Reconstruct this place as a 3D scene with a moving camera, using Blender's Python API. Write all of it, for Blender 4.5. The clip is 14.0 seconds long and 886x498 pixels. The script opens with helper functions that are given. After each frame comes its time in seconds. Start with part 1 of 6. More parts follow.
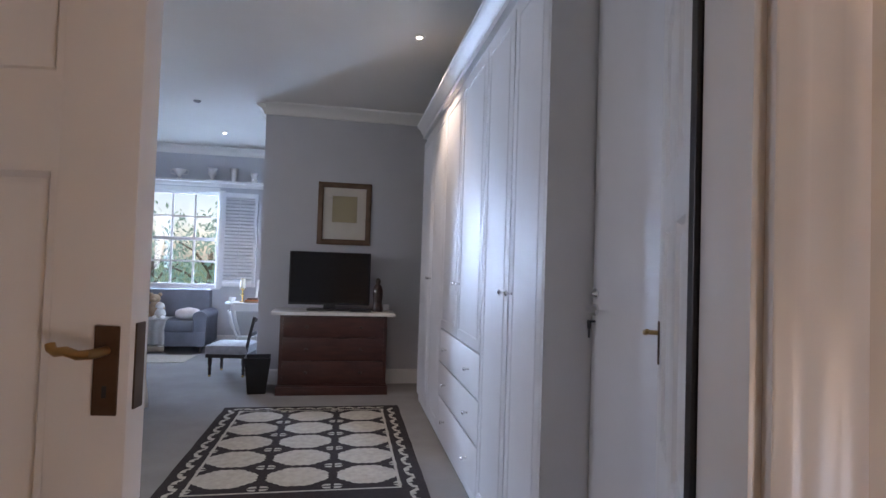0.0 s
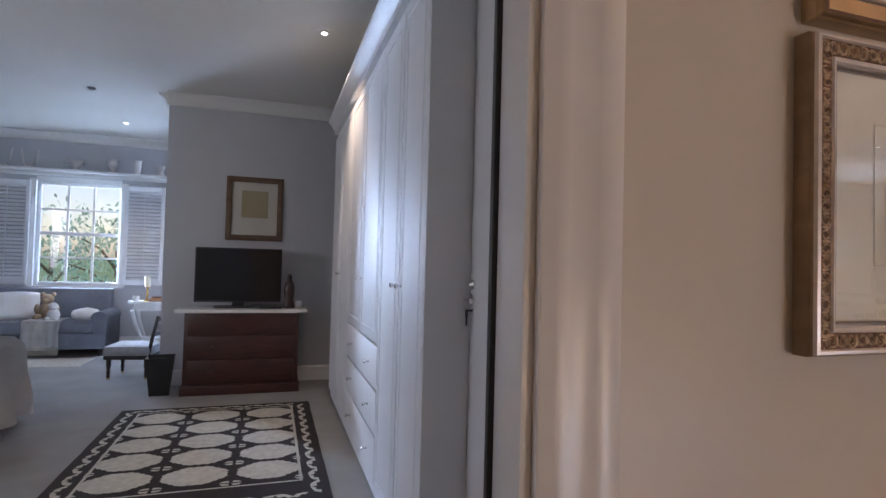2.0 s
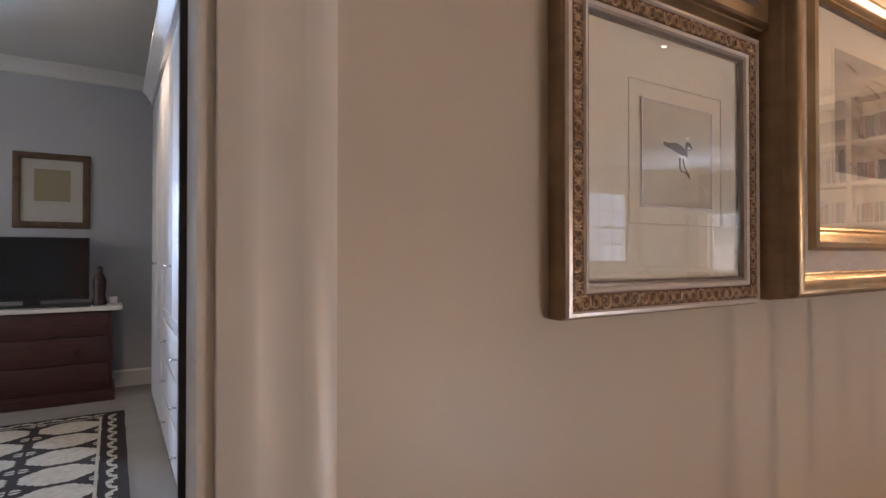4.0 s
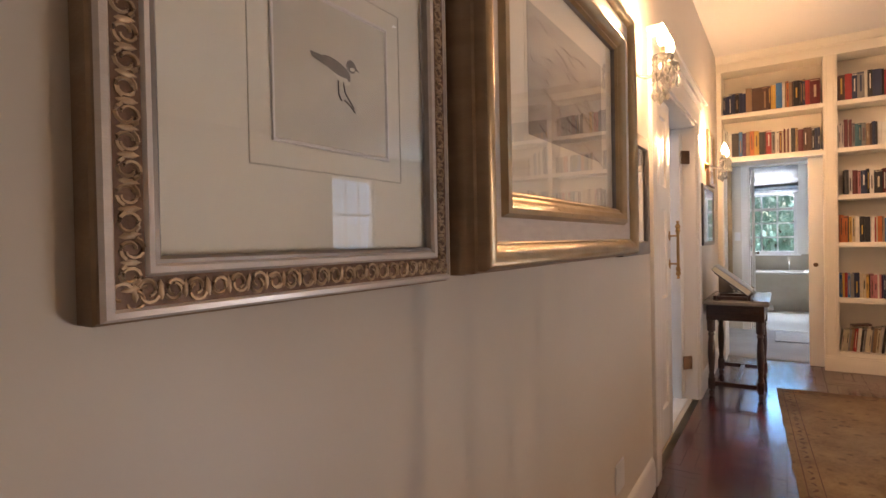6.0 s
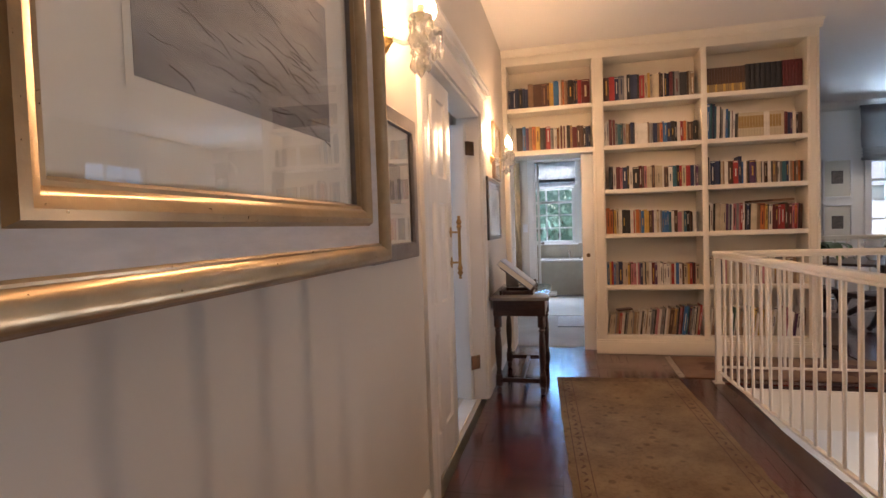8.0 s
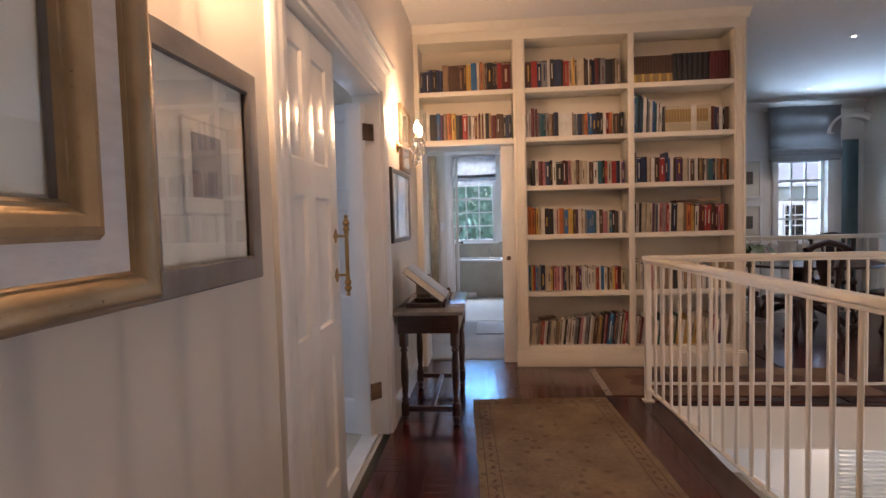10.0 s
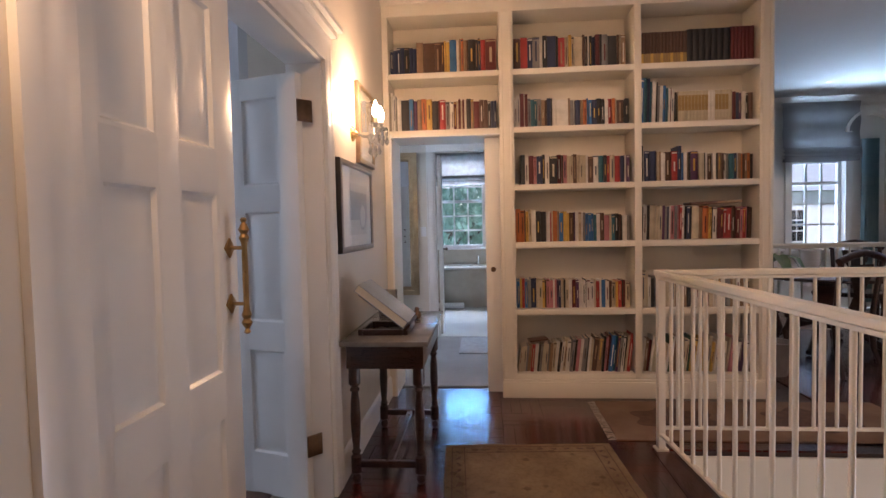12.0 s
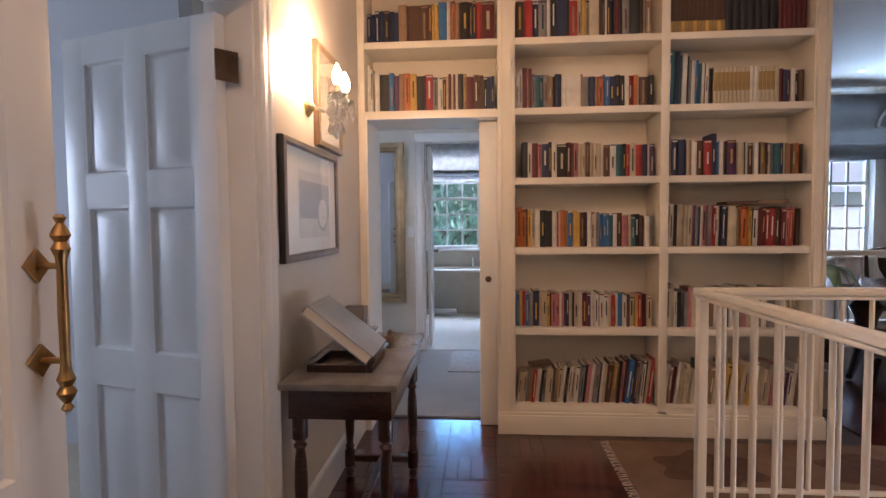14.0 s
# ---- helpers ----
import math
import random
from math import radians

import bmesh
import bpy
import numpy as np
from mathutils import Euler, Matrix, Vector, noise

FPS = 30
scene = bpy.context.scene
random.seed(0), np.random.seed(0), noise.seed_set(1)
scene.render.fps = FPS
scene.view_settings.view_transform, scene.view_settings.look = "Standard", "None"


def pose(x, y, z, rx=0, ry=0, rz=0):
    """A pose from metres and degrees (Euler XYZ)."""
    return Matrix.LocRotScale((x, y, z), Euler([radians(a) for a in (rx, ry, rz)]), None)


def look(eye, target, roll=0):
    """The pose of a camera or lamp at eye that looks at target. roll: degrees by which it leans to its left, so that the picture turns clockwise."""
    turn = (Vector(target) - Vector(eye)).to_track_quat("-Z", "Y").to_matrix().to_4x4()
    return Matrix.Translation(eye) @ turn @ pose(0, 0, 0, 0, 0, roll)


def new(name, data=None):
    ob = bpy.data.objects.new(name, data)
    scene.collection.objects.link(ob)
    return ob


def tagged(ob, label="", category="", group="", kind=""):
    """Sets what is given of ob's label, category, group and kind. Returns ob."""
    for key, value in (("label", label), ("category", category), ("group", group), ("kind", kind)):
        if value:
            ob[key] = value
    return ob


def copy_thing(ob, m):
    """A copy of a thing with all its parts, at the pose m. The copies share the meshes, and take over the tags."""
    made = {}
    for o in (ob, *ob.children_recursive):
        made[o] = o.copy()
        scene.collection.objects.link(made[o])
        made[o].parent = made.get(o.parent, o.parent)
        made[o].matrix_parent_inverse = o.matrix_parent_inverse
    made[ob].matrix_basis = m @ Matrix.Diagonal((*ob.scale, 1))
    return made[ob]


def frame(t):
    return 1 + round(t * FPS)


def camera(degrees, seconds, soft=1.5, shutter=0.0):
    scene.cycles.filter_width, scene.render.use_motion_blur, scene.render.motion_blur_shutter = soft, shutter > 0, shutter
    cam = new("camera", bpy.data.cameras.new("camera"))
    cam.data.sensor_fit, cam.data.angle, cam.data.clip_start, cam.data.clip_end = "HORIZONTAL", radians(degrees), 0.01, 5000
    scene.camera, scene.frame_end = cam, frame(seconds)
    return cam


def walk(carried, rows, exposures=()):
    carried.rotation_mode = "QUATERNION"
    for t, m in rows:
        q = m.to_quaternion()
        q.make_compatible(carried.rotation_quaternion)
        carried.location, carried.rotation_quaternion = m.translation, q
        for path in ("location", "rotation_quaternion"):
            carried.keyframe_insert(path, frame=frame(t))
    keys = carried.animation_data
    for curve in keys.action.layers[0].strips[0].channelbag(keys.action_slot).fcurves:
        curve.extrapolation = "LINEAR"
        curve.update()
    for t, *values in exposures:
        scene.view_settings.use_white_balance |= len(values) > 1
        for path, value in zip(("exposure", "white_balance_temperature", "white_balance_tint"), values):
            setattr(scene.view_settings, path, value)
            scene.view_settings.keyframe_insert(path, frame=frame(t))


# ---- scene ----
cam = camera(79.5, 14.0)
PATH = [
    (0, (0.056, -0.194, 1.331), (0.412, 1.773, 1.392), 1.87),
    (0.5, (0.080, -0.215, 1.328), (0.480, 1.744, 1.389), 1.81),
    (1, (0.111, -0.242, 1.324), (0.575, 1.702, 1.387), 1.86),
    (1.5, (0.154, -0.281, 1.324), (0.689, 1.645, 1.383), 1.63),
    (2, (0.210, -0.325, 1.324), (0.821, 1.578, 1.379), 1.47),
    (4.5, (0.587, -0.205, 1.274), (1.807, 1.380, 1.287), -0.30),
    (5, (0.676, -0.140, 1.269), (2.084, 1.280, 1.277), -0.50),
    (5.5, (0.778, -0.125, 1.260), (2.354, 1.106, 1.250), -0.70),
    (6, (0.908, -0.135, 1.243), (2.591, 0.945, 1.217), -1.10),
    (6.5, (1.048, -0.159, 1.250), (2.814, 0.779, 1.208), -1.40),
    (7, (1.147, -0.200, 1.249), (2.978, 0.603, 1.194), -1.70),
    (7.5, (1.280, -0.208, 1.255), (3.173, 0.435, 1.190), -1.90),
    (8, (1.488, -0.184, 1.278), (3.434, 0.274, 1.201), -1.90),
    (8.5, (1.645, -0.193, 1.284), (3.617, 0.133, 1.199), -1.90),
    (11, (2.550, -0.260, 1.315), (4.541, -0.100, 1.216), -1.40),
    (11.5, (2.733, -0.305, 1.310), (4.725, -0.147, 1.219), -1.30),
    (12, (2.895, -0.323, 1.311), (4.886, -0.163, 1.222), -1.20),
    (12.5, (3.101, -0.291, 1.309), (5.093, -0.134, 1.221), -1.00),
    (13, (3.263, -0.268, 1.311), (5.255, -0.118, 1.219), -0.90),
    (13.5, (3.417, -0.296, 1.314), (5.409, -0.148, 1.218), -0.70),
    (14, (3.581, -0.340, 1.326), (5.573, -0.194, 1.229), -0.50),
]
walk(cam, [(t, look(eye, target, roll)) for t, eye, target, roll in PATH], [(0.0, 0.50, 6650, 26), (2.0, 0.42, 6750, 25), (4.5, 0.50, 7200, 24), (7.0, 0.27, 6950, 22), (8.5, 0.07, 6500, 22), (11.0, -0.10, 6200, 23), (14.0, -0.09, 6150, 23)])

# ---- world and light ----
world = bpy.data.worlds.new("sky")
scene.world = world
world.use_nodes = True
wn = world.node_tree.nodes
sky = wn.new("ShaderNodeTexSky")
sky.sky_type = "NISHITA"
sky.sun_disc = False
sky.sun_elevation, sky.sun_rotation = radians(47), radians(239)
wn["Background"].inputs["Strength"].default_value = 0.15
world.node_tree.links.new(sky.outputs[0], wn["Background"].inputs[0])
sun = new("sun", bpy.data.lights.new("sun", "SUN"))
sun.data.energy, sun.data.angle, sun.data.color = 5.0, radians(10), (0.84, 0.92, 1.0)
sun.matrix_world = look((-20, -12, 25), (0, 0, 0))

DAY = (0.68, 0.84, 1.0)
SKYLIGHT = (0.46, 0.71, 1.0)
BLUE = (0.50, 0.76, 1.0)
DEEP = (0.32, 0.64, 1.0)
WARM = (1.0, 0.60, 0.30)


def window_light(name, eye, target, w, h, power, color=DAY):
    l = new(name, bpy.data.lights.new(name, "AREA"))
    l.data.shape, l.data.size, l.data.size_y, l.data.energy, l.data.color = "RECTANGLE", w, h, power, color
    l.matrix_world = look(eye, target)
    return l


def bulb_light(name, place, power, color, size):
    l = new(name, bpy.data.lights.new(name, "POINT"))
    l.data.energy, l.data.color, l.data.shadow_soft_size = power, color, size
    l.location = place
    return l


def spot(name, place, power, color=(1.0, 0.86, 0.66), cone=95, soft=0.03, target=None):
    l = new(name, bpy.data.lights.new(name, "SPOT"))
    l.data.energy, l.data.color, l.data.spot_size, l.data.spot_blend, l.data.shadow_soft_size = power, color, radians(cone), 0.7, soft
    l.matrix_world = look(place, target) if target else pose(*place)
    return l


# Sky light through the windows, mostly from outside and above, and added fill lamps.
window_light("bedroom_sky", (-9.2, 14.6, 2.5), (-2.4, 8.5, 1.65), 6.0, 6.0, 20000, SKYLIGHT)
# Fill added out of view to brighten the bedroom walls.
window_light("bedroom_west_daylight", (-4.75, 2.7, 1.7), (0.5, 3.4, 1.1), 1.1, 1.4, 24, (0.80, 0.85, 1.0))
window_light("hall_daylight", (8.6, -6.4, 1.85), (7.4, 0.0, 1.0), 1.5, 1.7, 10, (0.26, 0.56, 1.0))
window_light("dining_daylight", (11.9, -5.1, 3.6), (9.2, -4.6, 0.0), 1.2, 1.2, 2000, BLUE)
window_light("dining_garden_bounce", (12.0, -5.1, 0.0), (9.4, -4.4, 2.7), 1.2, 1.1, 760, BLUE)
window_light("bathroom_daylight", (13.6, 0.1, 2.40), (8.0, 0.0, 0.2), 1.6, 0.45, 95, (0.16, 0.50, 1.0))
window_light("bathroom_sky", (12.9, 0.1, 3.0), (10.2, 0.1, 0.0), 1.2, 1.2, 760, DAY)
window_light("passage_daylight", (8.2, 1.75, 1.75), (8.1, 0.0, 0.9), 1.1, 1.5, 66, DAY)
# Fill added inside the lower hall, with no window behind it.
window_light("lower_daylight", (5.0, -5.6, -1.4), (4.5, -1.0, -2.0), 1.2, 1.2, 60, DAY)
# Unseen warm source added low in the stairwell, casting baluster stripes on the wall.
window_light("half_landing_daylight", (4.2, -6.02, -0.15), (3.2, 0.4, 0.7), 0.10, 0.8, 38, (1.0, 0.76, 0.52))
# Fill spot added under the landing, with no fitting of its own.
spot("downlight_beam", (7.0, -3.6, -0.45), 30, (1.0, 0.8, 0.55), 140, 0.05)
# Fill added inside the side room, in front of a windowless wall.
window_light("side_room_daylight", (5.3, 4.1, 1.6), (4.6, 0.5, 1.1), 1.1, 1.3, 55, DAY)
bulb_light("sconce_glow", (3.222, 0.262, 2.18), 16, WARM, 0.022)
bulb_light("sconce_glow", (3.358, 0.262, 2.18), 16, WARM, 0.022)
bulb_light("sconce_glow", (5.848, 0.262, 2.08), 11, WARM, 0.022)
bulb_light("sconce_glow", (5.984, 0.262, 2.08), 11, WARM, 0.022)
spot("downlight_beam", (0.53, 3.69, 2.98), 42)
spot("downlight_beam", (-1.62, 7.37, 2.98), 25)
spot("downlight_beam", (7.8, -3.8, 2.98), 60)
# The next two are unseen fill, added to brighten the bookcase and the stairwell.
spot("downlight_beam", (4.4, -1.75, 2.98), 54, (1.0, 0.66, 0.42), 84, 0.06, (6.9, -1.2, 0.9))
spot("downlight_beam", (3.4, -3.9, 2.98), 74, (1.0, 0.62, 0.37), 140, 0.06)
spot("downlight_beam", (10.07, -4.67, 2.98), 50)


# ---- materials ----
def node_mat(name):
    m = bpy.data.materials.new(name)
    m.use_nodes = True
    nt = m.node_tree
    return m, nt, nt.nodes["Principled BSDF"]


def coords(nt, scale=(1, 1, 1), rot=(0, 0, 0), space="Object"):
    tc, mp = nt.nodes.new("ShaderNodeTexCoord"), nt.nodes.new("ShaderNodeMapping")
    mp.inputs["Scale"].default_value, mp.inputs["Rotation"].default_value = scale, rot
    nt.links.new(tc.outputs[space], mp.inputs[0])
    return mp.outputs[0]


def noise_tex(nt, vec, scale, detail=4, rough=0.55):
    n = nt.nodes.new("ShaderNodeTexNoise")
    n.inputs["Scale"].default_value, n.inputs["Detail"].default_value, n.inputs["Roughness"].default_value = scale, detail, rough
    nt.links.new(vec, n.inputs["Vector"])
    return n.outputs["Fac"]


def ramp(nt, fac, stops):
    r = nt.nodes.new("ShaderNodeValToRGB")
    e = r.color_ramp.elements
    while len(e) < len(stops):
        e.new(0.5)
    for i, (p, c) in enumerate(stops):
        e[i].position, e[i].color = p, (*c, 1)
    nt.links.new(fac, r.inputs[0])
    return r.outputs[0]


def bump(nt, bsdf, fac, strength, distance=0.002):
    b = nt.nodes.new("ShaderNodeBump")
    b.inputs["Strength"].default_value, b.inputs["Distance"].default_value = strength, distance
    nt.links.new(fac, b.inputs["Height"])
    nt.links.new(b.outputs[0], bsdf.inputs["Normal"])


def surface(name, c1, c2, rough=0.5, metal=0.0, scale=6.0, fine=60.0, bumps=0.1, stretch=(1, 1, 1), coat=0.0, wobble=0.12, space="Object"):
    """A surface of two tones at a broad scale, with a fine grain in its relief and gloss."""
    m, nt, b = node_mat(name)
    v = coords(nt, stretch, space=space)
    broad, grain = noise_tex(nt, v, scale), noise_tex(nt, v, fine, 3)
    nt.links.new(ramp(nt, broad, [(0.3, c1), (0.7, c2)]), b.inputs["Base Color"])
    mr = nt.nodes.new("ShaderNodeMapRange")
    mr.inputs["To Min"].default_value, mr.inputs["To Max"].default_value = max(0.02, rough - wobble), min(1, rough + wobble)
    nt.links.new(grain, mr.inputs[0])
    nt.links.new(mr.outputs[0], b.inputs["Roughness"])
    b.inputs["Metallic"].default_value = metal
    b.inputs["Coat Weight"].default_value = coat
    if bumps:
        bump(nt, b, grain, bumps)
    return m


def random_surface(name, stops, rough, bumps, fine, stretch, coat=0.0):
    """A surface whose tone is picked for each object."""
    m, nt, b = node_mat(name)
    info = nt.nodes.new("ShaderNodeObjectInfo")
    v = coords(nt, stretch)
    g = noise_tex(nt, v, fine, 4)
    mix = nt.nodes.new("ShaderNodeMix")
    mix.data_type, mix.blend_type = "RGBA", "MULTIPLY"
    mix.inputs["Factor"].default_value = 0.75
    nt.links.new(ramp(nt, info.outputs["Random"], stops), mix.inputs["A"])
    nt.links.new(ramp(nt, g, [(0.3, (0.45, 0.4, 0.4)), (0.65, (1, 1, 1))]), mix.inputs["B"])
    nt.links.new(mix.outputs["Result"], b.inputs["Base Color"])
    b.inputs["Roughness"].default_value = rough
    b.inputs["Coat Weight"].default_value = coat
    b.inputs["Coat Roughness"].default_value = 0.13
    bump(nt, b, g, bumps)
    return m


def glass(name, rough=0.0, color=(1, 1, 1)):
    m, nt, b = node_mat(name)
    b.inputs["Base Color"].default_value = (*color, 1)
    b.inputs["Transmission Weight"].default_value = 1.0
    b.inputs["Roughness"].default_value, b.inputs["IOR"].default_value = rough, 1.48
    return m


def glow(name, color, strength):
    m, nt, b = node_mat(name)
    b.inputs["Base Color"].default_value = (*color, 1)
    b.inputs["Emission Color"].default_value = (*color, 1)
    b.inputs["Emission Strength"].default_value = strength
    return m


M = {}
M["wall"] = surface("hall_wall_paint", (0.60, 0.55, 0.48), (0.66, 0.61, 0.54), 0.42, scale=1.2, fine=180, bumps=0.06)
M["grey_wall"] = surface("bedroom_wall_paint", (0.48, 0.48, 0.50), (0.53, 0.53, 0.55), 0.6, scale=1.2, fine=160, bumps=0.06)
M["ceiling"] = surface("ceiling_paint", (0.74, 0.72, 0.68), (0.78, 0.76, 0.72), 0.7, scale=1.0, fine=120, bumps=0.05)
M["white"] = surface("white_gloss_paint", (0.72, 0.71, 0.69), (0.78, 0.77, 0.75), 0.30, scale=3, fine=240, bumps=0.015, wobble=0.03)
M["satin"] = surface("white_satin_paint", (0.70, 0.70, 0.71), (0.75, 0.75, 0.76), 0.42, scale=3, fine=240, bumps=0.012, wobble=0.03)
M["cream"] = surface("cream_paint", (0.68, 0.63, 0.54), (0.74, 0.69, 0.60), 0.38, scale=2, fine=220, bumps=0.02, wobble=0.04)
M["dark_wood"] = surface("dark_mahogany", (0.018, 0.007, 0.006), (0.042, 0.015, 0.010), 0.3, scale=5, fine=40, bumps=0.1, stretch=(1, 1, 12), coat=0.3)
M["red_wood"] = surface("red_brown_mahogany", (0.036, 0.011, 0.009), (0.066, 0.020, 0.014), 0.38, scale=3, fine=30, bumps=0.08, stretch=(2, 2, 14), coat=0.15)
M["black_wood"] = surface("ebonised_wood", (0.012, 0.010, 0.010), (0.028, 0.022, 0.02), 0.35, scale=8, fine=60)
M["parquet"] = random_surface("parquet_block", [(0.0, (0.030, 0.005, 0.005)), (0.5, (0.062, 0.009, 0.008)), (1.0, (0.12, 0.021, 0.015))], 0.24, 0.10, 14, (2, 12, 2), 0.5)
M["grout"] = surface("floor_joint", (0.02, 0.008, 0.006), (0.03, 0.012, 0.008), 0.5, scale=9)
M["carpet"] = surface("grey_carpet", (0.24, 0.235, 0.23), (0.30, 0.295, 0.29), 0.95, scale=2.5, fine=420, bumps=0.7)
M["beige_carpet"] = surface("beige_carpet", (0.38, 0.33, 0.26), (0.44, 0.39, 0.31), 0.95, scale=2.5, fine=420, bumps=0.7)
M["tile"] = surface("pale_bathroom_tile", (0.55, 0.53, 0.49), (0.62, 0.60, 0.56), 0.18, scale=2, fine=40, bumps=0.02)
M["stone"] = surface("beige_stone_tile", (0.34, 0.30, 0.24), (0.42, 0.38, 0.31), 0.35, scale=3, fine=40, bumps=0.05)
M["brass"] = surface("polished_brass", (0.72, 0.47, 0.16), (0.82, 0.57, 0.24), 0.2, 1.0, scale=12, fine=60, bumps=0.04)
M["old_brass"] = surface("dull_brass", (0.36, 0.22, 0.09), (0.50, 0.33, 0.15), 0.32, 1.0, scale=14, fine=70, bumps=0.08)
M["bronze"] = surface("aged_brown_metal", (0.10, 0.065, 0.045), (0.17, 0.11, 0.075), 0.42, 1.0, scale=20, fine=80, bumps=0.15)
M["chrome"] = surface("chrome", (0.75, 0.75, 0.76), (0.8, 0.8, 0.8), 0.12, 1.0, scale=10, fine=50, bumps=0.0, wobble=0.05)
M["gold"] = surface("champagne_gilt", (0.42, 0.31, 0.19), (0.56, 0.43, 0.27), 0.34, 0.85, scale=9, fine=110, bumps=0.18, wobble=0.15)
M["bronze_gilt"] = surface("dull_bronze_gilt", (0.28, 0.20, 0.135), (0.40, 0.295, 0.20), 0.42, 0.5, scale=8, fine=110, bumps=0.18, stretch=(1, 1, 3))
M["gilt_scroll"] = surface("worn_pale_gilt", (0.30, 0.20, 0.12), (0.60, 0.46, 0.32), 0.4, 0.55, scale=40, fine=160, bumps=0.3)
M["gilt_dark"] = surface("worn_gilt_ornament", (0.10, 0.055, 0.035), (0.22, 0.13, 0.085), 0.5, 0.3, scale=45, fine=160, bumps=0.5)
M["silver"] = surface("brushed_silver_leaf", (0.66, 0.62, 0.60), (0.76, 0.72, 0.70), 0.36, 0.45, scale=14, fine=140, bumps=0.2, stretch=(1, 1, 4), wobble=0.15)
M["pewter"] = surface("grey_pewter_frame", (0.24, 0.22, 0.21), (0.33, 0.31, 0.30), 0.42, 0.5, scale=9, fine=110, bumps=0.2)
M["brown_frame"] = surface("brown_wood_frame", (0.10, 0.055, 0.03), (0.17, 0.10, 0.06), 0.4, 0.1, scale=14, fine=70, bumps=0.15)
M["mat"] = surface("cream_mount_board", (0.66, 0.62, 0.53), (0.70, 0.66, 0.57), 0.85, scale=3, fine=300, bumps=0.08)
M["paper"] = surface("aged_print_paper", (0.50, 0.46, 0.39), (0.60, 0.56, 0.48), 0.9, scale=8, fine=200, bumps=0.05)
M["ink"] = surface("sepia_ink", (0.10, 0.085, 0.075), (0.2, 0.17, 0.15), 0.9, scale=40)
M["grey_ink"] = surface("grey_wash", (0.24, 0.225, 0.215), (0.36, 0.34, 0.32), 0.9, scale=16, fine=90)
M["etching"] = surface("etched_landscape", (0.17, 0.16, 0.155), (0.36, 0.345, 0.33), 0.9, scale=7, fine=120, bumps=0.05, stretch=(0.6, 1, 2.2))
M["ochre_paper"] = surface("ochre_paper", (0.40, 0.34, 0.19), (0.46, 0.39, 0.23), 0.9, scale=6)
M["glass"] = glass("picture_glass")
M["crystal"] = glass("cut_crystal", 0.05)
M["crystal"].node_tree.nodes["Principled BSDF"].inputs["Transmission Weight"].default_value = 0.72
M["pane"] = glass("window_pane")
M["bulb"] = glow("lit_bulb", (1.0, 0.76, 0.44), 110.0)
M["downlight"] = glow("lit_downlight", (1.0, 0.92, 0.8), 22.0)
M["screen"] = surface("black_screen", (0.006, 0.006, 0.008), (0.009, 0.009, 0.011), 0.16, scale=3, bumps=0.0, wobble=0.04)
M["black"] = surface("black_plastic", (0.012, 0.012, 0.013), (0.02, 0.02, 0.022), 0.42, scale=9)
M["marble"] = surface("pale_marble", (0.62, 0.61, 0.58), (0.74, 0.73, 0.71), 0.22, scale=5, fine=30, bumps=0.02)
M["grey_marble"] = surface("grey_polished_marble", (0.13, 0.12, 0.115), (0.22, 0.205, 0.195), 0.16, scale=7, fine=40, bumps=0.02)
M["grey_cloth"] = surface("grey_woven_cloth", (0.15, 0.16, 0.19), (0.20, 0.21, 0.245), 0.92, scale=5, fine=500, bumps=0.5)
M["light_cloth"] = surface("pale_grey_seat_cloth", (0.30, 0.30, 0.31), (0.38, 0.38, 0.39), 0.92, scale=20, fine=500, bumps=0.5)
M["linen"] = surface("white_linen", (0.66, 0.64, 0.62), (0.76, 0.74, 0.72), 0.92, scale=5, fine=300, bumps=0.4)
M["throw"] = surface("cream_wool_throw", (0.52, 0.50, 0.48), (0.62, 0.60, 0.58), 0.95, scale=9, fine=260, bumps=0.8)
M["bear"] = surface("light_brown_plush", (0.34, 0.24, 0.15), (0.46, 0.34, 0.23), 0.95, scale=14, fine=300, bumps=1.0)
M["plush_white"] = surface("white_plush", (0.62, 0.58, 0.55), (0.72, 0.68, 0.65), 0.95, scale=14, fine=300, bumps=1.0)
M["blind"] = surface("grey_linen_blind", (0.27, 0.265, 0.265), (0.33, 0.325, 0.325), 0.9, scale=3, fine=340, bumps=0.4)
M["damask"] = surface("patterned_blind_cloth", (0.26, 0.245, 0.235), (0.40, 0.38, 0.36), 0.9, scale=11, fine=300, bumps=0.3)
M["curtain"] = surface("duck_egg_curtain", (0.20, 0.30, 0.32), (0.27, 0.37, 0.39), 0.9, scale=4, fine=300, bumps=0.4)
M["rug_dark"] = surface("dark_brown_wool", (0.013, 0.008, 0.009), (0.024, 0.015, 0.015), 0.97, scale=30, fine=420, bumps=0.9)
M["rug_cream"] = surface("cream_wool", (0.42, 0.39, 0.33), (0.56, 0.53, 0.46), 0.97, scale=22, fine=420, bumps=0.9)
M["rug_brown"] = surface("brown_wool_rug", (0.15, 0.088, 0.055), (0.21, 0.135, 0.09), 0.97, scale=5, fine=420, bumps=0.9)
M["rug_motif"] = surface("dark_rug_motif", (0.07, 0.035, 0.025), (0.12, 0.065, 0.045), 0.97, scale=16, fine=420, bumps=0.9)
M["fringe"] = surface("cotton_fringe", (0.5, 0.45, 0.36), (0.6, 0.54, 0.44), 0.95, scale=30)
M["leaf"] = surface("dark_green_leaf", (0.03, 0.075, 0.02), (0.06, 0.12, 0.035), 0.45, scale=12)
M["bark"] = surface("bark", (0.06, 0.045, 0.03), (0.11, 0.085, 0.06), 0.9, scale=10)
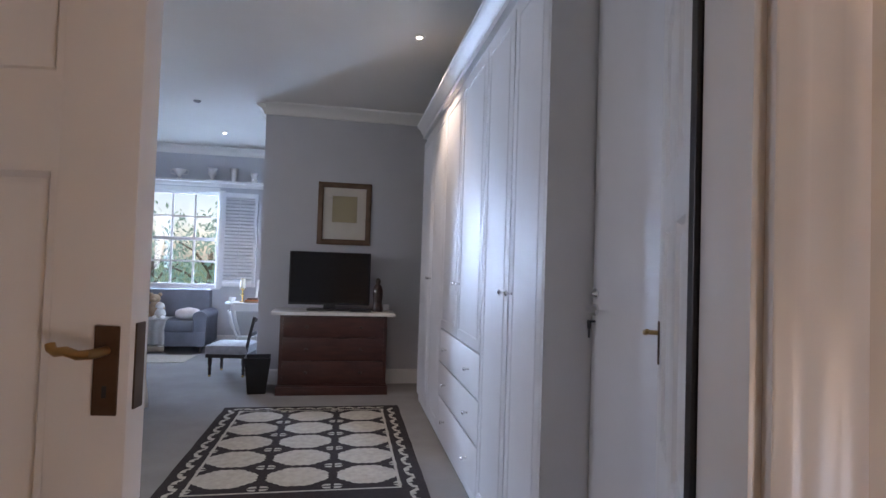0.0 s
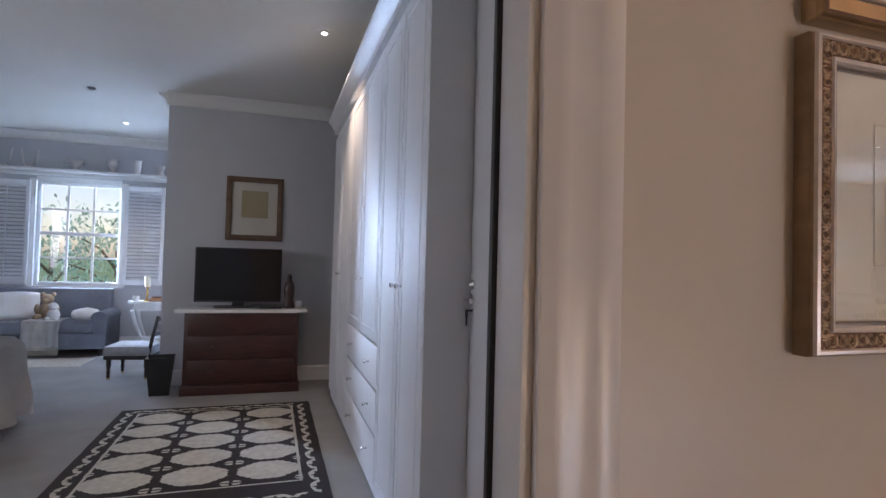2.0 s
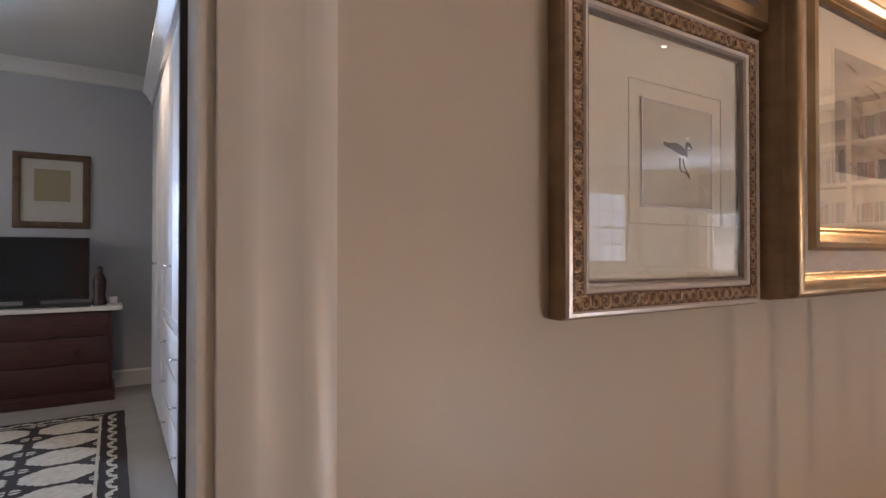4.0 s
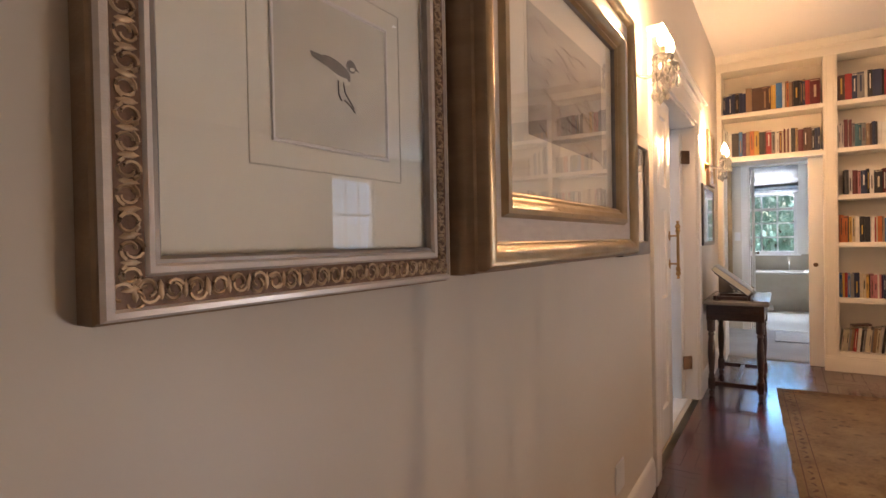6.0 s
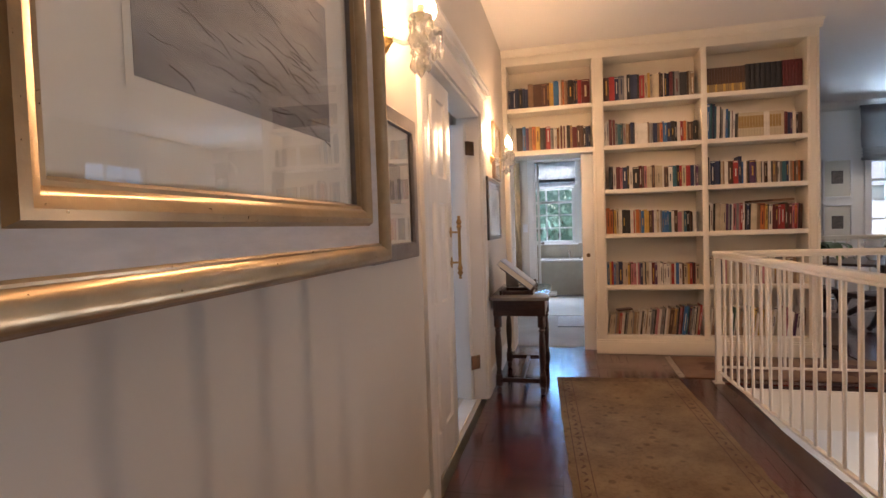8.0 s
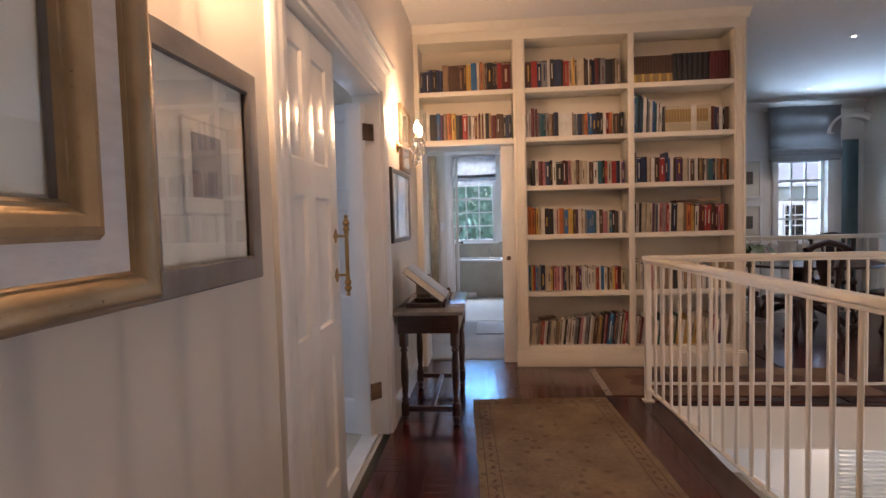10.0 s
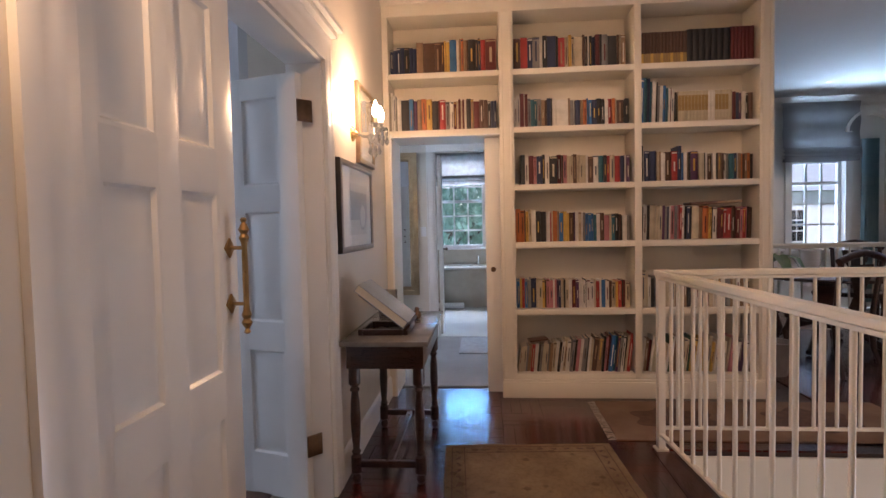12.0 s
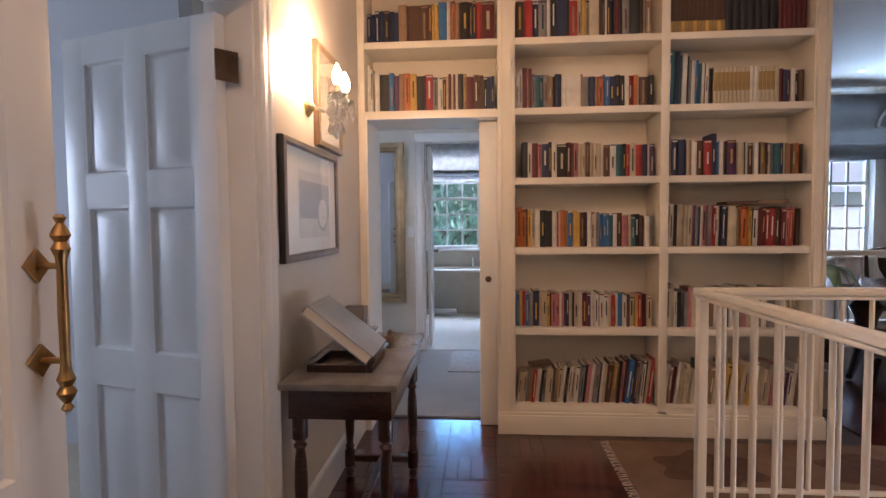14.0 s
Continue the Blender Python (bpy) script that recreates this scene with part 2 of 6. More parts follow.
M["render_wall"] = surface("white_render", (0.78, 0.78, 0.78), (0.84, 0.84, 0.84), 0.8, scale=3, fine=90, bumps=0.3)
M["roof"] = surface("grey_roof", (0.34, 0.35, 0.37), (0.42, 0.43, 0.45), 0.8, scale=6)
M["grass"] = surface("lawn", (0.05, 0.09, 0.03), (0.09, 0.14, 0.05), 0.95, scale=2, fine=60, bumps=0.5)
M["candle"] = surface("ivory_wax", (0.7, 0.62, 0.45), (0.76, 0.68, 0.5), 0.5, scale=9)
M["pages"] = surface("book_pages", (0.50, 0.44, 0.34), (0.62, 0.55, 0.43), 0.9, scale=60, fine=300, bumps=0.3, stretch=(1, 12, 1))
M["slate"] = surface("blue_grey_cover", (0.20, 0.23, 0.28), (0.28, 0.31, 0.36), 0.35, scale=6, fine=80, bumps=0.05)
M["mirror"] = node_mat("mirror_glass")[0]
M["mirror"].node_tree.nodes["Principled BSDF"].inputs["Metallic"].default_value = 1.0
M["mirror"].node_tree.nodes["Principled BSDF"].inputs["Roughness"].default_value = 0.03
M["mirror"].node_tree.nodes["Principled BSDF"].inputs["Base Color"].default_value = (0.85, 0.86, 0.86, 1)


def runner_material():
    """Faded beige wool with scattered small flowers and stems."""
    m, nt, b = node_mat("faded_runner_wool")
    v = coords(nt)
    vo = nt.nodes.new("ShaderNodeTexVoronoi")
    vo.inputs["Scale"].default_value = 11
    nt.links.new(v, vo.inputs["Vector"])
    base = ramp(nt, noise_tex(nt, v, 3.0, 6), [(0.35, (0.13, 0.088, 0.052)), (0.65, (0.21, 0.155, 0.092))])
    spots = ramp(nt, vo.outputs["Distance"], [(0.16, (0.22, 0.14, 0.09)), (0.27, (1, 1, 1))])
    vines = ramp(nt, noise_tex(nt, v, 22, 2), [(0.44, (1, 1, 1)), (0.5, (0.62, 0.52, 0.4)), (0.56, (1, 1, 1))])
    last = base
    for layer in (spots, vines):
        mix = nt.nodes.new("ShaderNodeMix")
        mix.data_type, mix.blend_type = "RGBA", "MULTIPLY"
        mix.inputs["Factor"].default_value = 0.45
        nt.links.new(last, mix.inputs["A"])
        nt.links.new(layer, mix.inputs["B"])
        last = mix.outputs["Result"]
    nt.links.new(last, b.inputs["Base Color"])
    b.inputs["Roughness"].default_value = 0.97
    bump(nt, b, noise_tex(nt, v, 420, 2), 0.8)
    return m


M["runner"] = runner_material()


# ---- mesh helpers ----
def box(bm, x0, y0, z0, x1, y1, z1, bevel=0.0):
    vs = [bm.verts.new(p) for p in ((x0, y0, z0), (x1, y0, z0), (x1, y1, z0), (x0, y1, z0), (x0, y0, z1), (x1, y0, z1), (x1, y1, z1), (x0, y1, z1))]
    fs = [bm.faces.new([vs[i] for i in f]) for f in ((0, 3, 2, 1), (4, 5, 6, 7), (0, 1, 5, 4), (1, 2, 6, 5), (2, 3, 7, 6), (3, 0, 4, 7))]
    if bevel > 0:
        bmesh.ops.bevel(bm, geom=list({e for f in fs for e in f.edges}), offset=bevel, segments=2, affect="EDGES", profile=0.6)
    return bm


def boxes(*rows, bevel=0.0):
    bm = bmesh.new()
    for r in rows:
        box(bm, *r, bevel=bevel)
    return bm


def lathe(profile, seg=20, bm=None, m=None):
    """A turned solid from (radius, height) rows about the z axis."""
    bm = bm or bmesh.new()
    rings = []
    made = []
    for r, z in profile:
        ring = [bm.verts.new((max(r, 1e-4) * math.cos(2 * math.pi * k / seg), max(r, 1e-4) * math.sin(2 * math.pi * k / seg), z)) for k in range(seg)]
        rings.append(ring)
        made += ring
    for a, b in zip(rings, rings[1:]):
        for k in range(seg):
            bm.faces.new((a[k], a[(k + 1) % seg], b[(k + 1) % seg], b[k]))
    bm.faces.new(rings[0][::-1])
    bm.faces.new(rings[-1])
    if m is not None:
        bmesh.ops.transform(bm, matrix=m, verts=made)
    return bm


def tube(points, radius, seg=10, bm=None, taper=1.0):
    """A round bar along a line of points."""
    bm = bm or bmesh.new()
    pts = [Vector(p) for p in points]
    rings = []
    for i, p in enumerate(pts):
        d = (pts[min(i + 1, len(pts) - 1)] - pts[max(i - 1, 0)]).normalized()
        a = d.cross(Vector((0, 0, 1)) if abs(d.z) < 0.95 else Vector((1, 0, 0))).normalized()
        b = d.cross(a)
        r = radius * (1 + (taper - 1) * i / max(1, len(pts) - 1))
        rings.append([bm.verts.new(p + r * (math.cos(2 * math.pi * k / seg) * a + math.sin(2 * math.pi * k / seg) * b)) for k in range(seg)])
    for a, b in zip(rings, rings[1:]):
        for k in range(seg):
            bm.faces.new((a[k], a[(k + 1) % seg], b[(k + 1) % seg], b[k]))
    bm.faces.new(rings[0][::-1])
    bm.faces.new(rings[-1])
    return bm


def extrude_profile(profile, length, bm=None, m=None):
    """A moulding: a closed outline in (x, z), carried along y."""
    bm = bm or bmesh.new()
    a = [bm.verts.new((x, 0, z)) for x, z in profile]
    b = [bm.verts.new((x, length, z)) for x, z in profile]
    n = len(profile)
    for k in range(n):
        bm.faces.new((a[k], a[(k + 1) % n], b[(k + 1) % n], b[k]))
    bm.faces.new(a[::-1])
    bm.faces.new(b)
    if m is not None:
        bmesh.ops.transform(bm, matrix=m, verts=a + b)
    return bm


def frame_ring(w, h, profile, bm=None):
    """A mitred picture frame in the plane x, z with the outline w by h; profile rows are (inset, height towards -y)."""
    bm = bm or bmesh.new()
    loops = []
    for inset, up in profile:
        x, z = w / 2 - inset, h / 2 - inset
        loops.append([bm.verts.new(p) for p in ((-x, -up, -z), (x, -up, -z), (x, -up, z), (-x, -up, z))])
    for a, b in zip(loops, loops[1:]):
        for k in range(4):
            bm.faces.new((a[k], a[(k + 1) % 4], b[(k + 1) % 4], b[k]))
    return bm


def blob(radii, centre, bm=None, seed=0, rough=0.12, sub=3):
    """A soft, uneven cushion-like lump."""
    bm = bm or bmesh.new()
    r = bmesh.ops.create_icosphere(bm, subdivisions=sub, radius=1.0)
    for v in r["verts"]:
        n = noise.noise(v.co * 1.7 + Vector((seed, 0, 0)))
        c = v.co * (1 + rough * n)
        v.co = Vector((c.x * radii[0] + centre[0], c.y * radii[1] + centre[1], c.z * radii[2] + centre[2]))
    return bm


def pillow(bm, w, d, h, m, seed=0):
    """A stuffed square cushion."""
    n = 10
    grid = {}
    for s in (1, -1):
        for i in range(n + 1):
            for j in range(n + 1):
                u, v = 2 * i / n - 1, 2 * j / n - 1
                edge = (1 - u ** 4) * (1 - v ** 4)
                pin = 1 - 0.09 * (u * u * v * v)
                z = s * h / 2 * edge ** 0.6 * (1 + 0.1 * noise.noise(Vector((u * 2 + seed, v * 2, s))))
                if edge == 0 and s == -1:
                    grid[s, i, j] = grid[1, i, j]
                else:
                    grid[s, i, j] = bm.verts.new(m @ Vector((u * w / 2 * pin, v * d / 2 * pin, z)))
        for i in range(n):
            for j in range(n):
                q = [grid[s, i, j], grid[s, i + 1, j], grid[s, i + 1, j + 1], grid[s, i, j + 1]]
                bm.faces.new(q if s == 1 else q[::-1])
    return bm


def mesh_of(name, bm, material, smooth=True):
    bmesh.ops.recalc_face_normals(bm, faces=bm.faces)
    me = bpy.data.meshes.new(name)
    bm.to_mesh(me)
    bm.free()
    me.materials.append(material)
    if smooth:
        me.shade_smooth()
        me.set_sharp_from_angle(angle=radians(38))
    return me


def part(name, bm, material, parent=None, label="", smooth=True):
    ob = new(name, mesh_of(name, bm, material, smooth))
    if parent is not None:
        ob.parent = parent
    return tagged(ob, label)


def thing(name, label, category, m=None, group=""):
    ob = new(name)
    ob.empty_display_size = 0.1
    if m is not None:
        ob.matrix_world = m
    return tagged(ob, label, category, group)


def structure(name, bm, material, label="", smooth=False):
    return tagged(part(name, bm, material, None, label, smooth), kind="structure", category=name.split("_")[0])


# ---- structure ----
CEIL = 3.02
WALL = 0.43
structure("wall_north", boxes(
    (-2.0, WALL, 0, -0.93, 0.60, CEIL), (-0.93, WALL, 2.12, 0.606, 0.60, CEIL), (0.606, WALL, 0, 0.90, 0.538, CEIL), (0.90, WALL, 0, 3.83, 0.60, CEIL),
    (3.83, WALL, 2.10, 5.38, 0.60, CEIL), (5.38, WALL, 0, 7.18, 0.60, CEIL)), M["wall"], "cream painted plaster wall of the landing")
structure("wall_west", boxes((-2.15, -6.0, -3.0, -2.0, 0.60, CEIL)), M["wall"])
# Slit at x 4.08 to 4.32 is added, unseen, for the stripe lamp.
structure("wall_south", boxes(
    (-2.0, -6.15, -3.0, 4.08, -6.0, CEIL), (4.32, -6.15, -3.0, 8.0, -6.0, CEIL), (4.08, -6.15, -3.0, 4.32, -6.0, -0.6), (4.08, -6.15, 0.3, 4.32, -6.0, CEIL), (9.2, -6.15, 0, 11.2, -6.0, CEIL),
    (8.0, -6.15, -3.0, 9.2, -6.0, 1.1), (8.0, -6.15, 2.5, 9.2, -6.0, CEIL)), M["wall"])
structure("wall_east", boxes(
    (11.0, -6.0, 0, 11.18, -5.46, CEIL), (11.0, -4.72, 0, 11.18, -0.62, CEIL), (11.0, -5.46, 0, 11.18, -4.72, 0.86), (11.0, -5.46, 2.75, 11.18, -4.72, CEIL)), M["ceiling"])
structure("wall_bookcase_back", boxes((7.19, -2.39, 0, 7.30, -0.62, CEIL), (7.19, -0.62, 2.06, 7.30, WALL, CEIL)), M["wall"])
structure("wall_passage_south", boxes((7.30, -0.62, 0, 11.0, -0.52, CEIL)), M["wall"])
structure("ceiling", boxes((-4.7, -6.2, CEIL, 12.2, 8.7, CEIL + 0.12)), M["ceiling"], "white painted ceiling")
# Landing floor beneath the blocks, and the void of the stair.
structure("floor", boxes((-2.0, -1.42, -0.32, 5.99, WALL, -0.012), (5.99, -2.6, -0.32, 7.18, WALL, -0.012), (5.99, -6.0, -0.32, 11.0, -2.6, -0.012), (7.19, -2.6, -0.32, 11.0, -0.62, -0.012)), M["grout"])
bm = bmesh.new()
edge = ((-2.0, -1.256), (5.978, -1.256), (5.978, -1.345), (-2.0, -1.845))
lo, hi = [bm.verts.new((x, y, -0.034)) for x, y in edge], [bm.verts.new((x, y, 0.0004)) for x, y in edge]
bm.faces.new(lo), bm.faces.new(hi)
for k in range(4):
    bm.faces.new((lo[k], lo[(k + 1) % 4], hi[(k + 1) % 4], hi[k]))
structure("trim_floor_edge", bm, M["parquet"], "dark red polished board along the stairwell edge")
structure("trim_stairwell", boxes((5.972, -6.0, -0.33, 5.988, -1.425, -0.035), (-2.0, -1.438, -0.33, 5.972, -1.422, -0.035)), M["cream"], "cream painted fascia round the stairwell")
structure("floor_lower", boxes((-2.0, -6.0, -3.0, 11.0, 2.0, -2.9)), M["beige_carpet"])
structure("wall_lower", boxes((7.6, -6.0, -2.9, 7.75, 2.0, -0.33), (-2.0, -1.0, -2.9, 5.0, -0.85, -0.33)), M["ceiling"])
# Bedroom shell.
structure("floor_bedroom", boxes((-4.5, WALL + 0.04, -0.1, 1.55, 8.55, 0.0)), M["carpet"], "grey wall-to-wall bedroom carpet")
structure("wall_bedroom_north", boxes(
    (-4.5, 8.42, 0, -2.93, 8.6, CEIL), (-1.87, 8.42, 0, -0.85, 8.6, CEIL), (-2.93, 8.42, 0, -1.87, 8.6, 0.88), (-2.93, 8.42, 2.34, -1.87, 8.6, CEIL)), M["grey_wall"])
# The west opening is added, unseen, to let the bedroom fill lamp in.
structure("wall_bedroom_west", boxes((-4.65, 0.6, 0, -4.5, 2.1, CEIL), (-4.65, 3.3, 0, -4.5, 8.6, CEIL), (-4.65, 2.1, 0, -4.5, 3.3, 0.95), (-4.65, 2.1, 2.45, -4.5, 3.3, CEIL)), M["grey_wall"])
structure("wall_chimney_breast", boxes((-0.85, 5.78, 0, 1.55, 8.6, CEIL)), M["grey_wall"], "grey painted wall behind the television")
structure("wall_bedroom_east", boxes((1.42, 1.75, 0, 1.57, 5.78, CEIL), (1.02, 0.6, 0, 1.27, 0.77, CEIL), (1.02, 0.77, 2.63, 1.27, 1.70, CEIL)), M["grey_wall"])
# Room behind the pair of doors.
structure("floor_side_room", boxes((3.0, WALL + 0.04, -0.1, 7.0, 4.2, 0.0)), M["beige_carpet"])
structure("wall_side_room", boxes((2.88, 0.6, 0, 3.0, 4.2, CEIL), (6.6, 1.4, 0, 6.75, 4.2, CEIL), (2.88, 4.2, 0, 6.75, 4.35, CEIL)), M["grey_wall"])
# Passage and bathroom behind the bookcase doorway.
structure("floor_passage", boxes((7.18, -0.52, -0.1, 9.1, 1.5, 0.0)), M["carpet"])
structure("floor_bathroom", boxes((9.1, -0.52, -0.1, 12.0, 2.2, 0.003)), M["tile"])
structure("wall_passage_north", boxes((6.75, 1.4, 0, 7.75, 1.5, CEIL), (8.65, 1.4, 0, 9.1, 1.5, CEIL), (7.75, 1.4, 0, 8.65, 1.5, 1.0), (7.75, 1.4, 2.4, 8.65, 1.5, CEIL)), M["wall"])
structure("wall_passage_east", boxes((9.1, 0.27, 0, 9.22, 1.5, CEIL), (9.1, -0.52, 2.16, 9.22, 0.27, CEIL)), M["wall"])
structure("wall_bathroom", boxes((9.22, 2.1, 0, 12.0, 2.2, CEIL), (12.0, 0.5, 0, 12.15, 2.2, CEIL), (12.0, -0.6, 0, 12.15, -0.32, CEIL), (12.0, -0.32, 0, 12.15, 0.5, 0.92), (12.0, -0.32, 2.5, 12.15, 0.5, CEIL), (11.2, -0.62, 0, 12.0, -0.52, CEIL)), M["ceiling"])

# Cornices, skirting boards and architraves.
COVE = ((0, 0), (0.11, 0), (0.105, -0.02), (0.085, -0.03), (0.05, -0.055), (0.025, -0.09), (0.02, -0.115), (0, -0.12))


def cornice(name, x, y, length, turn):
    """A coved cornice that runs from (x, y) along the turned y axis, its back to the wall on the turned -x side."""
    ob = structure(name, extrude_profile(COVE, length), M["ceiling"], smooth=True)
    ob.matrix_world = pose(x, y, CEIL - 0.001, 0, 0, turn)


cornice("trim_cornice", -0.85, 5.779, 2.27, -90)
cornice("trim_cornice", -0.851, 8.42, 2.64, 180)
cornice("trim_cornice", -4.5, 8.419, 3.65, -90)
cornice("trim_cornice", 10.999, -0.62, 5.38, 180)

SKIRT = ((0, 0), (0.018, 0), (0.018, 0.11), (0.014, 0.125), (0.016, 0.135), (0.008, 0.155), (0, 0.16))


def skirting(x, y, length, turn):
    ob = structure("baseboard", extrude_profile(SKIRT, length), M["white"], smooth=True)
    ob.matrix_world = pose(x, y, 0.0, 0, 0, turn)


skirting(0.76, WALL - 0.001, 2.9, -90)
skirting(5.50, WALL - 0.001, 1.40, -90)
skirting(-0.85, 5.779, 2.25, -90)
skirting(-4.5, 8.419, 3.6, -90)


def architrave(name, x0, x1, z1, y, width=0.15, cap=True, far=None, reveal=0.168):
    """A moulded door surround on the face y of a wall; its steps rise from the opening outwards."""
    e = thing(name, "", "")
    rows = ((0.0, 0.0), (0.0, 0.016), (0.004, 0.0178), (0.030, 0.0180), (0.036, 0.0195), (0.052, 0.0195), (0.060, 0.0182), (width - 0.048, 0.0182), (width - 0.040, 0.0208), (width - 0.008, 0.0212), (width, 0.018), (width, 0.0))

    def run(profile, close):
        """Carries the outline over two mitred ends: close gives the two ends of a point (inset, height)."""
        bm = bmesh.new()
        a, b = zip(*[[bm.verts.new(p) for p in close(u, d)] for u, d in profile])
        n = len(profile)
        for k in range(n):
            bm.faces.new((a[k], a[(k + 1) % n], b[(k + 1) % n], b[k]))
        bm.faces.new(a[::-1]), bm.faces.new(b)
        return bm

    kf = (far or width) / width
    part("upright", run(rows, lambda u, d: ((x0 - u, y - d, 0), (x0 - u, y - d, z1 + u))), M["white"], e)
    part("upright", run(rows, lambda u, d: ((x1 + u * kf, y - d, 0), (x1 + u * kf, y - d, z1 + u))), M["white"], e)
    bm = run(rows, lambda u, d: ((x0 - u, y - d, z1 + u), (x1 + u * kf, y - d, z1 + u)))
    if cap:
        box(bm, x0 - width - 0.01, y - 0.05, z1 + width, x1 + (far or width) + 0.01, y, z1 + width + 0.03, bevel=0.008)
        box(bm, x0 - width - 0.03, y - 0.075, z1 + width + 0.03, x1 + (far or width) + 0.03, y, z1 + width + 0.055, bevel=0.008)
    part("head", bm, M["white"], e)
    part("lining", boxes((x0 - 0.001, y + 0.001, 0, x0 + 0.02, y + 0.168, z1), (x1 - 0.02, y + 0.001, 0, x1 + 0.001, y + reveal, z1), (x0, y + 0.001, z1 - 0.02, x1, y + 0.168, z1 + 0.001), bevel=0.002), M["white"], e)
    return tagged(e, "white moulded door surround", "door frame", kind="structure")


architrave("door_frame_bedroom", -0.93, 0.606, 2.12, WALL, 0.155, far=0.148, reveal=0.105)
architrave("door_frame_side_room", 3.83, 5.38, 2.10, WALL, 0.13, far=0.11)


def panel_leaf(name, width, height, label, thick=0.046, rows=((0.10, 0.36), (0.42, 0.69), (0.745, 0.955)), handle=None):
    """A six-panel leaf along +x from its hinge, with its faces in y. Panels are sunk and raised again in the field."""
    e = thing(name, label, "door")
    st, mid = 0.105, 0.09
    cols = ((st, width / 2 - mid / 2), (width / 2 + mid / 2, width - st))
    zs = [0.0] + [z * height for r in rows for z in r] + [height]
    bm = bmesh.new()
    box(bm, 0, -thick / 2, 0.006, st, thick / 2, height, bevel=0.002)
    box(bm, width - st, -thick / 2, 0.006, width, thick / 2, height, bevel=0.002)
    box(bm, width / 2 - mid / 2, -thick / 2, 0.006, width / 2 + mid / 2, thick / 2, height, bevel=0.002)
    for a, b in ((0.006, zs[1]), (zs[2], zs[3]), (zs[4], zs[5]), (zs[6], height)):
        for c0, c1 in cols:
            box(bm, c0 - 0.001, -thick / 2 + 0.0003, a, c1 + 0.001, thick / 2 - 0.0003, b)
    body = part("rails_and_stiles", bm, M["white"], e)
    for a, b in rows:
        for c0, c1 in cols:
            p = bmesh.new()
            box(p, c0, -0.008, a * height, c1, 0.008, b * height)
            for s in (-1, 1):
                w, h = c1 - c0, (b - a) * height
                bm2 = frame_ring(w, h, ((0, 0.0225), (0.010, 0.021), (0.018, 0.010), (0.022, 0.009), (0.03, 0.009), (0.055, 0.016)))
                bm2.faces.new(list(bm2.verts)[-4:])
                for v in bm2.verts:
                    v.co = Vector(((c0 + c1) / 2 + v.co.x, v.co.y * -s, (a + b) / 2 * height + v.co.z))
                tmp = bpy.data.meshes.new("tmp")
                bm2.to_mesh(tmp)
                p.from_mesh(tmp)
                bpy.data.meshes.remove(tmp)
                bm2.free()
            part("panel", p, M["white"], e)
    return e


def hinge(name, z, m):
    h = part(name, boxes((-0.038, -0.004, z - 0.05, 0.038, 0.004, z + 0.05), bevel=0.001), M["bronze"], None, "brown metal butt hinge")
    h.matrix_world = m
    return tagged(h, category="hinge", label="brown metal butt hinge")


def lever_set(parent, x, z, side, point, reach=1.0):
    """A scrolled lever on a long plate, on the face y * side; the lever points to +x or -x."""
    y = 0.0235 * side
    plate = part("handle_plate", boxes((x - 0.016, min(y, y + 0.004 * side), z - 0.085, x + 0.016, max(y, y + 0.004 * side), z + 0.032), bevel=0.0015), M["bronze"], parent, "aged brass plate")
    part("keyhole", boxes((x - 0.003, min(y, y + 0.0048 * side), z - 0.062, x + 0.003, max(y, y + 0.0048 * side), z - 0.046), bevel=0.001), M["black"], plate)
    bm = tube([(x, y, z), (x, y + 0.03 * side, z), (x + 0.004 * point, y + 0.038 * side, z)], 0.0065)
    r = 0.05 * reach
    tube([(x, y + 0.036 * side, z), (x + r * 0.3 * point, y + 0.038 * side, z - 0.001), (x + r * 0.6 * point, y + 0.038 * side, z + 0.004), (x + r * 0.85 * point, y + 0.036 * side, z + 0.002), (x + r * point, y + 0.034 * side, z + 0.006), (x + r * 1.05 * point, y + 0.032 * side, z + 0.011)], 0.0062, bm=bm)
    part("lever", bm, M["old_brass"], plate, "dull brass scrolled lever")


# Bedroom doors: one leaf closed against the frame, the other swung in.
left = panel_leaf("bedroom_door", 0.74, 2.10, "white panelled door leaf with a brass lever, nearly shut")
left.matrix_world = pose(-0.95, 0.70, 0, 0, 0, -8)
lever_set(left, 0.712, 1.205, -1, -1)
part("latch_plate", boxes((0.7395, -0.011, 1.125, 0.7425, 0.011, 1.24)), M["bronze"], left, "dark metal latch plate in the edge")
right = panel_leaf("bedroom_door", 0.70, 2.10, "white panelled door leaf with a brass lever, swung wide open")
right.matrix_world = pose(0.616, 0.555, 0, 0, 0, 61.5)
lever_set(right, 0.655, 1.165, 1, -1)

# Black strip that paints in the shade of the gap between leaf and jamb.
structure("trim_door_seal", boxes((0.577, 0.537, 0, 0.592, 0.552, 2.1), bevel=0.002), M["black_wood"], "dark strip standing in for the shaded gap at the door frame")

# Doors of the side room.
a = panel_leaf("hall_door", 0.705, 2.07, "white panelled door leaf with a long brass pull, closed")
a.matrix_world = pose(3.85, 0.501, 0, 0, 0, 0)
b = panel_leaf("hall_door", 0.745, 2.03, "white panelled door leaf standing open into a room")
b.matrix_world = pose(5.333, 0.530, 0, 0, 0, 73)
for z in (0.29, 1.848):
    hinge("hinge", z, pose(5.302, 0.494, 0, 0, 0, -42))
pull = bmesh.new()
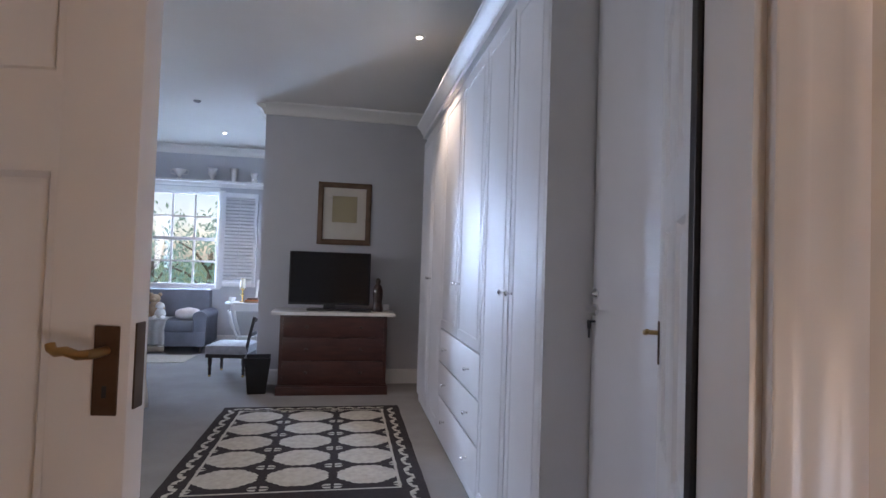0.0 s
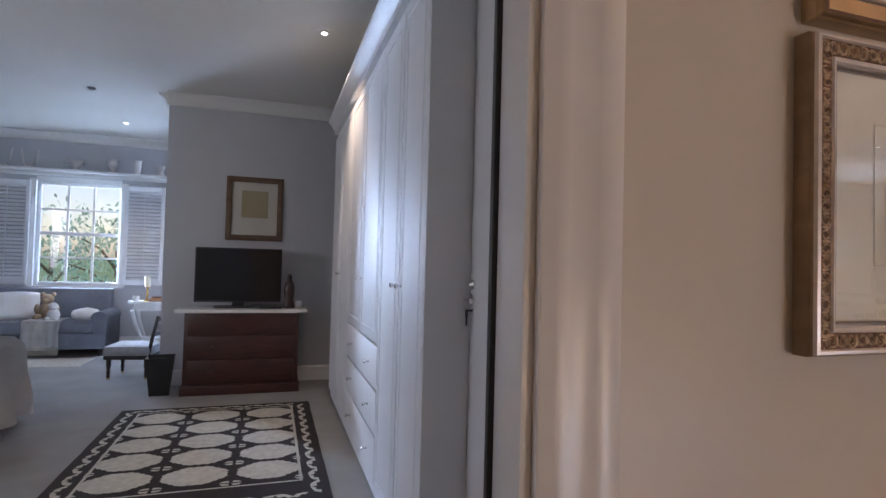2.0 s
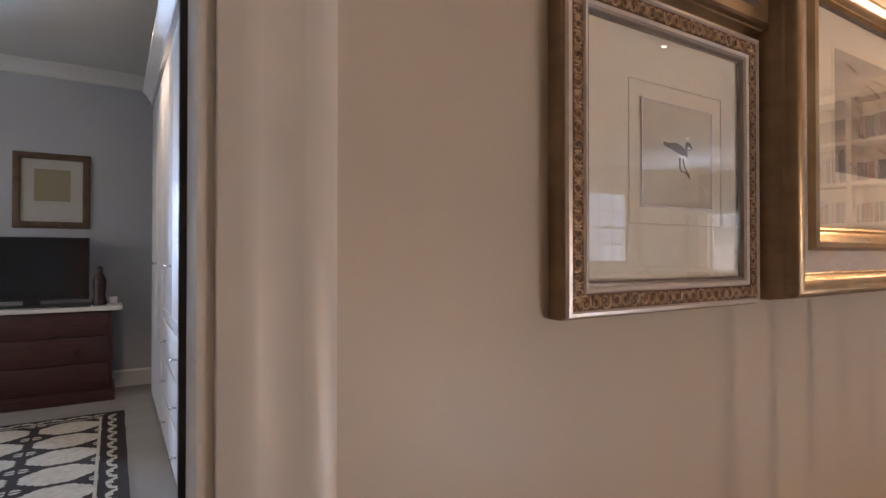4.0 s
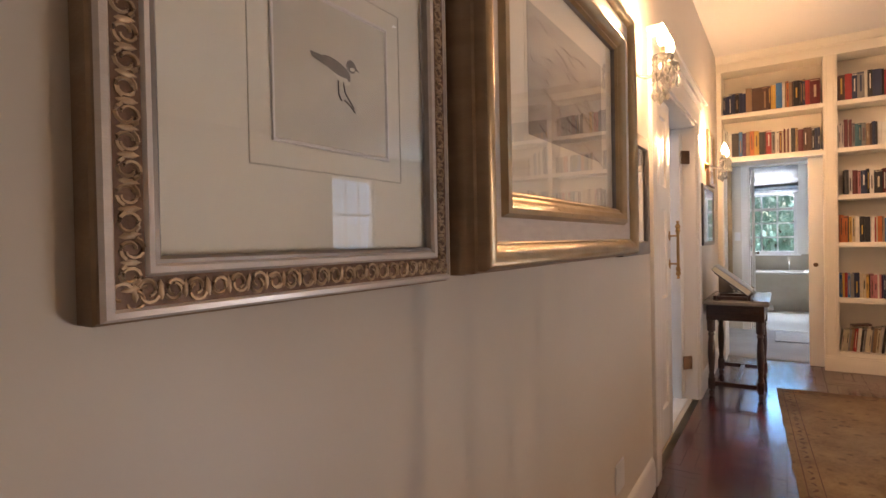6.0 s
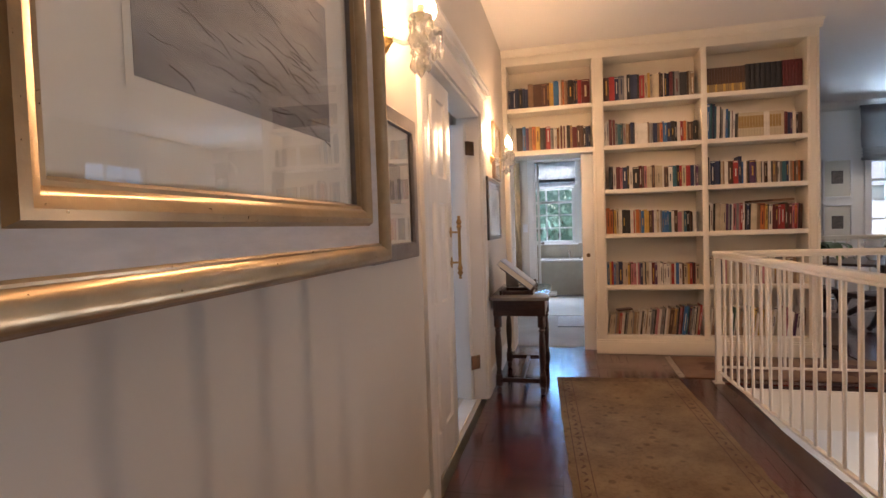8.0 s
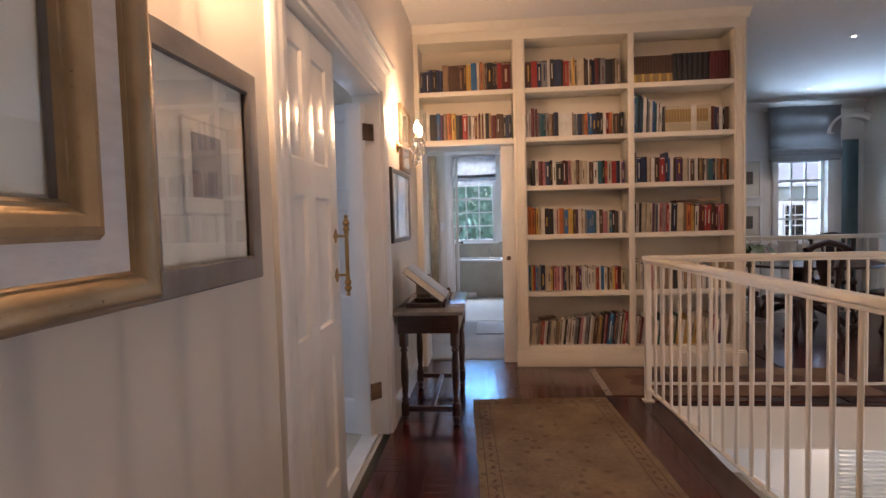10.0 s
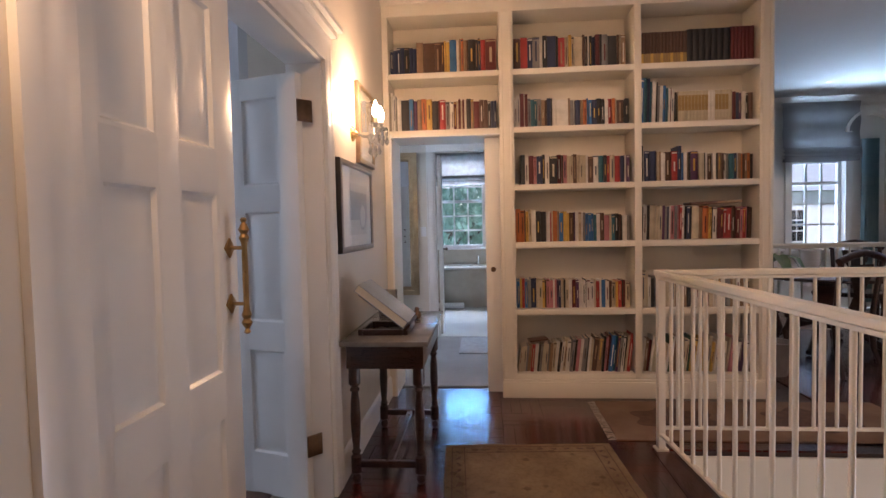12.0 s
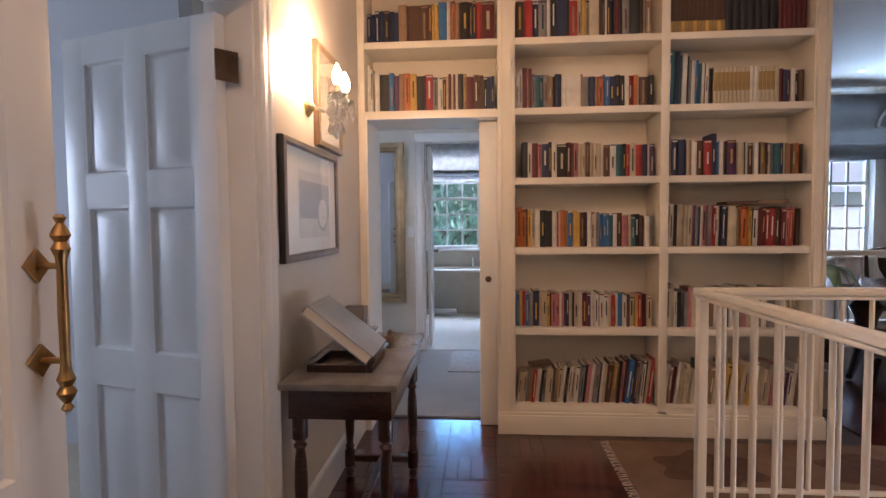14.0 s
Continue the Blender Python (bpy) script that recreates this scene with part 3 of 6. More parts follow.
lathe([(0.006, 0.985), (0.011, 0.99), (0.006, 1.0), (0.013, 1.012), (0.017, 1.02), (0.010, 1.032), (0.016, 1.045), (0.010, 1.06), (0.0085, 1.08), (0.0095, 1.165), (0.0085, 1.25), (0.010, 1.27), (0.016, 1.285), (0.010, 1.298), (0.017, 1.31), (0.013, 1.32), (0.006, 1.332), (0.011, 1.342), (0.006, 1.348)], 18, pull, pose(0.648, -0.075, 0))
part("pull_bar", pull, M["old_brass"], a, "turned brass pull bar")
for z in (1.079, 1.254):
    rose = boxes((-0.022, -0.003, -0.022, 0.022, 0.003, 0.022), bevel=0.001)
    bmesh.ops.transform(rose, matrix=pose(0.648, -0.027, z, 0, 45, 0), verts=rose.verts)
    tube([(0.648, -0.03, z), (0.648, -0.072, z)], 0.006, bm=rose)
    part("pull_bracket", rose, M["old_brass"], a, "diamond brass mounting plate")
for z in (1.02, 1.12, 1.24):
    knob = tube([(0.665, -0.023, z), (0.665, -0.05, z)], 0.005)
    lathe([(0.004, 0.0), (0.013, 0.004), (0.015, 0.012), (0.006, 0.018)], 14, knob, pose(0.665, -0.05, z, 90, 0, 0))
    part("door_knob", knob, M["bronze"], b, "small dark metal knob")

# The plain door with a key beside the wardrobes, and the wardrobe's end.
kd = thing("closet_door", "white flush door with a chrome lever and a key in its lock", "door", pose(1.018, 0.78, 0))
part("leaf", boxes((-0.04, 0, 0.005, 0, 0.912, 2.62), bevel=0.002), M["satin"], kd)
bm = tube([(-0.04, 0.88, 1.184), (-0.075, 0.88, 1.184), (-0.08, 0.85, 1.186), (-0.078, 0.80, 1.182)], 0.008)
lathe([(0.022, 0), (0.022, 0.008), (0.01, 0.012)], 16, bm, pose(-0.04, 0.88, 1.184, 0, -90, 0))
part("lever", bm, M["chrome"], kd)
bm = lathe([(0.02, 0), (0.02, 0.006), (0.006, 0.02)], 16, None, pose(-0.04, 0.88, 1.243, 0, -90, 0))
part("lock_rose", bm, M["chrome"], kd)
bm = tube([(-0.04, 0.885, 1.14), (-0.062, 0.885, 1.14)], 0.004)
box(bm, -0.066, 0.872, 1.115, -0.062, 0.898, 1.145, bevel=0.001)
box(bm, -0.066, 0.880, 1.080, -0.062, 0.890, 1.115)
part("key", bm, M["black"], kd)


# ---- wardrobe ----
def wardrobe():
    X, Y0, Y1, H = 0.785, 1.70, 5.05, 2.66
    e = thing("wardrobe", "tall white fitted wardrobe with panelled doors, drawers and small round knobs", "wardrobe")
    part("carcass", boxes((X + 0.024, Y0 + 0.02, 0, 1.41, Y1, H - 0.02)), M["satin"], e)
    part("end_panel", boxes((X + 0.002, Y0 - 0.004, 0, 0.985, Y0 + 0.018, H - 0.02), bevel=0.002), M["satin"], e)
    part("crown", extrude_profile(((0.03, -0.12), (-0.012, -0.12), (-0.012, -0.085), (-0.03, -0.07), (-0.045, -0.035), (-0.075, -0.01), (-0.075, 0.012), (0.03, 0.012)), Y1 - Y0 + 0.06, None, pose(X, Y0 - 0.03, H + 0.05)), M["satin"], e)

    def front(name, y0, y1, z0, z1, knobs, inset=0.055):
        d = part(name, boxes((X, y0 + 0.002, z0 + 0.002, X + 0.022, y1 - 0.002, z1 - 0.002), bevel=0.0025), M["satin"], e)
        w, h = y1 - y0 - 0.004, z1 - z0 - 0.004
        if h > 0.6:
            ring = frame_ring(w, h, ((inset, 0.0005), (inset + 0.006, 0.004), (inset + 0.012, 0.0005), (inset + 0.013, -0.001)))
            bmesh.ops.transform(ring, matrix=pose(X, (y0 + y1) / 2, (z0 + z1) / 2, 0, 0, -90), verts=ring.verts)
            part("bead", ring, M["satin"], d)
        for y, z in knobs:
            k = lathe([(0.007, 0), (0.005, 0.006), (0.005, 0.014), (0.012, 0.02), (0.013, 0.028), (0.008, 0.033)], 14, None, pose(X, y, z, 0, -90, 0))
            part("knob", k, M["chrome"], d, "small chrome knob")

    zk = 1.215
    front("door", 1.71, 2.13, 0.08, 2.53, [(2.085, zk)])
    front("door", 2.14, 2.61, 0.08, 2.53, [(2.19, zk)])
    front("door", 2.62, 3.23, 0.86, 2.53, [(3.19, zk)])
    front("door", 3.24, 3.84, 0.86, 2.53, [(3.29, zk)])
    front("door", 3.85, 4.42, 0.08, 2.53, [(4.37, zk)])
    front("door", 4.43, 5.04, 0.08, 2.53, [(4.48, zk)])
    for z0, z1 in ((0.605, 0.85), (0.355, 0.595), (0.08, 0.345)):
        front("drawer", 2.62, 3.84, z0, z1, [(2.87, (z0 + z1) / 2), (3.57, (z0 + z1) / 2)])
    part("plinth", boxes((X + 0.02, Y0 + 0.02, 0, X + 0.05, Y1, 0.078)), M["satin"], e)


wardrobe()


# ---- windows ----
def sash_window(name, w, h, label, cols=3, rows=4, depth=0.06):
    """A timber sash window in the plane x, z about its bottom centre, facing -y."""
    e = thing(name, label, "window")
    fr = 0.05
    bm = boxes((-w / 2, -depth / 2, 0, -w / 2 + fr, depth / 2, h), (w / 2 - fr, -depth / 2, 0, w / 2, depth / 2, h), (-w / 2 + fr, -depth / 2, h - fr, w / 2 - fr, depth / 2, h), (-w / 2 + fr, -depth / 2, 0, w / 2 - fr, depth / 2, fr), (-w / 2 + fr, -0.025, h / 2 - 0.025, w / 2 - fr, 0.025, h / 2 + 0.025), bevel=0.003)
    part("window_frame", bm, M["white"], e)
    bars = bmesh.new()
    for i in range(1, cols):
        x = -w / 2 + fr + (w - 2 * fr) * i / cols
        box(bars, x - 0.014, -0.016, fr, x + 0.014, 0.016, h - fr)
    for j in range(1, rows):
        if j * 2 == rows:
            continue
        z = fr + (h - 2 * fr) * j / rows
        box(bars, -w / 2 + fr, -0.015, z - 0.014, w / 2 - fr, 0.015, z + 0.014)
    part("glazing_bars", bars, M["white"], e)
    pane = mesh_of("pane", boxes(((-w / 2 + fr + 0.008), -0.002, 0.008, (-w / 2 + fr + (w - 2 * fr) / cols - 0.008), 0.002, (h - 2 * fr) / rows - 0.008)), M["pane"], False)
    for i in range(cols):
        for j in range(rows):
            p = new("pane", pane)
            p.parent, p.visible_shadow = e, False
            p.location = ((w - 2 * fr) / cols * i, 0, fr + (h - 2 * fr) / rows * j)
    part("window_sill", boxes((-w / 2 - 0.05, -depth / 2 - 0.07, -0.03, w / 2 + 0.05, -depth / 2 + 0.03, 0.0), bevel=0.006), M["white"], e)
    return tagged(e, kind="structure")


sash_window("window_1", 1.06, 1.46, "white timber sash window over the sofa").matrix_world = pose(-2.40, 8.50, 0.88)
sash_window("window_2", 1.20, 1.40, "white timber sash window of the stair hall").matrix_world = pose(8.60, -6.07, 1.10, 0, 0, 180)
sash_window("window_3", 0.74, 1.89, "white timber sash window behind a blind", 3, 6).matrix_world = pose(11.09, -5.09, 0.86, 0, 0, -90)
sash_window("window_4", 0.90, 1.40, "white timber sash window of the passage").matrix_world = pose(8.20, 1.45, 1.00)
sash_window("window_5", 0.82, 1.58, "white timber sash window over the bath", 3, 6).matrix_world = pose(12.07, 0.09, 0.92, 0, 0, -90)


# ---- bookcase ----
SHELF_Z = (0.178, 0.667, 1.17, 1.601, 2.026, 2.45)
BAYS = ((-1.416, -0.546), (-2.29, -1.467))


def bookcase():
    X, D = 6.9, 7.185
    e = thing("bookcase", "cream painted built-in bookcase full of books around a doorway", "bookcase")
    part("back", boxes((D - 0.012, -2.37, 0.15, D, -0.45, 2.95), (D - 0.012, -0.45, 2.03, D, 0.40, 2.95)), M["cream"], e)
    for y0, y1, z0 in ((0.384, 0.428, 0.0), (-0.546, -0.44, 0.0), (-1.467, -1.416, 0.15), (-2.385, -2.29, 0.0)):
        u = part("upright", boxes((X, y0, z0, D, y1, 2.87), bevel=0.003), M["cream"], e)
        if y1 - y0 > 0.09:
            part("reeding", boxes((X - 0.008, y0 + 0.012, 0.16, X + 0.001, y0 + 0.028, 2.86), (X - 0.008, y1 - 0.028, 0.16, X + 0.001, y1 - 0.012, 2.86), bevel=0.003), M["cream"], u)
    for y0, y1 in BAYS:
        for z in SHELF_Z:
            part("shelf", boxes((X + 0.004, y0 - 0.001, z - 0.042, D - 0.01, y1 + 0.001, z), bevel=0.003), M["cream"], e)
    for z in SHELF_Z[4:]:
        part("shelf", boxes((X + 0.004, -0.441, z - 0.042, D - 0.01, 0.385, z), bevel=0.003), M["cream"], e)
    part("plinth", boxes((X - 0.02, -2.395, 0, X + 0.02, -0.435, 0.12), (X - 0.012, -2.39, 0.12, X + 0.02, -0.44, 0.137), bevel=0.004), M["cream"], e)
    part("frieze", boxes((X, -2.385, 2.87, D, 0.428, 2.945), bevel=0.003), M["cream"], e)
    crown = extrude_profile(((0.1, 0), (0, 0), (0, 0.012), (-0.012, 0.018), (-0.02, 0.04), (-0.05, 0.06), (-0.055, 0.074), (0.1, 0.074)), 2.84, None, pose(X, -2.41, 2.944))
    part("crown", crown, M["cream"], e)
    part("doorway_lining", boxes((X + 0.002, 0.372, 0, 7.30, 0.384, 2.0), (X + 0.002, -0.44, 1.975, 7.30, 0.384, 1.984)), M["white"], e)
    return e


bookcase()
sd = thing("sliding_door", "white sliding door pushed into its pocket, with a round brass finger pull", "door")
part("leaf", boxes((7.02, -0.46, 0.004, 7.058, -0.325, 1.974), bevel=0.003), M["white"], sd)
part("finger_pull", lathe([(0.02, 0), (0.02, 0.004), (0.013, 0.005), (0.011, 0.002)], 18, None, pose(7.02, -0.38, 0.962, 0, -90, 0)), M["bronze"], sd)

# ---- stair rail ----
RAIL_A, RAIL_TURN = (5.985, -1.305), 183.6


def balustrade(name, start, turn, length, pitch, first, label, post=True, low=0.085):
    """Posts, flat bottom bar, rounded handrail and round bars, along +x of the turned frame."""
    e = thing(name, label, "railing", pose(start[0], start[1], 0, 0, 0, turn))
    part("handrail", boxes((-0.03, -0.03, 1.0, length, 0.03, 1.032), (-0.03, -0.022, 0.98, length, 0.022, 1.0), bevel=0.009), M["cream"], e)
    part("bottom_bar", boxes((0, -0.014, low, length, 0.014, low + 0.015), bevel=0.003), M["cream"], e)
    if post:
        p = part("post", boxes((-0.02, -0.02, 0, 0.02, 0.02, 0.985), (-0.035, -0.035, 0, 0.035, 0.035, 0.012), bevel=0.003), M["cream"], e)
        for z in (0.2, 0.55, 0.88):
            s = lathe([(0.006, 0), (0.006, 0.003), (0.002, 0.004)], 10, None, pose(0, 0.02, z, -90, 0, 0))
            part("screw", s, M["bronze"], p)
    bar = mesh_of("baluster", lathe([(0.0098, low + 0.013), (0.0098, 0.983)], 12), M["cream"])
    for k in range(int((length - first) / pitch) + 1):
        o = new("baluster", bar)
        o.parent = e
        o.location = (first + pitch * k, 0, 0)
    return e


balustrade("stair_railing", RAIL_A, RAIL_TURN, 3.6, 0.1305, 0.145, "cream metal stair railing with round bars and a broad handrail")
balustrade("stair_railing", (5.99, -1.33), -90, 4.6, 0.123, 0.071, "cream metal landing railing with round bars across the stairwell", post=False, low=0.118)
balustrade("stair_railing", (9.0, -2.6), -90, 3.2, 0.123, 0.06, "cream metal railing with round bars beyond the dining table", post=False)

# Stair below the landing.
st = thing("staircase", "pale carpeted staircase going down from the landing", "staircase")
for k in range(11):
    part("step", boxes((5.2 - 0.26 * k, -3.3, -2.9, 5.46 - 0.26 * k, -2.3, -2.72 + 0.17 * k), bevel=0.01), M["beige_carpet"], st)
part("string", extrude_profile(((5.55, -2.9), (5.55, -2.6), (2.4, -0.55), (2.4, -0.9)), 0.04, None, pose(0, -2.3, 0)), M["white"], st)


# ---- things of the landing ----
def picture(name, label, x0, x1, z0, z1, profile, materials, splits, back=WALL - 0.002, mount=None, prints=(), lift=0.0):
    """A framed picture on the landing wall. profile: rows of (inset, height); splits: where one material ends and the next begins."""
    w, h = x1 - x0, z1 - z0
    e = thing(name, label, "picture", pose((x0 + x1) / 2, back, (z0 + z1) / 2))
    start = 0
    for end, mat in zip(splits, materials):
        part("frame", frame_ring(w, h, profile[start:end + 1]), mat, e)
        start = end
    ins = profile[-1][0]
    iw, ih = w / 2 - ins + 0.004, h / 2 - ins + 0.004
    part("backing", boxes((-w / 2 + 0.01, -0.006 - lift, -h / 2 + 0.01, w / 2 - 0.01, 0.0, h / 2 - 0.01)), M["brown_frame"], e)
    part("mount", boxes((-iw, -0.012 - lift, -ih, iw, -0.0065 - lift, ih)), mount or M["mat"], e)
    depth = 0.0125 + lift
    for px, pz, pw, ph, mat in prints:
        part("print", boxes((px - pw / 2, -depth - 0.0005, pz - ph / 2, px + pw / 2, -depth, pz + ph / 2)), mat, e)
        depth += 0.0007
    g = part("glazing", boxes((-iw, -0.0215 - lift, -ih, iw, -0.0195 - lift, ih)), M["glass"], e, "clear picture glass", smooth=False)
    g.visible_shadow = False
    return e, depth


# The plover print in its ornate frame.
P1 = ((0.0, 0.0), (0.0, 0.030), (0.003, 0.033), (0.003, 0.038), (0.006, 0.044), (0.012, 0.046), (0.015, 0.042), (0.044, 0.040), (0.047, 0.044), (0.053, 0.042), (0.056, 0.037), (0.060, 0.038), (0.064, 0.033), (0.064, 0.026))
BX0, BX1, BZ0, BZ1 = 1.143, 1.746, 1.171, 1.772
bird, dp = picture("bird_print", "small wading bird print in a silvered frame with gilt scrollwork", BX0, BX1, BZ0, BZ1, P1,
                   [M["bronze_gilt"], M["silver"], M["gilt_dark"], M["silver"], M["pewter"]], [3, 6, 7, 10, 13], lift=0.012,
                   prints=((0.026, 0.008, 0.225, 0.205, M["paper"]),))
bev = frame_ring(0.232, 0.212, ((0.0, dp), (0.001, dp + 0.0026), (0.0035, dp + 0.0026), (0.006, dp)))
bmesh.ops.translate(bev, verts=bev.verts, vec=(0.026, 0, 0.008))
part("mount_bevel", bev, M["silver"], bird, "bevelled edge of the mount")
bev = frame_ring(0.300, 0.276, ((0.0, dp - 0.0008), (0.0006, dp + 0.0002), (0.0016, dp + 0.0002), (0.0022, dp - 0.0008)))
bmesh.ops.translate(bev, verts=bev.verts, vec=(0.026, 0, 0.008))
part("mount_line", bev, M["paper"], bird, "fine ruled line on the mount")
orn = bmesh.new()
random.seed(3)


def scroll(bm, m, size):
    """A pair of leafy curls: two arcs that roll inwards, with a leaf between them."""
    for s in (-1, 1):
        pts = []
        for k in range(9):
            a = 0.4 + 4.2 * k / 8
            r = size * (0.42 - 0.028 * k)
            pts.append(m @ Vector((s * (size * 0.46 - r * math.cos(a) * 0.9), -0.0415, r * math.sin(a))))
        tube([tuple(p) for p in pts], 0.0027, 5, bm, 0.6)
    r = bmesh.ops.create_icosphere(bm, subdivisions=1, radius=1.0)
    bmesh.ops.transform(bm, matrix=m @ pose(0, -0.0412, 0) @ Matrix.Diagonal((size * 0.13, 0.0028, size * 0.40, 1)), verts=r["verts"])


for horiz in (True, False):
    length = (BX1 - BX0) if horiz else (BZ1 - BZ0)
    off = ((BZ1 - BZ0) if horiz else (BX1 - BX0)) / 2 - 0.0295
    n = int(length / 0.027)
    for s in (-1, 1):
        for k in range(n):
            c = -length / 2 + 0.02 + (length - 0.04) * (k + 0.5) / n
            px, pz = (c, s * off) if horiz else (s * off, c)
            scroll(orn, pose(px, 0, pz, 0, (0 if horiz else 90) + random.uniform(-9, 9) + (180 if k % 2 else 0), 0), 0.0290 * random.uniform(0.9, 1.06))
part("scrollwork", orn, M["gilt_scroll"], bird, "raised gilt scrollwork")


def plover(parent, depth, cx, cz):
    """A little wader in ink, flat on the paper: dark back and head, pale belly, bill, tail and legs."""
    dark, pale = bmesh.new(), bmesh.new()

    def shape(bm, rows, d):
        bm.faces.new([bm.verts.new((cx + x, -depth - d, cz + z)) for x, z in rows])

    def ell(bm, ex, ez, rx, rz, tilt, d):
        t = radians(tilt)
        shape(bm, [(ex + rx * math.cos(a) * math.cos(t) - rz * math.sin(a) * math.sin(t), ez + rx * math.cos(a) * math.sin(t) + rz * math.sin(a) * math.cos(t)) for a in [2 * math.pi * k / 22 for k in range(22)]], d)

    ell(pale, 0.006, 0.004, 0.021, 0.011, -28, 0.0007)
    ell(dark, -0.004, 0.012, 0.030, 0.0095, -14, 0.0010)
    ell(dark, 0.027, 0.020, 0.0105, 0.0095, 0, 0.0013)
    ell(pale, 0.029, 0.0165, 0.0055, 0.0028, 8, 0.0016)
    ell(dark, 0.020, 0.004, 0.004, 0.008, 20, 0.0016)
    shape(dark, ((-0.054, 0.022), (-0.052, 0.015), (-0.026, 0.008), (-0.02, 0.018), (-0.034, 0.021)), 0.0013)
    shape(dark, ((0.036, 0.022), (0.046, 0.0155), (0.036, 0.0165)), 0.0013)
    for line in (((0.0, -0.006), (0.0, -0.026), (0.006, -0.034)), ((0.010, -0.006), (0.014, -0.022), (0.032, -0.040)), ((0.012, -0.032), (0.022, -0.036), (0.034, -0.046))):
        tube([(cx + x, -depth - 0.001, cz + z) for x, z in line], 0.0011, 5, dark)
    part("bird", dark, M["ink"], parent, "dark ink drawing of a wading bird", smooth=False)
    part("belly", pale, M["mat"], parent, smooth=False)


plover(bird, dp, 0.030, 0.012)

# The large etching in its deep champagne frame.
P2 = ((0.0, 0.0), (0.0, 0.046), (0.003, 0.050), (0.003, 0.070), (0.008, 0.074), (0.008, 0.090), (0.013, 0.097), (0.018, 0.102), (0.028, 0.104), (0.042, 0.098), (0.052, 0.090), (0.056, 0.084), (0.060, 0.086), (0.064, 0.080), (0.114, 0.072), (0.117, 0.076), (0.122, 0.086), (0.134, 0.089), (0.148, 0.082), (0.156, 0.072), (0.160, 0.068), (0.166, 0.069), (0.172, 0.060), (0.172, 0.045))
etch, dp = picture("etching", "large grey etching in a deep champagne and silver frame", 1.784, 3.01, 1.178, 2.085, P2,
                   [M["bronze_gilt"], M["gold"], M["silver"], M["gold"], M["pewter"]], [6, 13, 14, 22, 23], lift=0.032,
                   prints=((0.012, 0.03, 0.64, 0.36, M["mat"]), (0.012, 0.03, 0.61, 0.325, M["etching"])))
random.seed(8)
strokes = bmesh.new()
for k in range(64):
    x, z = random.uniform(-0.28, 0.22), random.uniform(-0.11, 0.06) if k < 48 else random.uniform(0.06, 0.17)
    l, tilt = random.uniform(0.03, 0.13), random.uniform(-0.45, 0.12)
    w = random.choice((0.0006, 0.0008, 0.0014))
    tube([(x, -dp - 0.0004, z), (x + l * 0.4, -dp - 0.0004, z + l * 0.4 * tilt + random.uniform(-0.006, 0.010)), (x + l * 0.75, -dp - 0.0004, z + l * 0.6 * tilt), (x + l, -dp - 0.0004, z + l * tilt + random.uniform(-0.006, 0.004))], w, 4, strokes)
part("stroke", strokes, M["ink"], etch, "dark etched lines")

# The small etching beside the doors.
P3 = ((0.0, 0.0), (0.0, 0.026), (0.004, 0.030), (0.05, 0.034), (0.056, 0.032), (0.060, 0.024), (0.060, 0.02))
small, dp = picture("small_etching", "small etching with a wide cream mount in a grey pewter frame", 3.05, 3.55, 1.170, 1.704, P3, [M["pewter"]], [6],
                    prints=((0.012, 0.0, 0.20, 0.21, M["paper"]), (0.012, 0.0, 0.185, 0.195, M["mat"]), (0.012, 0.005, 0.125, 0.14, M["grey_ink"])))
# The upper picture, of which only the foot of the frame is seen.
picture("upper_picture", "dark brown and gilt framed picture hung above the bird print", 1.16, 1.79, 1.80, 2.38, P1, [M["gold"], M["brown_frame"], M["gold"], M["pewter"]], [4, 5, 7, 10],
        prints=((0, 0, 0.3, 0.34, M["paper"]),))
P4 = ((0.0, 0.0), (0.0, 0.022), (0.004, 0.026), (0.022, 0.030), (0.028, 0.026), (0.032, 0.022), (0.032, 0.02))
zeb, dp = picture("round_study", "grey print with a pale oval in a dark and silver frame", 5.55, 6.31, 1.175, 1.668, P4, [M["black_wood"], M["pewter"]], [2, 6],
                  prints=((0.03, -0.01, 0.44, 0.29, M["paper"]), (0.03, 0.01, 0.42, 0.16, M["grey_ink"])))
ovals = bmesh.new()
for r, d, in ((1.0, 0.0008),):
    ovals.faces.new([ovals.verts.new((0.13 + 0.085 * math.cos(2 * math.pi * k / 28), -dp - d, -0.045 + 0.085 * math.sin(2 * math.pi * k / 28))) for k in range(28)])
part("oval", ovals, M["grey_ink"], zeb, smooth=False)
ovals = bmesh.new()
ovals.faces.new([ovals.verts.new((0.13 + 0.066 * math.cos(2 * math.pi * k / 28), -dp - 0.002, -0.045 + 0.066 * math.sin(2 * math.pi * k / 28))) for k in range(28)])
part("oval", ovals, M["mat"], zeb, smooth=False)
picture("narrow_picture", "narrow print in a gilt frame behind the wall lamp", 6.0, 6.42, 1.69, 2.17, P4, [M["brown_frame"], M["gold"]], [2, 6], prints=((0, 0, 0.26, 0.3, M["paper"]),))


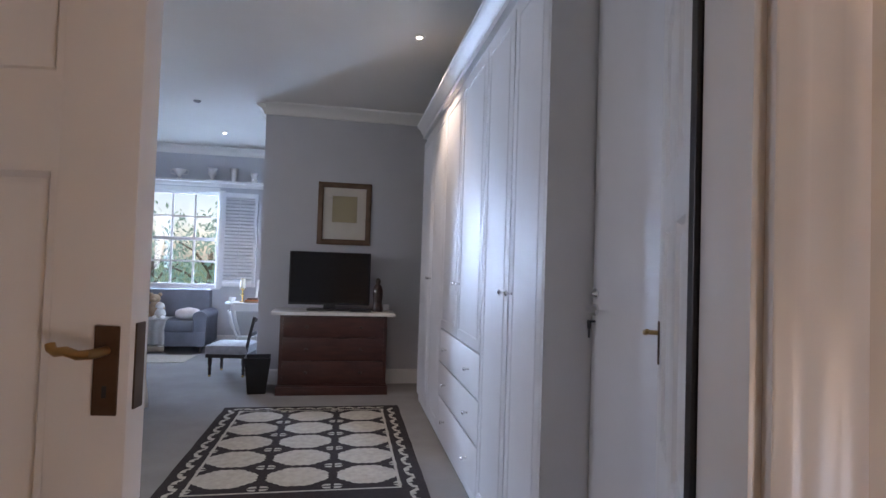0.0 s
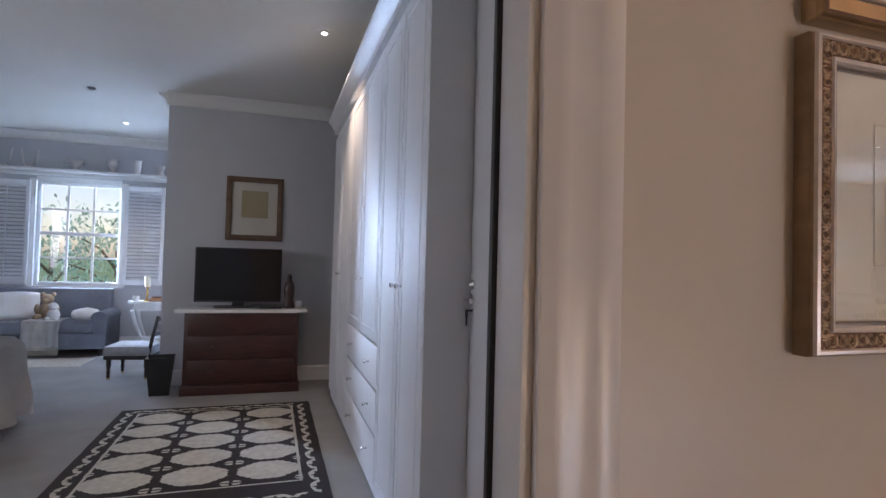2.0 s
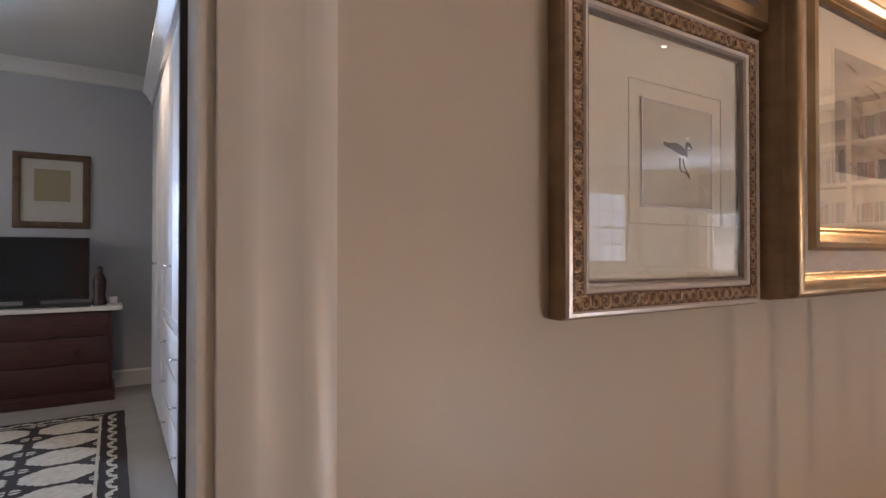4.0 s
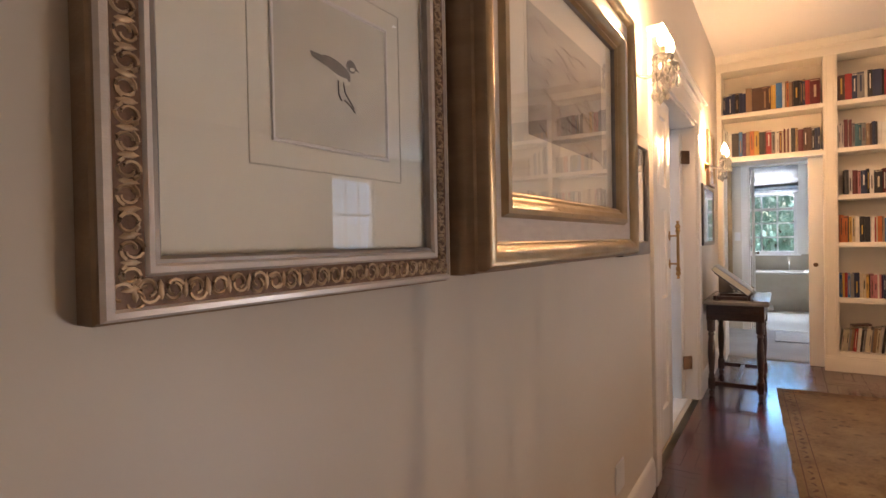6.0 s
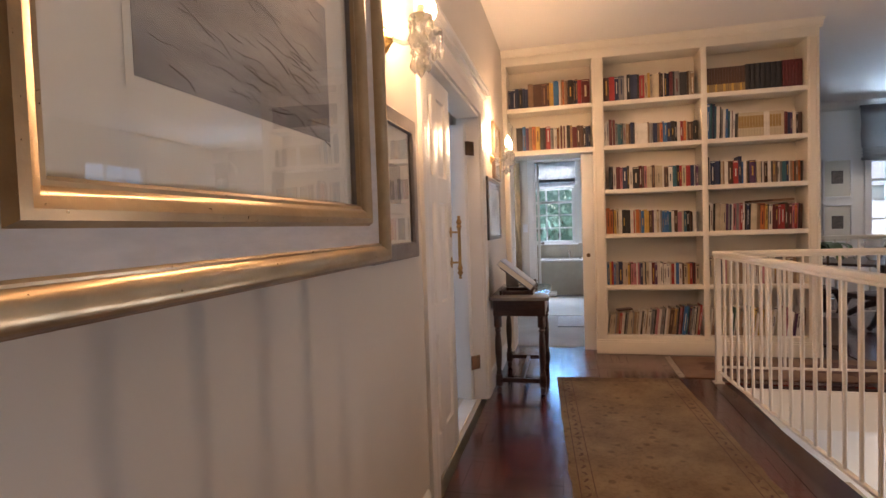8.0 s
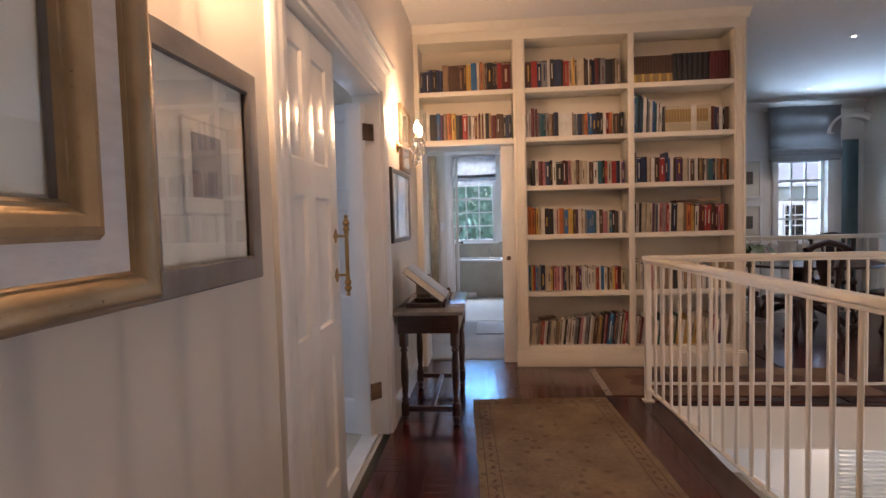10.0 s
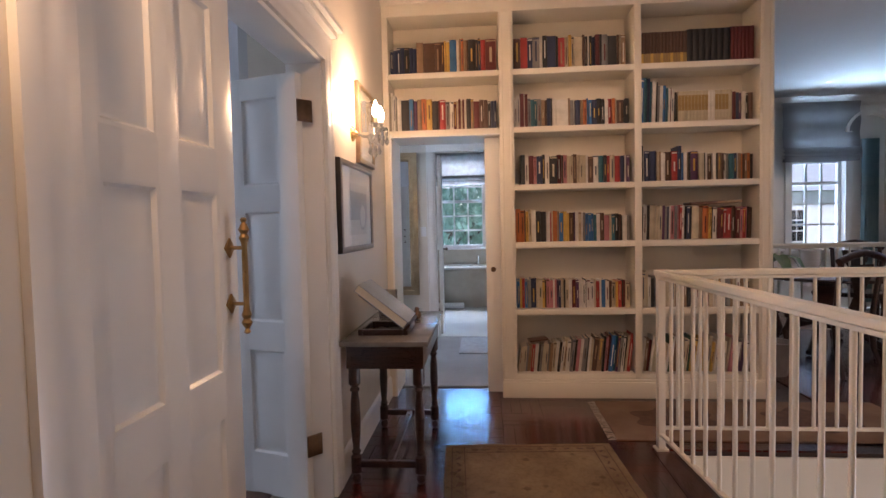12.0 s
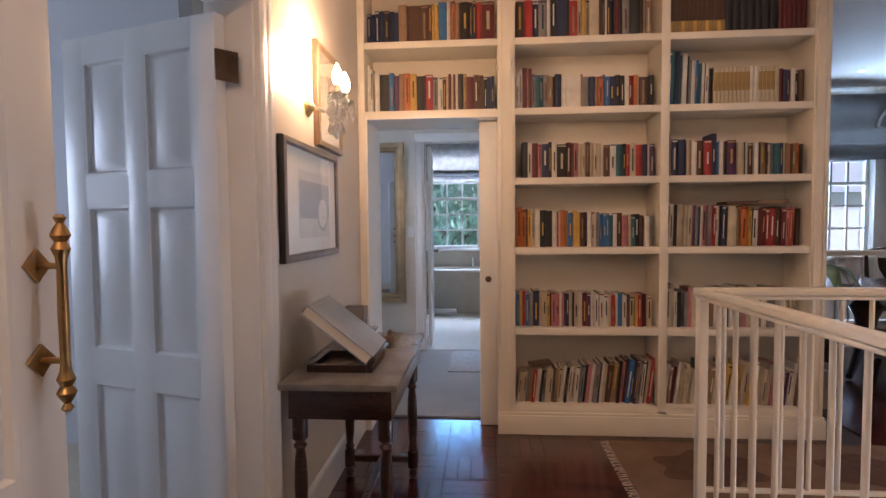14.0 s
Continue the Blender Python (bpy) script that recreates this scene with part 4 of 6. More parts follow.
def sconce(x, z):
    """A two-armed crystal wall lamp with candle bulbs and hanging drops."""
    e = thing("wall_sconce", "brass and crystal wall lamp with lit candle bulbs and hanging drops", "wall lamp", pose(x, WALL - 0.002, z), "crystal wall lamps")
    part("back_plate", lathe([(0.045, 0), (0.045, 0.004), (0.036, 0.012), (0.022, 0.022), (0.012, 0.035)], 20, None, pose(0, 0, 0, 90, 0, 0)), M["brass"], e)
    stem = tube([(0, -0.03, 0), (0, -0.07, -0.02), (0, -0.105, -0.02), (0, -0.125, 0.0)], 0.008)
    lathe([(0.01, -0.04), (0.028, -0.03), (0.034, -0.015), (0.018, 0.0), (0.012, 0.03), (0.02, 0.04), (0.008, 0.06)], 16, stem, pose(0, -0.13, 0))
    part("stem", stem, M["crystal"], e)
    for s in (-1, 1):
        arm = tube([(0, -0.13, -0.01), (0.02 * s, -0.14, -0.035), (0.045 * s, -0.15, -0.035), (0.065 * s, -0.155, -0.01), (0.068 * s, -0.155, 0.02)], 0.0065)
        a = part("arm", arm, M["crystal"], e)
        part("drip_pan", lathe([(0.006, 0.018), (0.022, 0.02), (0.037, 0.032), (0.040, 0.038), (0.034, 0.035), (0.016, 0.026)], 20, None, pose(0.068 * s, -0.155, 0)), M["crystal"], a)
        part("candle_tube", lathe([(0.011, 0.028), (0.011, 0.075)], 14, None, pose(0.068 * s, -0.155, 0)), M["candle"], a)
        part("bulb", lathe([(0.009, 0.075), (0.017, 0.088), (0.022, 0.108), (0.018, 0.13), (0.008, 0.152), (0.001, 0.168)], 16, None, pose(0.068 * s, -0.155, 0)), M["bulb"], a, "lit candle bulb")
    drop = mesh_of("crystal_drop", lathe([(0.001, 0.0), (0.004, -0.006), (0.002, -0.011), (0.006, -0.02), (0.012, -0.036), (0.009, -0.047), (0.001, -0.056)], 8), M["crystal"], False)
    ball = mesh_of("crystal_bead", lathe([(0.001, 0.0), (0.006, -0.004), (0.008, -0.010), (0.006, -0.016), (0.001, -0.02)], 8), M["crystal"], False)
    random.seed(int(x * 10))
    for s in (-1, 1):
        for k in range(7):
            a = 2 * math.pi * k / 7
            px, py = 0.068 * s + 0.037 * math.cos(a), -0.155 + 0.037 * math.sin(a)
            for i in range(2):
                o = new("crystal_bead", ball)
                o.parent, o.location = e, (px, py, 0.034 - 0.019 * i)
            o = new("crystal_drop", drop)
            o.parent, o.location = e, (px, py, -0.004)
    for k in range(6):
        a = 2 * math.pi * k / 6
        for i in range(2):
            o = new("crystal_bead", ball)
            o.parent, o.location = e, (0.028 * math.cos(a), -0.13 + 0.028 * math.sin(a), -0.03 - 0.02 * i)
        o = new("crystal_drop", drop)
        o.parent, o.location = e, (0.028 * math.cos(a), -0.13 + 0.028 * math.sin(a), -0.07)
    o = new("crystal_drop", drop)
    o.parent, o.location, o.scale = e, (0, -0.13, -0.05), (1.5, 1.5, 1.7)
    return e


sconce(3.29, 1.945)
sconce(5.916, 1.845)

# Light switches.
for x, y, z, turn in ((5.50, WALL - 0.001, 1.25, 0), (9.099, 0.40, 1.24, -90)):
    s = thing("light_switch", "white plastic light switch plate on the wall", "light switch", pose(x, y, z, 0, 0, turn))
    part("plate", boxes((-0.035, -0.008, -0.057, 0.035, 0, 0.057), bevel=0.003), M["satin"], s)
    for k in (-1, 0, 1):
        part("rocker", boxes((-0.012, -0.012, k * 0.03 - 0.011, 0.012, -0.008, k * 0.03 + 0.011), bevel=0.002), M["satin"], s)
so = thing("wall_socket", "white plastic socket plate low on the wall", "socket", pose(3.05, WALL - 0.001, 0.30))
part("plate", boxes((-0.06, -0.008, -0.057, 0.06, 0, 0.057), bevel=0.003), M["satin"], so)


# Console table with turned legs and a marble top.
def turned_leg(h):
    return [(0.012, 0.0), (0.02, 0.01), (0.024, 0.03), (0.016, 0.05), (0.028, 0.06), (0.028, 0.14), (0.018, 0.15), (0.024, 0.165), (0.016, 0.18), (0.022, 0.24), (0.026, 0.33), (0.023, 0.42), (0.017, 0.47), (0.026, 0.485), (0.017, 0.50), (0.03, 0.515), (0.03, h)]


ct = thing("console_table", "dark wooden console table with turned legs and a grey marble top", "table")
T0, T1, TY0, TY1 = 5.44, 6.37, -0.035, 0.405
part("top", boxes((T0, TY0, 0.722, T1, TY1, 0.748), bevel=0.006), M["grey_marble"], ct, "grey polished marble top")
part("apron", boxes((T0 + 0.05, TY0 + 0.03, 0.60, T1 - 0.05, TY1 - 0.02, 0.721), bevel=0.003), M["dark_wood"], ct)
for x in (T0 + 0.09, T1 - 0.09):
    for y in (TY0 + 0.06, TY1 - 0.05):
        part("leg", lathe(turned_leg(0.60), 18, None, pose(x, y, 0)), M["dark_wood"], ct)
    part("stretcher", boxes((x - 0.014, TY0 + 0.07, 0.085, x + 0.014, TY1 - 0.06, 0.118), bevel=0.004), M["dark_wood"], ct)
part("stretcher", boxes((T0 + 0.1, 0.17, 0.087, T1 - 0.1, 0.20, 0.116), bevel=0.004), M["dark_wood"], ct)

bs = thing("book_stand", "carved dark wooden book stand", "book stand", pose(5.74, 0.215, 0.748))
part("base", boxes((-0.15, -0.13, 0, 0.12, -0.105, 0.032), (-0.15, 0.105, 0, 0.12, 0.13, 0.032), (-0.15, -0.105, 0.0, -0.125, 0.105, 0.03), (0.09, -0.105, 0, 0.12, 0.105, 0.03), (-0.13, -0.10, 0.03, 0.1, -0.085, 0.05), bevel=0.004), M["dark_wood"], bs)
rest = boxes((-0.15, -0.15, -0.008, 0.14, 0.15, 0.006), (-0.15, -0.16, -0.008, 0.14, -0.145, 0.035), bevel=0.004)
bmesh.ops.transform(rest, matrix=pose(-0.01, 0.0, 0.125, 38, 0, 0), verts=rest.verts)
part("rest", rest, M["dark_wood"], bs)
ob = thing("large_book", "large pale hardback book lying on a sloped stand", "book", pose(5.73, 0.215, 0.748) @ pose(-0.01, 0.01, 0.134, 38, 0, 0))
part("cover", boxes((-0.16, -0.155, 0.0, 0.13, 0.165, 0.004), (-0.16, -0.155, 0.040, 0.13, 0.165, 0.044), (-0.16, 0.162, 0.004, 0.13, 0.165, 0.040), bevel=0.001), M["slate"], ob, "pale blue-grey cover")
part("pages", boxes((-0.155, -0.150, 0.0042, 0.125, 0.161, 0.0398)), M["mat"], ob)
vs = thing("stone_vase", "square grey mottled stone vase", "vase", pose(6.27, 0.31, 0.748))
part("body", boxes((-0.045, -0.055, 0, 0.045, 0.055, 0.155), bevel=0.008), M["grey_marble"], vs)
fg = lathe([(0.004, 0.0), (0.02, 0.004), (0.026, 0.02), (0.022, 0.038), (0.012, 0.05), (0.014, 0.06), (0.009, 0.07), (0.001, 0.074)], 14)
tube([(0.02, 0, 0.03), (0.06, 0, 0.036), (0.09, 0, 0.05)], 0.012, 8, fg, 0.4)
tube([(0, 0, 0.062), (-0.028, 0, 0.058)], 0.004, 6, fg, 0.2)
fo = part("bird_figurine", fg, M["bronze"], None, "small dark bird figurine on the marble table top")
fo.matrix_world = pose(6.08, 0.10, 0.748, 0, 0, 100)
tagged(fo, category="figurine")
bw = part("glass_bowl", lathe([(0.02, 0.0), (0.024, 0.004), (0.01, 0.012), (0.012, 0.03), (0.04, 0.05), (0.055, 0.075), (0.052, 0.075), (0.036, 0.052), (0.004, 0.036)], 20), M["crystal"], None, "small clear cut-glass bowl on a foot")
bw.matrix_world = pose(6.12, 0.22, 0.748)
tagged(bw, category="bowl")


# Rugs.
def sheet(w, l, t, nx, ny, wave):
    bm = bmesh.new()
    rows = []
    for j in range(ny + 1):
        rows.append([bm.verts.new((w * (i / nx - 0.5) + wave * noise.noise(Vector((j * 0.7, 9, 0))) * (1 if i in (0, nx) else 0.4), l * j / ny + (wave * noise.noise(Vector((i * 0.9, 3, j))) if j in (0, ny) else 0), t + 0.0025 * noise.noise(Vector((i * 0.6, j * 0.6, 2))))) for i in range(nx + 1)])
    for a, b in zip(rows, rows[1:]):
        for i in range(nx):
            bm.faces.new((a[i], a[i + 1], b[i + 1], b[i]))
    r = bmesh.ops.extrude_face_region(bm, geom=bm.faces[:])
    for v in r["geom"]:
        if isinstance(v, bmesh.types.BMVert):
            v.co.z = 0.0008
    return bm


def motif_band(bm, w, l, inset, step, size, z):
    """Small leaf shapes along the four sides of a rug."""
    def at(x, y, turn, k):
        vs = []
        for px, py in ((-1, 0), (-0.3, 0.42), (0.45, 0.3), (1, 0.05), (0.5, -0.3), (0.1, -0.05), (-0.4, -0.42)):
            t = radians(turn)
            s = size * (1 if k % 2 else 0.85)
            vs.append(bm.verts.new((x + s * (px * math.cos(t) - py * math.sin(t)), y + s * (px * math.sin(t) + py * math.cos(t)), z)))
        bm.faces.new(vs)

    for k in range(int((l - 2 * inset) / step)):
        y = inset + step * (k + 0.5)
        at(-w / 2 + inset, y, 60 + 60 * (k % 2), k)
        at(w / 2 - inset, y, 120 - 60 * (k % 2), k)
    for k in range(int((w - 2 * inset) / step)):
        x = -w / 2 + inset + step * (k + 0.5)
        at(x, inset, 25 - 50 * (k % 2), k)
        at(x, l - inset, 25 - 50 * (k % 2), k)


run = thing("runner_rug", "long faded beige runner rug with a small floral pattern", "rug", pose(6.015, -0.545, 0.0, 0, 0, 93.2))
part("pile", sheet(0.96, 4.6, 0.009, 8, 40, 0.012), M["runner"], run)
mb = bmesh.new()
motif_band(mb, 0.96, 4.6, 0.075, 0.075, 0.026, 0.0125)
for x in (-0.37, -0.44, 0.37, 0.44):
    box(mb, x - 0.0025, 0.04, 0.0115, x + 0.0025, 4.56, 0.0125)
for y in (0.04, 0.112):
    box(mb, -0.44, y - 0.0025, 0.0115, 0.44, y + 0.0025, 0.0125)
part("border", mb, M["rug_motif"], run, "darker leaf border", smooth=False)
r2 = thing("landing_rug", "small brown wool rug with a fringe and a dark medallion", "rug", pose(6.45, -1.09, 0.0, 0, 0, 180))
part("pile", sheet(0.70, 1.9, 0.008, 6, 20, 0.012), M["rug_brown"], r2)
for cy in (0.45, 1.3):
    mb = bmesh.new()
    mb.faces.new([mb.verts.new((0.2 * (1 + 0.15 * math.cos(6 * a)) * math.cos(a), cy + 0.26 * (1 + 0.15 * math.cos(6 * a)) * math.sin(a), 0.0118)) for a in [2 * math.pi * k / 48 for k in range(48)]])
    part("medallion", mb, M["rug_motif"], r2, smooth=False)
fr = bmesh.new()
random.seed(5)
for k in range(60):
    x = -0.345 + 0.69 * k / 59
    tube([(x, 0.0, 0.006), (x + random.uniform(-0.008, 0.008), -0.028, 0.003), (x + random.uniform(-0.012, 0.012), -0.05, 0.002)], 0.0016, 4, fr)
part("fringe", fr, M["fringe"], r2)


# ---- books ----
BOOK_TONES = {
    "black": (0.012, 0.012, 0.014), "maroon": (0.10, 0.012, 0.014), "red": (0.32, 0.03, 0.03), "navy": (0.015, 0.025, 0.07), "blue": (0.03, 0.13, 0.33),
    "teal": (0.02, 0.11, 0.15), "white": (0.62, 0.60, 0.56), "cream": (0.46, 0.40, 0.29), "tan": (0.26, 0.17, 0.10), "orange": (0.46, 0.14, 0.04), "gold": (0.30, 0.20, 0.07),
    "yellow": (0.52, 0.33, 0.07), "grey": (0.19, 0.19, 0.19), "brown": (0.08, 0.04, 0.025), "pink": (0.42, 0.17, 0.19), "green": (0.03, 0.08, 0.05), "purple": (0.08, 0.03, 0.09)}
BOOK_MATS = {k: surface("book_cover_" + k, tuple(c * 0.85 for c in v), tuple(min(1, c * 1.15) for c in v), 0.45, scale=12, fine=150, bumps=0.1) for k, v in BOOK_TONES.items()}
PALE = ("white", "cream", "white", "grey", "pink", "tan", "maroon", "white", "cream", "black", "purple", "cream")


def book(tone, title, t, h, d, place, lean, group="books on the shelves"):
    """A closed book on its foot: spine towards -x, thickness t along -y."""
    bm = boxes((0, -t, 0, d, -t + 0.0018, h), (0, -0.0018, 0, d, 0, h), bevel=0)
    n = 5
    pr = [(0.004 - 0.004 * math.sin(math.pi * k / n), -t + t * k / n) for k in range(n + 1)]
    lo = [bm.verts.new((x, y, 0)) for x, y in pr]
    hi = [bm.verts.new((x, y, h)) for x, y in pr]
    li = [bm.verts.new((0.006, y, 0)) for x, y in pr]
    ui = [bm.verts.new((0.006, y, h)) for x, y in pr]
    for k in range(n):
        bm.faces.new((lo[k], lo[k + 1], hi[k + 1], hi[k]))
        bm.faces.new((ui[k], ui[k + 1], li[k + 1], li[k]))
        bm.faces.new((hi[k], hi[k + 1], ui[k + 1], ui[k]))
    o = part("book", bm, BOOK_MATS[tone], None, f"{tone} book standing upright on a cream bookcase shelf" if abs(lean) < 3 else f"{tone} book leaning on a cream bookcase shelf")
    o.matrix_world = pose(place[0], place[1], place[2], lean, 0, 0)
    tagged(o, category="book", group=group)
    part("pages", boxes((0.0065, -t + 0.002, 0.003, d - 0.004, -0.002, h - 0.003)), M["pages"], o, smooth=False)
    if title and t > 0.016 and random.random() < 0.75:
        z0, z1 = h * random.uniform(0.12, 0.4), h * random.uniform(0.6, 0.9)
        part("title", boxes((-0.0008, -t * 0.62, z0, 0.0015, -t * 0.38, z1)), BOOK_MATS[title], o, smooth=False)
        if random.random() < 0.4:
            part("band", boxes((-0.0007, -t * 0.95, h * 0.93, 0.002, -t * 0.05, h * 0.965)), BOOK_MATS[title], o, smooth=False)
    return o


def fill(y0, y1, z, tones, hmin, hmax, seed, x=6.97, leanmax=0.0, tmin=0.014, tmax=0.036, trend=0.0):
    """A row of books from y1 down to y0, standing on the shelf at z."""
    random.seed(seed)
    y, run, h0 = y1, 0, random.uniform(hmin, hmax)
    while True:
        if run <= 0:
            tone, h0, run = random.choice(tones), random.uniform(hmin, hmax), random.choice((1, 1, 1, 1, 2))
        run -= 1
        t = random.uniform(tmin, tmax)
        f = (y1 - y) / (y1 - y0)
        h = min(0.37, h0 * random.uniform(0.97, 1.03) * (1 + trend * f))
        lean = 0.0
        if leanmax:
            lean = leanmax * random.uniform(0.85, 1.15)
            t2 = t / math.cos(radians(lean))
        else:
            t2 = t
        if y - t2 < y0 + (h * math.sin(radians(abs(lean))) if lean < 0 else 0):
            break
        light = tone in ("white", "cream", "yellow", "pink", "grey", "orange")
        title = random.choice(("black", "maroon", "navy", None)) if light else random.choice(("cream", "white", "yellow", None, "tan"))
        zz = z + (t * math.sin(radians(lean)) if lean > 0 else 0) + 0.0006
        book(tone, title, t, h, random.uniform(0.13, 0.17), (x + random.uniform(-0.012, 0.014), y, zz), lean)
        y -= t2 + random.uniform(0.0004, 0.0018)


TONE = dict(k="black", m="maroon", r="red", n="navy", b="blue", t="teal", w="white", c="cream", a="tan", o="orange", y="yellow", g="grey", d="brown", p="pink", e="green", u="purple")


def row_of(spec, y0, y1, z, h0, h1, seed, lean=0.0, x=6.97):
    """A row of books from y1 down to y0: each word is a tone (a capital stands taller) and a thickness, '-' a gap."""
    random.seed(seed)
    words = spec.split()
    unit = (y1 - y0 - 0.0012 * len(words)) / sum(float(w[1:]) for w in words) * math.cos(radians(lean))
    y = y1
    for w in words:
        t = float(w[1:]) * unit
        if w[0] == "-":
            y -= t
            continue
        tone = TONE[w[0].lower()]
        f = (y1 - y) / (y1 - y0)
        h = (h0 + (h1 - h0) * f) * random.uniform(0.955, 1.045) * (1.17 if w[0].isupper() else 1.0)
        tilt = lean * random.uniform(0.8, 1.2) if lean else random.uniform(-0.25, 0.0)
        light = tone in ("white", "cream", "yellow", "pink", "grey", "orange")
        title = random.choice(("black", "maroon", "navy", "brown", None)) if light else random.choice(("cream", "white", "yellow", None, "tan"))
        zz = z + (t * math.sin(radians(tilt)) if tilt > 0 else 0) + 0.0006
        book(tone, title, t, min(h, 0.37), random.uniform(0.13, 0.17), (x + random.uniform(-0.012, 0.014), y, zz), tilt)
        y -= t / math.cos(radians(tilt)) + 0.0010


B2, B3 = (BAYS[0][0] + 0.012, BAYS[0][1] - 0.010), (BAYS[1][0] + 0.012, BAYS[1][1] - 0.010)
S = SHELF_Z
row_of("n22 n25 n23 n25 k30 n25 n25 A45 D75 D45 D20 Y12 Y22 B45 W18 A12 O15 A20 D10 K45 K20 N15 R32 M70", -0.43, 0.378, S[5], 0.205, 0.215, 1)
row_of("W14 W18 -8 w30 k58 b28 u28 a30 o35 y38 k45 m10 r40 g28 w10 w18 m20 c12 m15 c12 m12 w15 k30 a20 m40 d30 d28 k20 n20 n20", -0.43, 0.378, S[4], 0.245, 0.215, 2)
row_of("d48 r48 n35 g48 w20 k30 n60 k15 r45 c25 y20 c20 c55 d15 k18 w8 k20 n20 m28 k15 g40 k60 d15 c15 a30 -22", *B2, S[5], 0.245, 0.235, 3)
row_of("w18 W20 M28 W6 M20 g20 t25 t22 g28 a25 d15 n25 k10 w30 w85 a12 g25 w8 n35 a20 o25 b12 b25 n35 k30 k22 w25 r25 o22 c12 d45 k12 k28", *B2, S[4], 0.215, 0.185, 4)
row_of("-38 k30 w25 m35 p20 n40 k18 w28 k55 m28 d10 p28 c20 c18 d25 c22 c20 c20 w15 d35 w35 t35 k20 r20 c32 r38 n28 w10 u22", *B2, S[3], 0.225, 0.195, 5)
row_of("o32 o28 d8 y20 c22 w28 k35 k38 w30 r8 c10 o32 a12 b28 y25 y15 d32 u12 w22 c18 w15 g12 b20 b20 b18 t20 w25 d30 p20 p15 c12 t22 k30 d12 k10 w28 g22", *B2, S[2], 0.245, 0.185, 6)
row_of("b18 y14 r18 b18 g22 n35 c14 c24 y16 d10 p20 p22 w10 p12 u12 n15 c18 k8 c25 w20 m25 u18 w20 w22 k6 w24 w24 c10 r24 w10 b28 w22 d14 c28 y14 r22 k10 m14 c28", *B2, S[1], 0.225, 0.195, 7)
row_of("c14 c14 c16 g10 a20 r20 w22 k10 g14 c16 c18 g10 a20 c18 w16 k14 w18 c20 w22 g20 k14 p20 w18 g24 k8 w16 c14 d30 a30 k14 p16 m12 b24 t16 u14 g16 w18 k8 c12 r20", B2[0] + 0.005, B2[1], S[0], 0.20, 0.285, 8, lean=6)
# Sets of volumes in the third bay: dark ones with a pale foot, black, maroon, and cream ones with a gold band.
random.seed(40)
for k in range(14):
    o = book("brown", None, 0.0225, 0.235, 0.16, (6.96, B3[1] - 0.0235 * k, S[5] + 0.0006), 0)
    part("label", boxes((-0.0009, -0.0220, 0.004, 0.002, -0.0005, 0.082)), BOOK_MATS["gold" if k % 3 else "yellow"], o, smooth=False)
for k in range(7):
    book("black", None, 0.042, 0.245, 0.16, (6.96, B3[1] - 0.33 - 0.043 * k, S[5] + 0.0006), 0)
for k in range(6):
    book("maroon", None, 0.0265, 0.25, 0.16, (6.96, B3[1] - 0.635 - 0.027 * k, S[5] + 0.0006), 0)
row_of("b20 t20 n14 t14 w24 k10 g12 w24 b20 t10 w12 m8 w18 k10", B3[1] - 0.255, B3[1], S[4], 0.335, 0.225, 9, lean=1.5)
for k in range(16):
    o = book("white" if k in (9, 10) else "cream", None, 0.023, 0.225, 0.16, (6.96, B3[1] - 0.265 - 0.0238 * k, S[4] + 0.0006), 0)
    if k not in (9, 10, 15):
        part("band", boxes((-0.0009, -0.0222, 0.085, 0.002, -0.0008, 0.195)), BOOK_MATS["gold"], o, smooth=False)
row_of("m20 n16 u14 w20 k14 d22 -4", B3[0], B3[1] - 0.655, S[4], 0.215, 0.20, 11)
row_of("K14 w10 n35 n40 k8 c18 a10 w30 d40 r40 N28 b12 w22 a15 k12 u50 c35 k8 w20 d28 w22 k10 a28 d10 w22 g12 t30 n20 w14 a16 o10 d14 a20 o18 k10", *B3, S[3], 0.225, 0.185, 12)
row_of("k14 w22 k16 c42 c18 c22 u18 g14 n12 w10 p28 g14 p12 r16 w20 k10 n18 k12 c46 a28 o36 y16 k8 w32 m20 m22 r20 r30 d22 m24 p16 r20 p14 k10 d20", *B3, S[2], 0.255, 0.225, 13, lean=1.2)
fill(*B3, S[1], PALE + ("white", "blue"), 0.21, 0.28, 14, trend=-0.1, tmax=0.03)
fill(*B3, S[0], PALE + ("yellow", "tan", "green"), 0.21, 0.27, 15, leanmax=7, tmax=0.024)
for k, (tone, turn) in enumerate((("brown", 3), ("tan", -4))):
    o = part("flat_book", boxes((0, -0.115, 0, 0.13, 0.115, 0.02), bevel=0.002), BOOK_MATS[tone], None, tone + " book lying flat on top of a row of books")
    o.matrix_world = pose(6.975, -1.95 - 0.14 * k, S[2] + 0.256 + 0.003 * k, -2.0, 0, turn)
    tagged(o, category="book", group="books on the shelves")
o = part("flat_book", boxes((0, -0.07, 0, 0.11, 0.07, 0.014), bevel=0.002), BOOK_MATS["brown"], None, "brown book lying askew on top of a row of books")
o.matrix_world = pose(6.97, -0.72, S[0] + 0.232, -6, 0, 8)
tagged(o, category="book", group="books on the shelves")


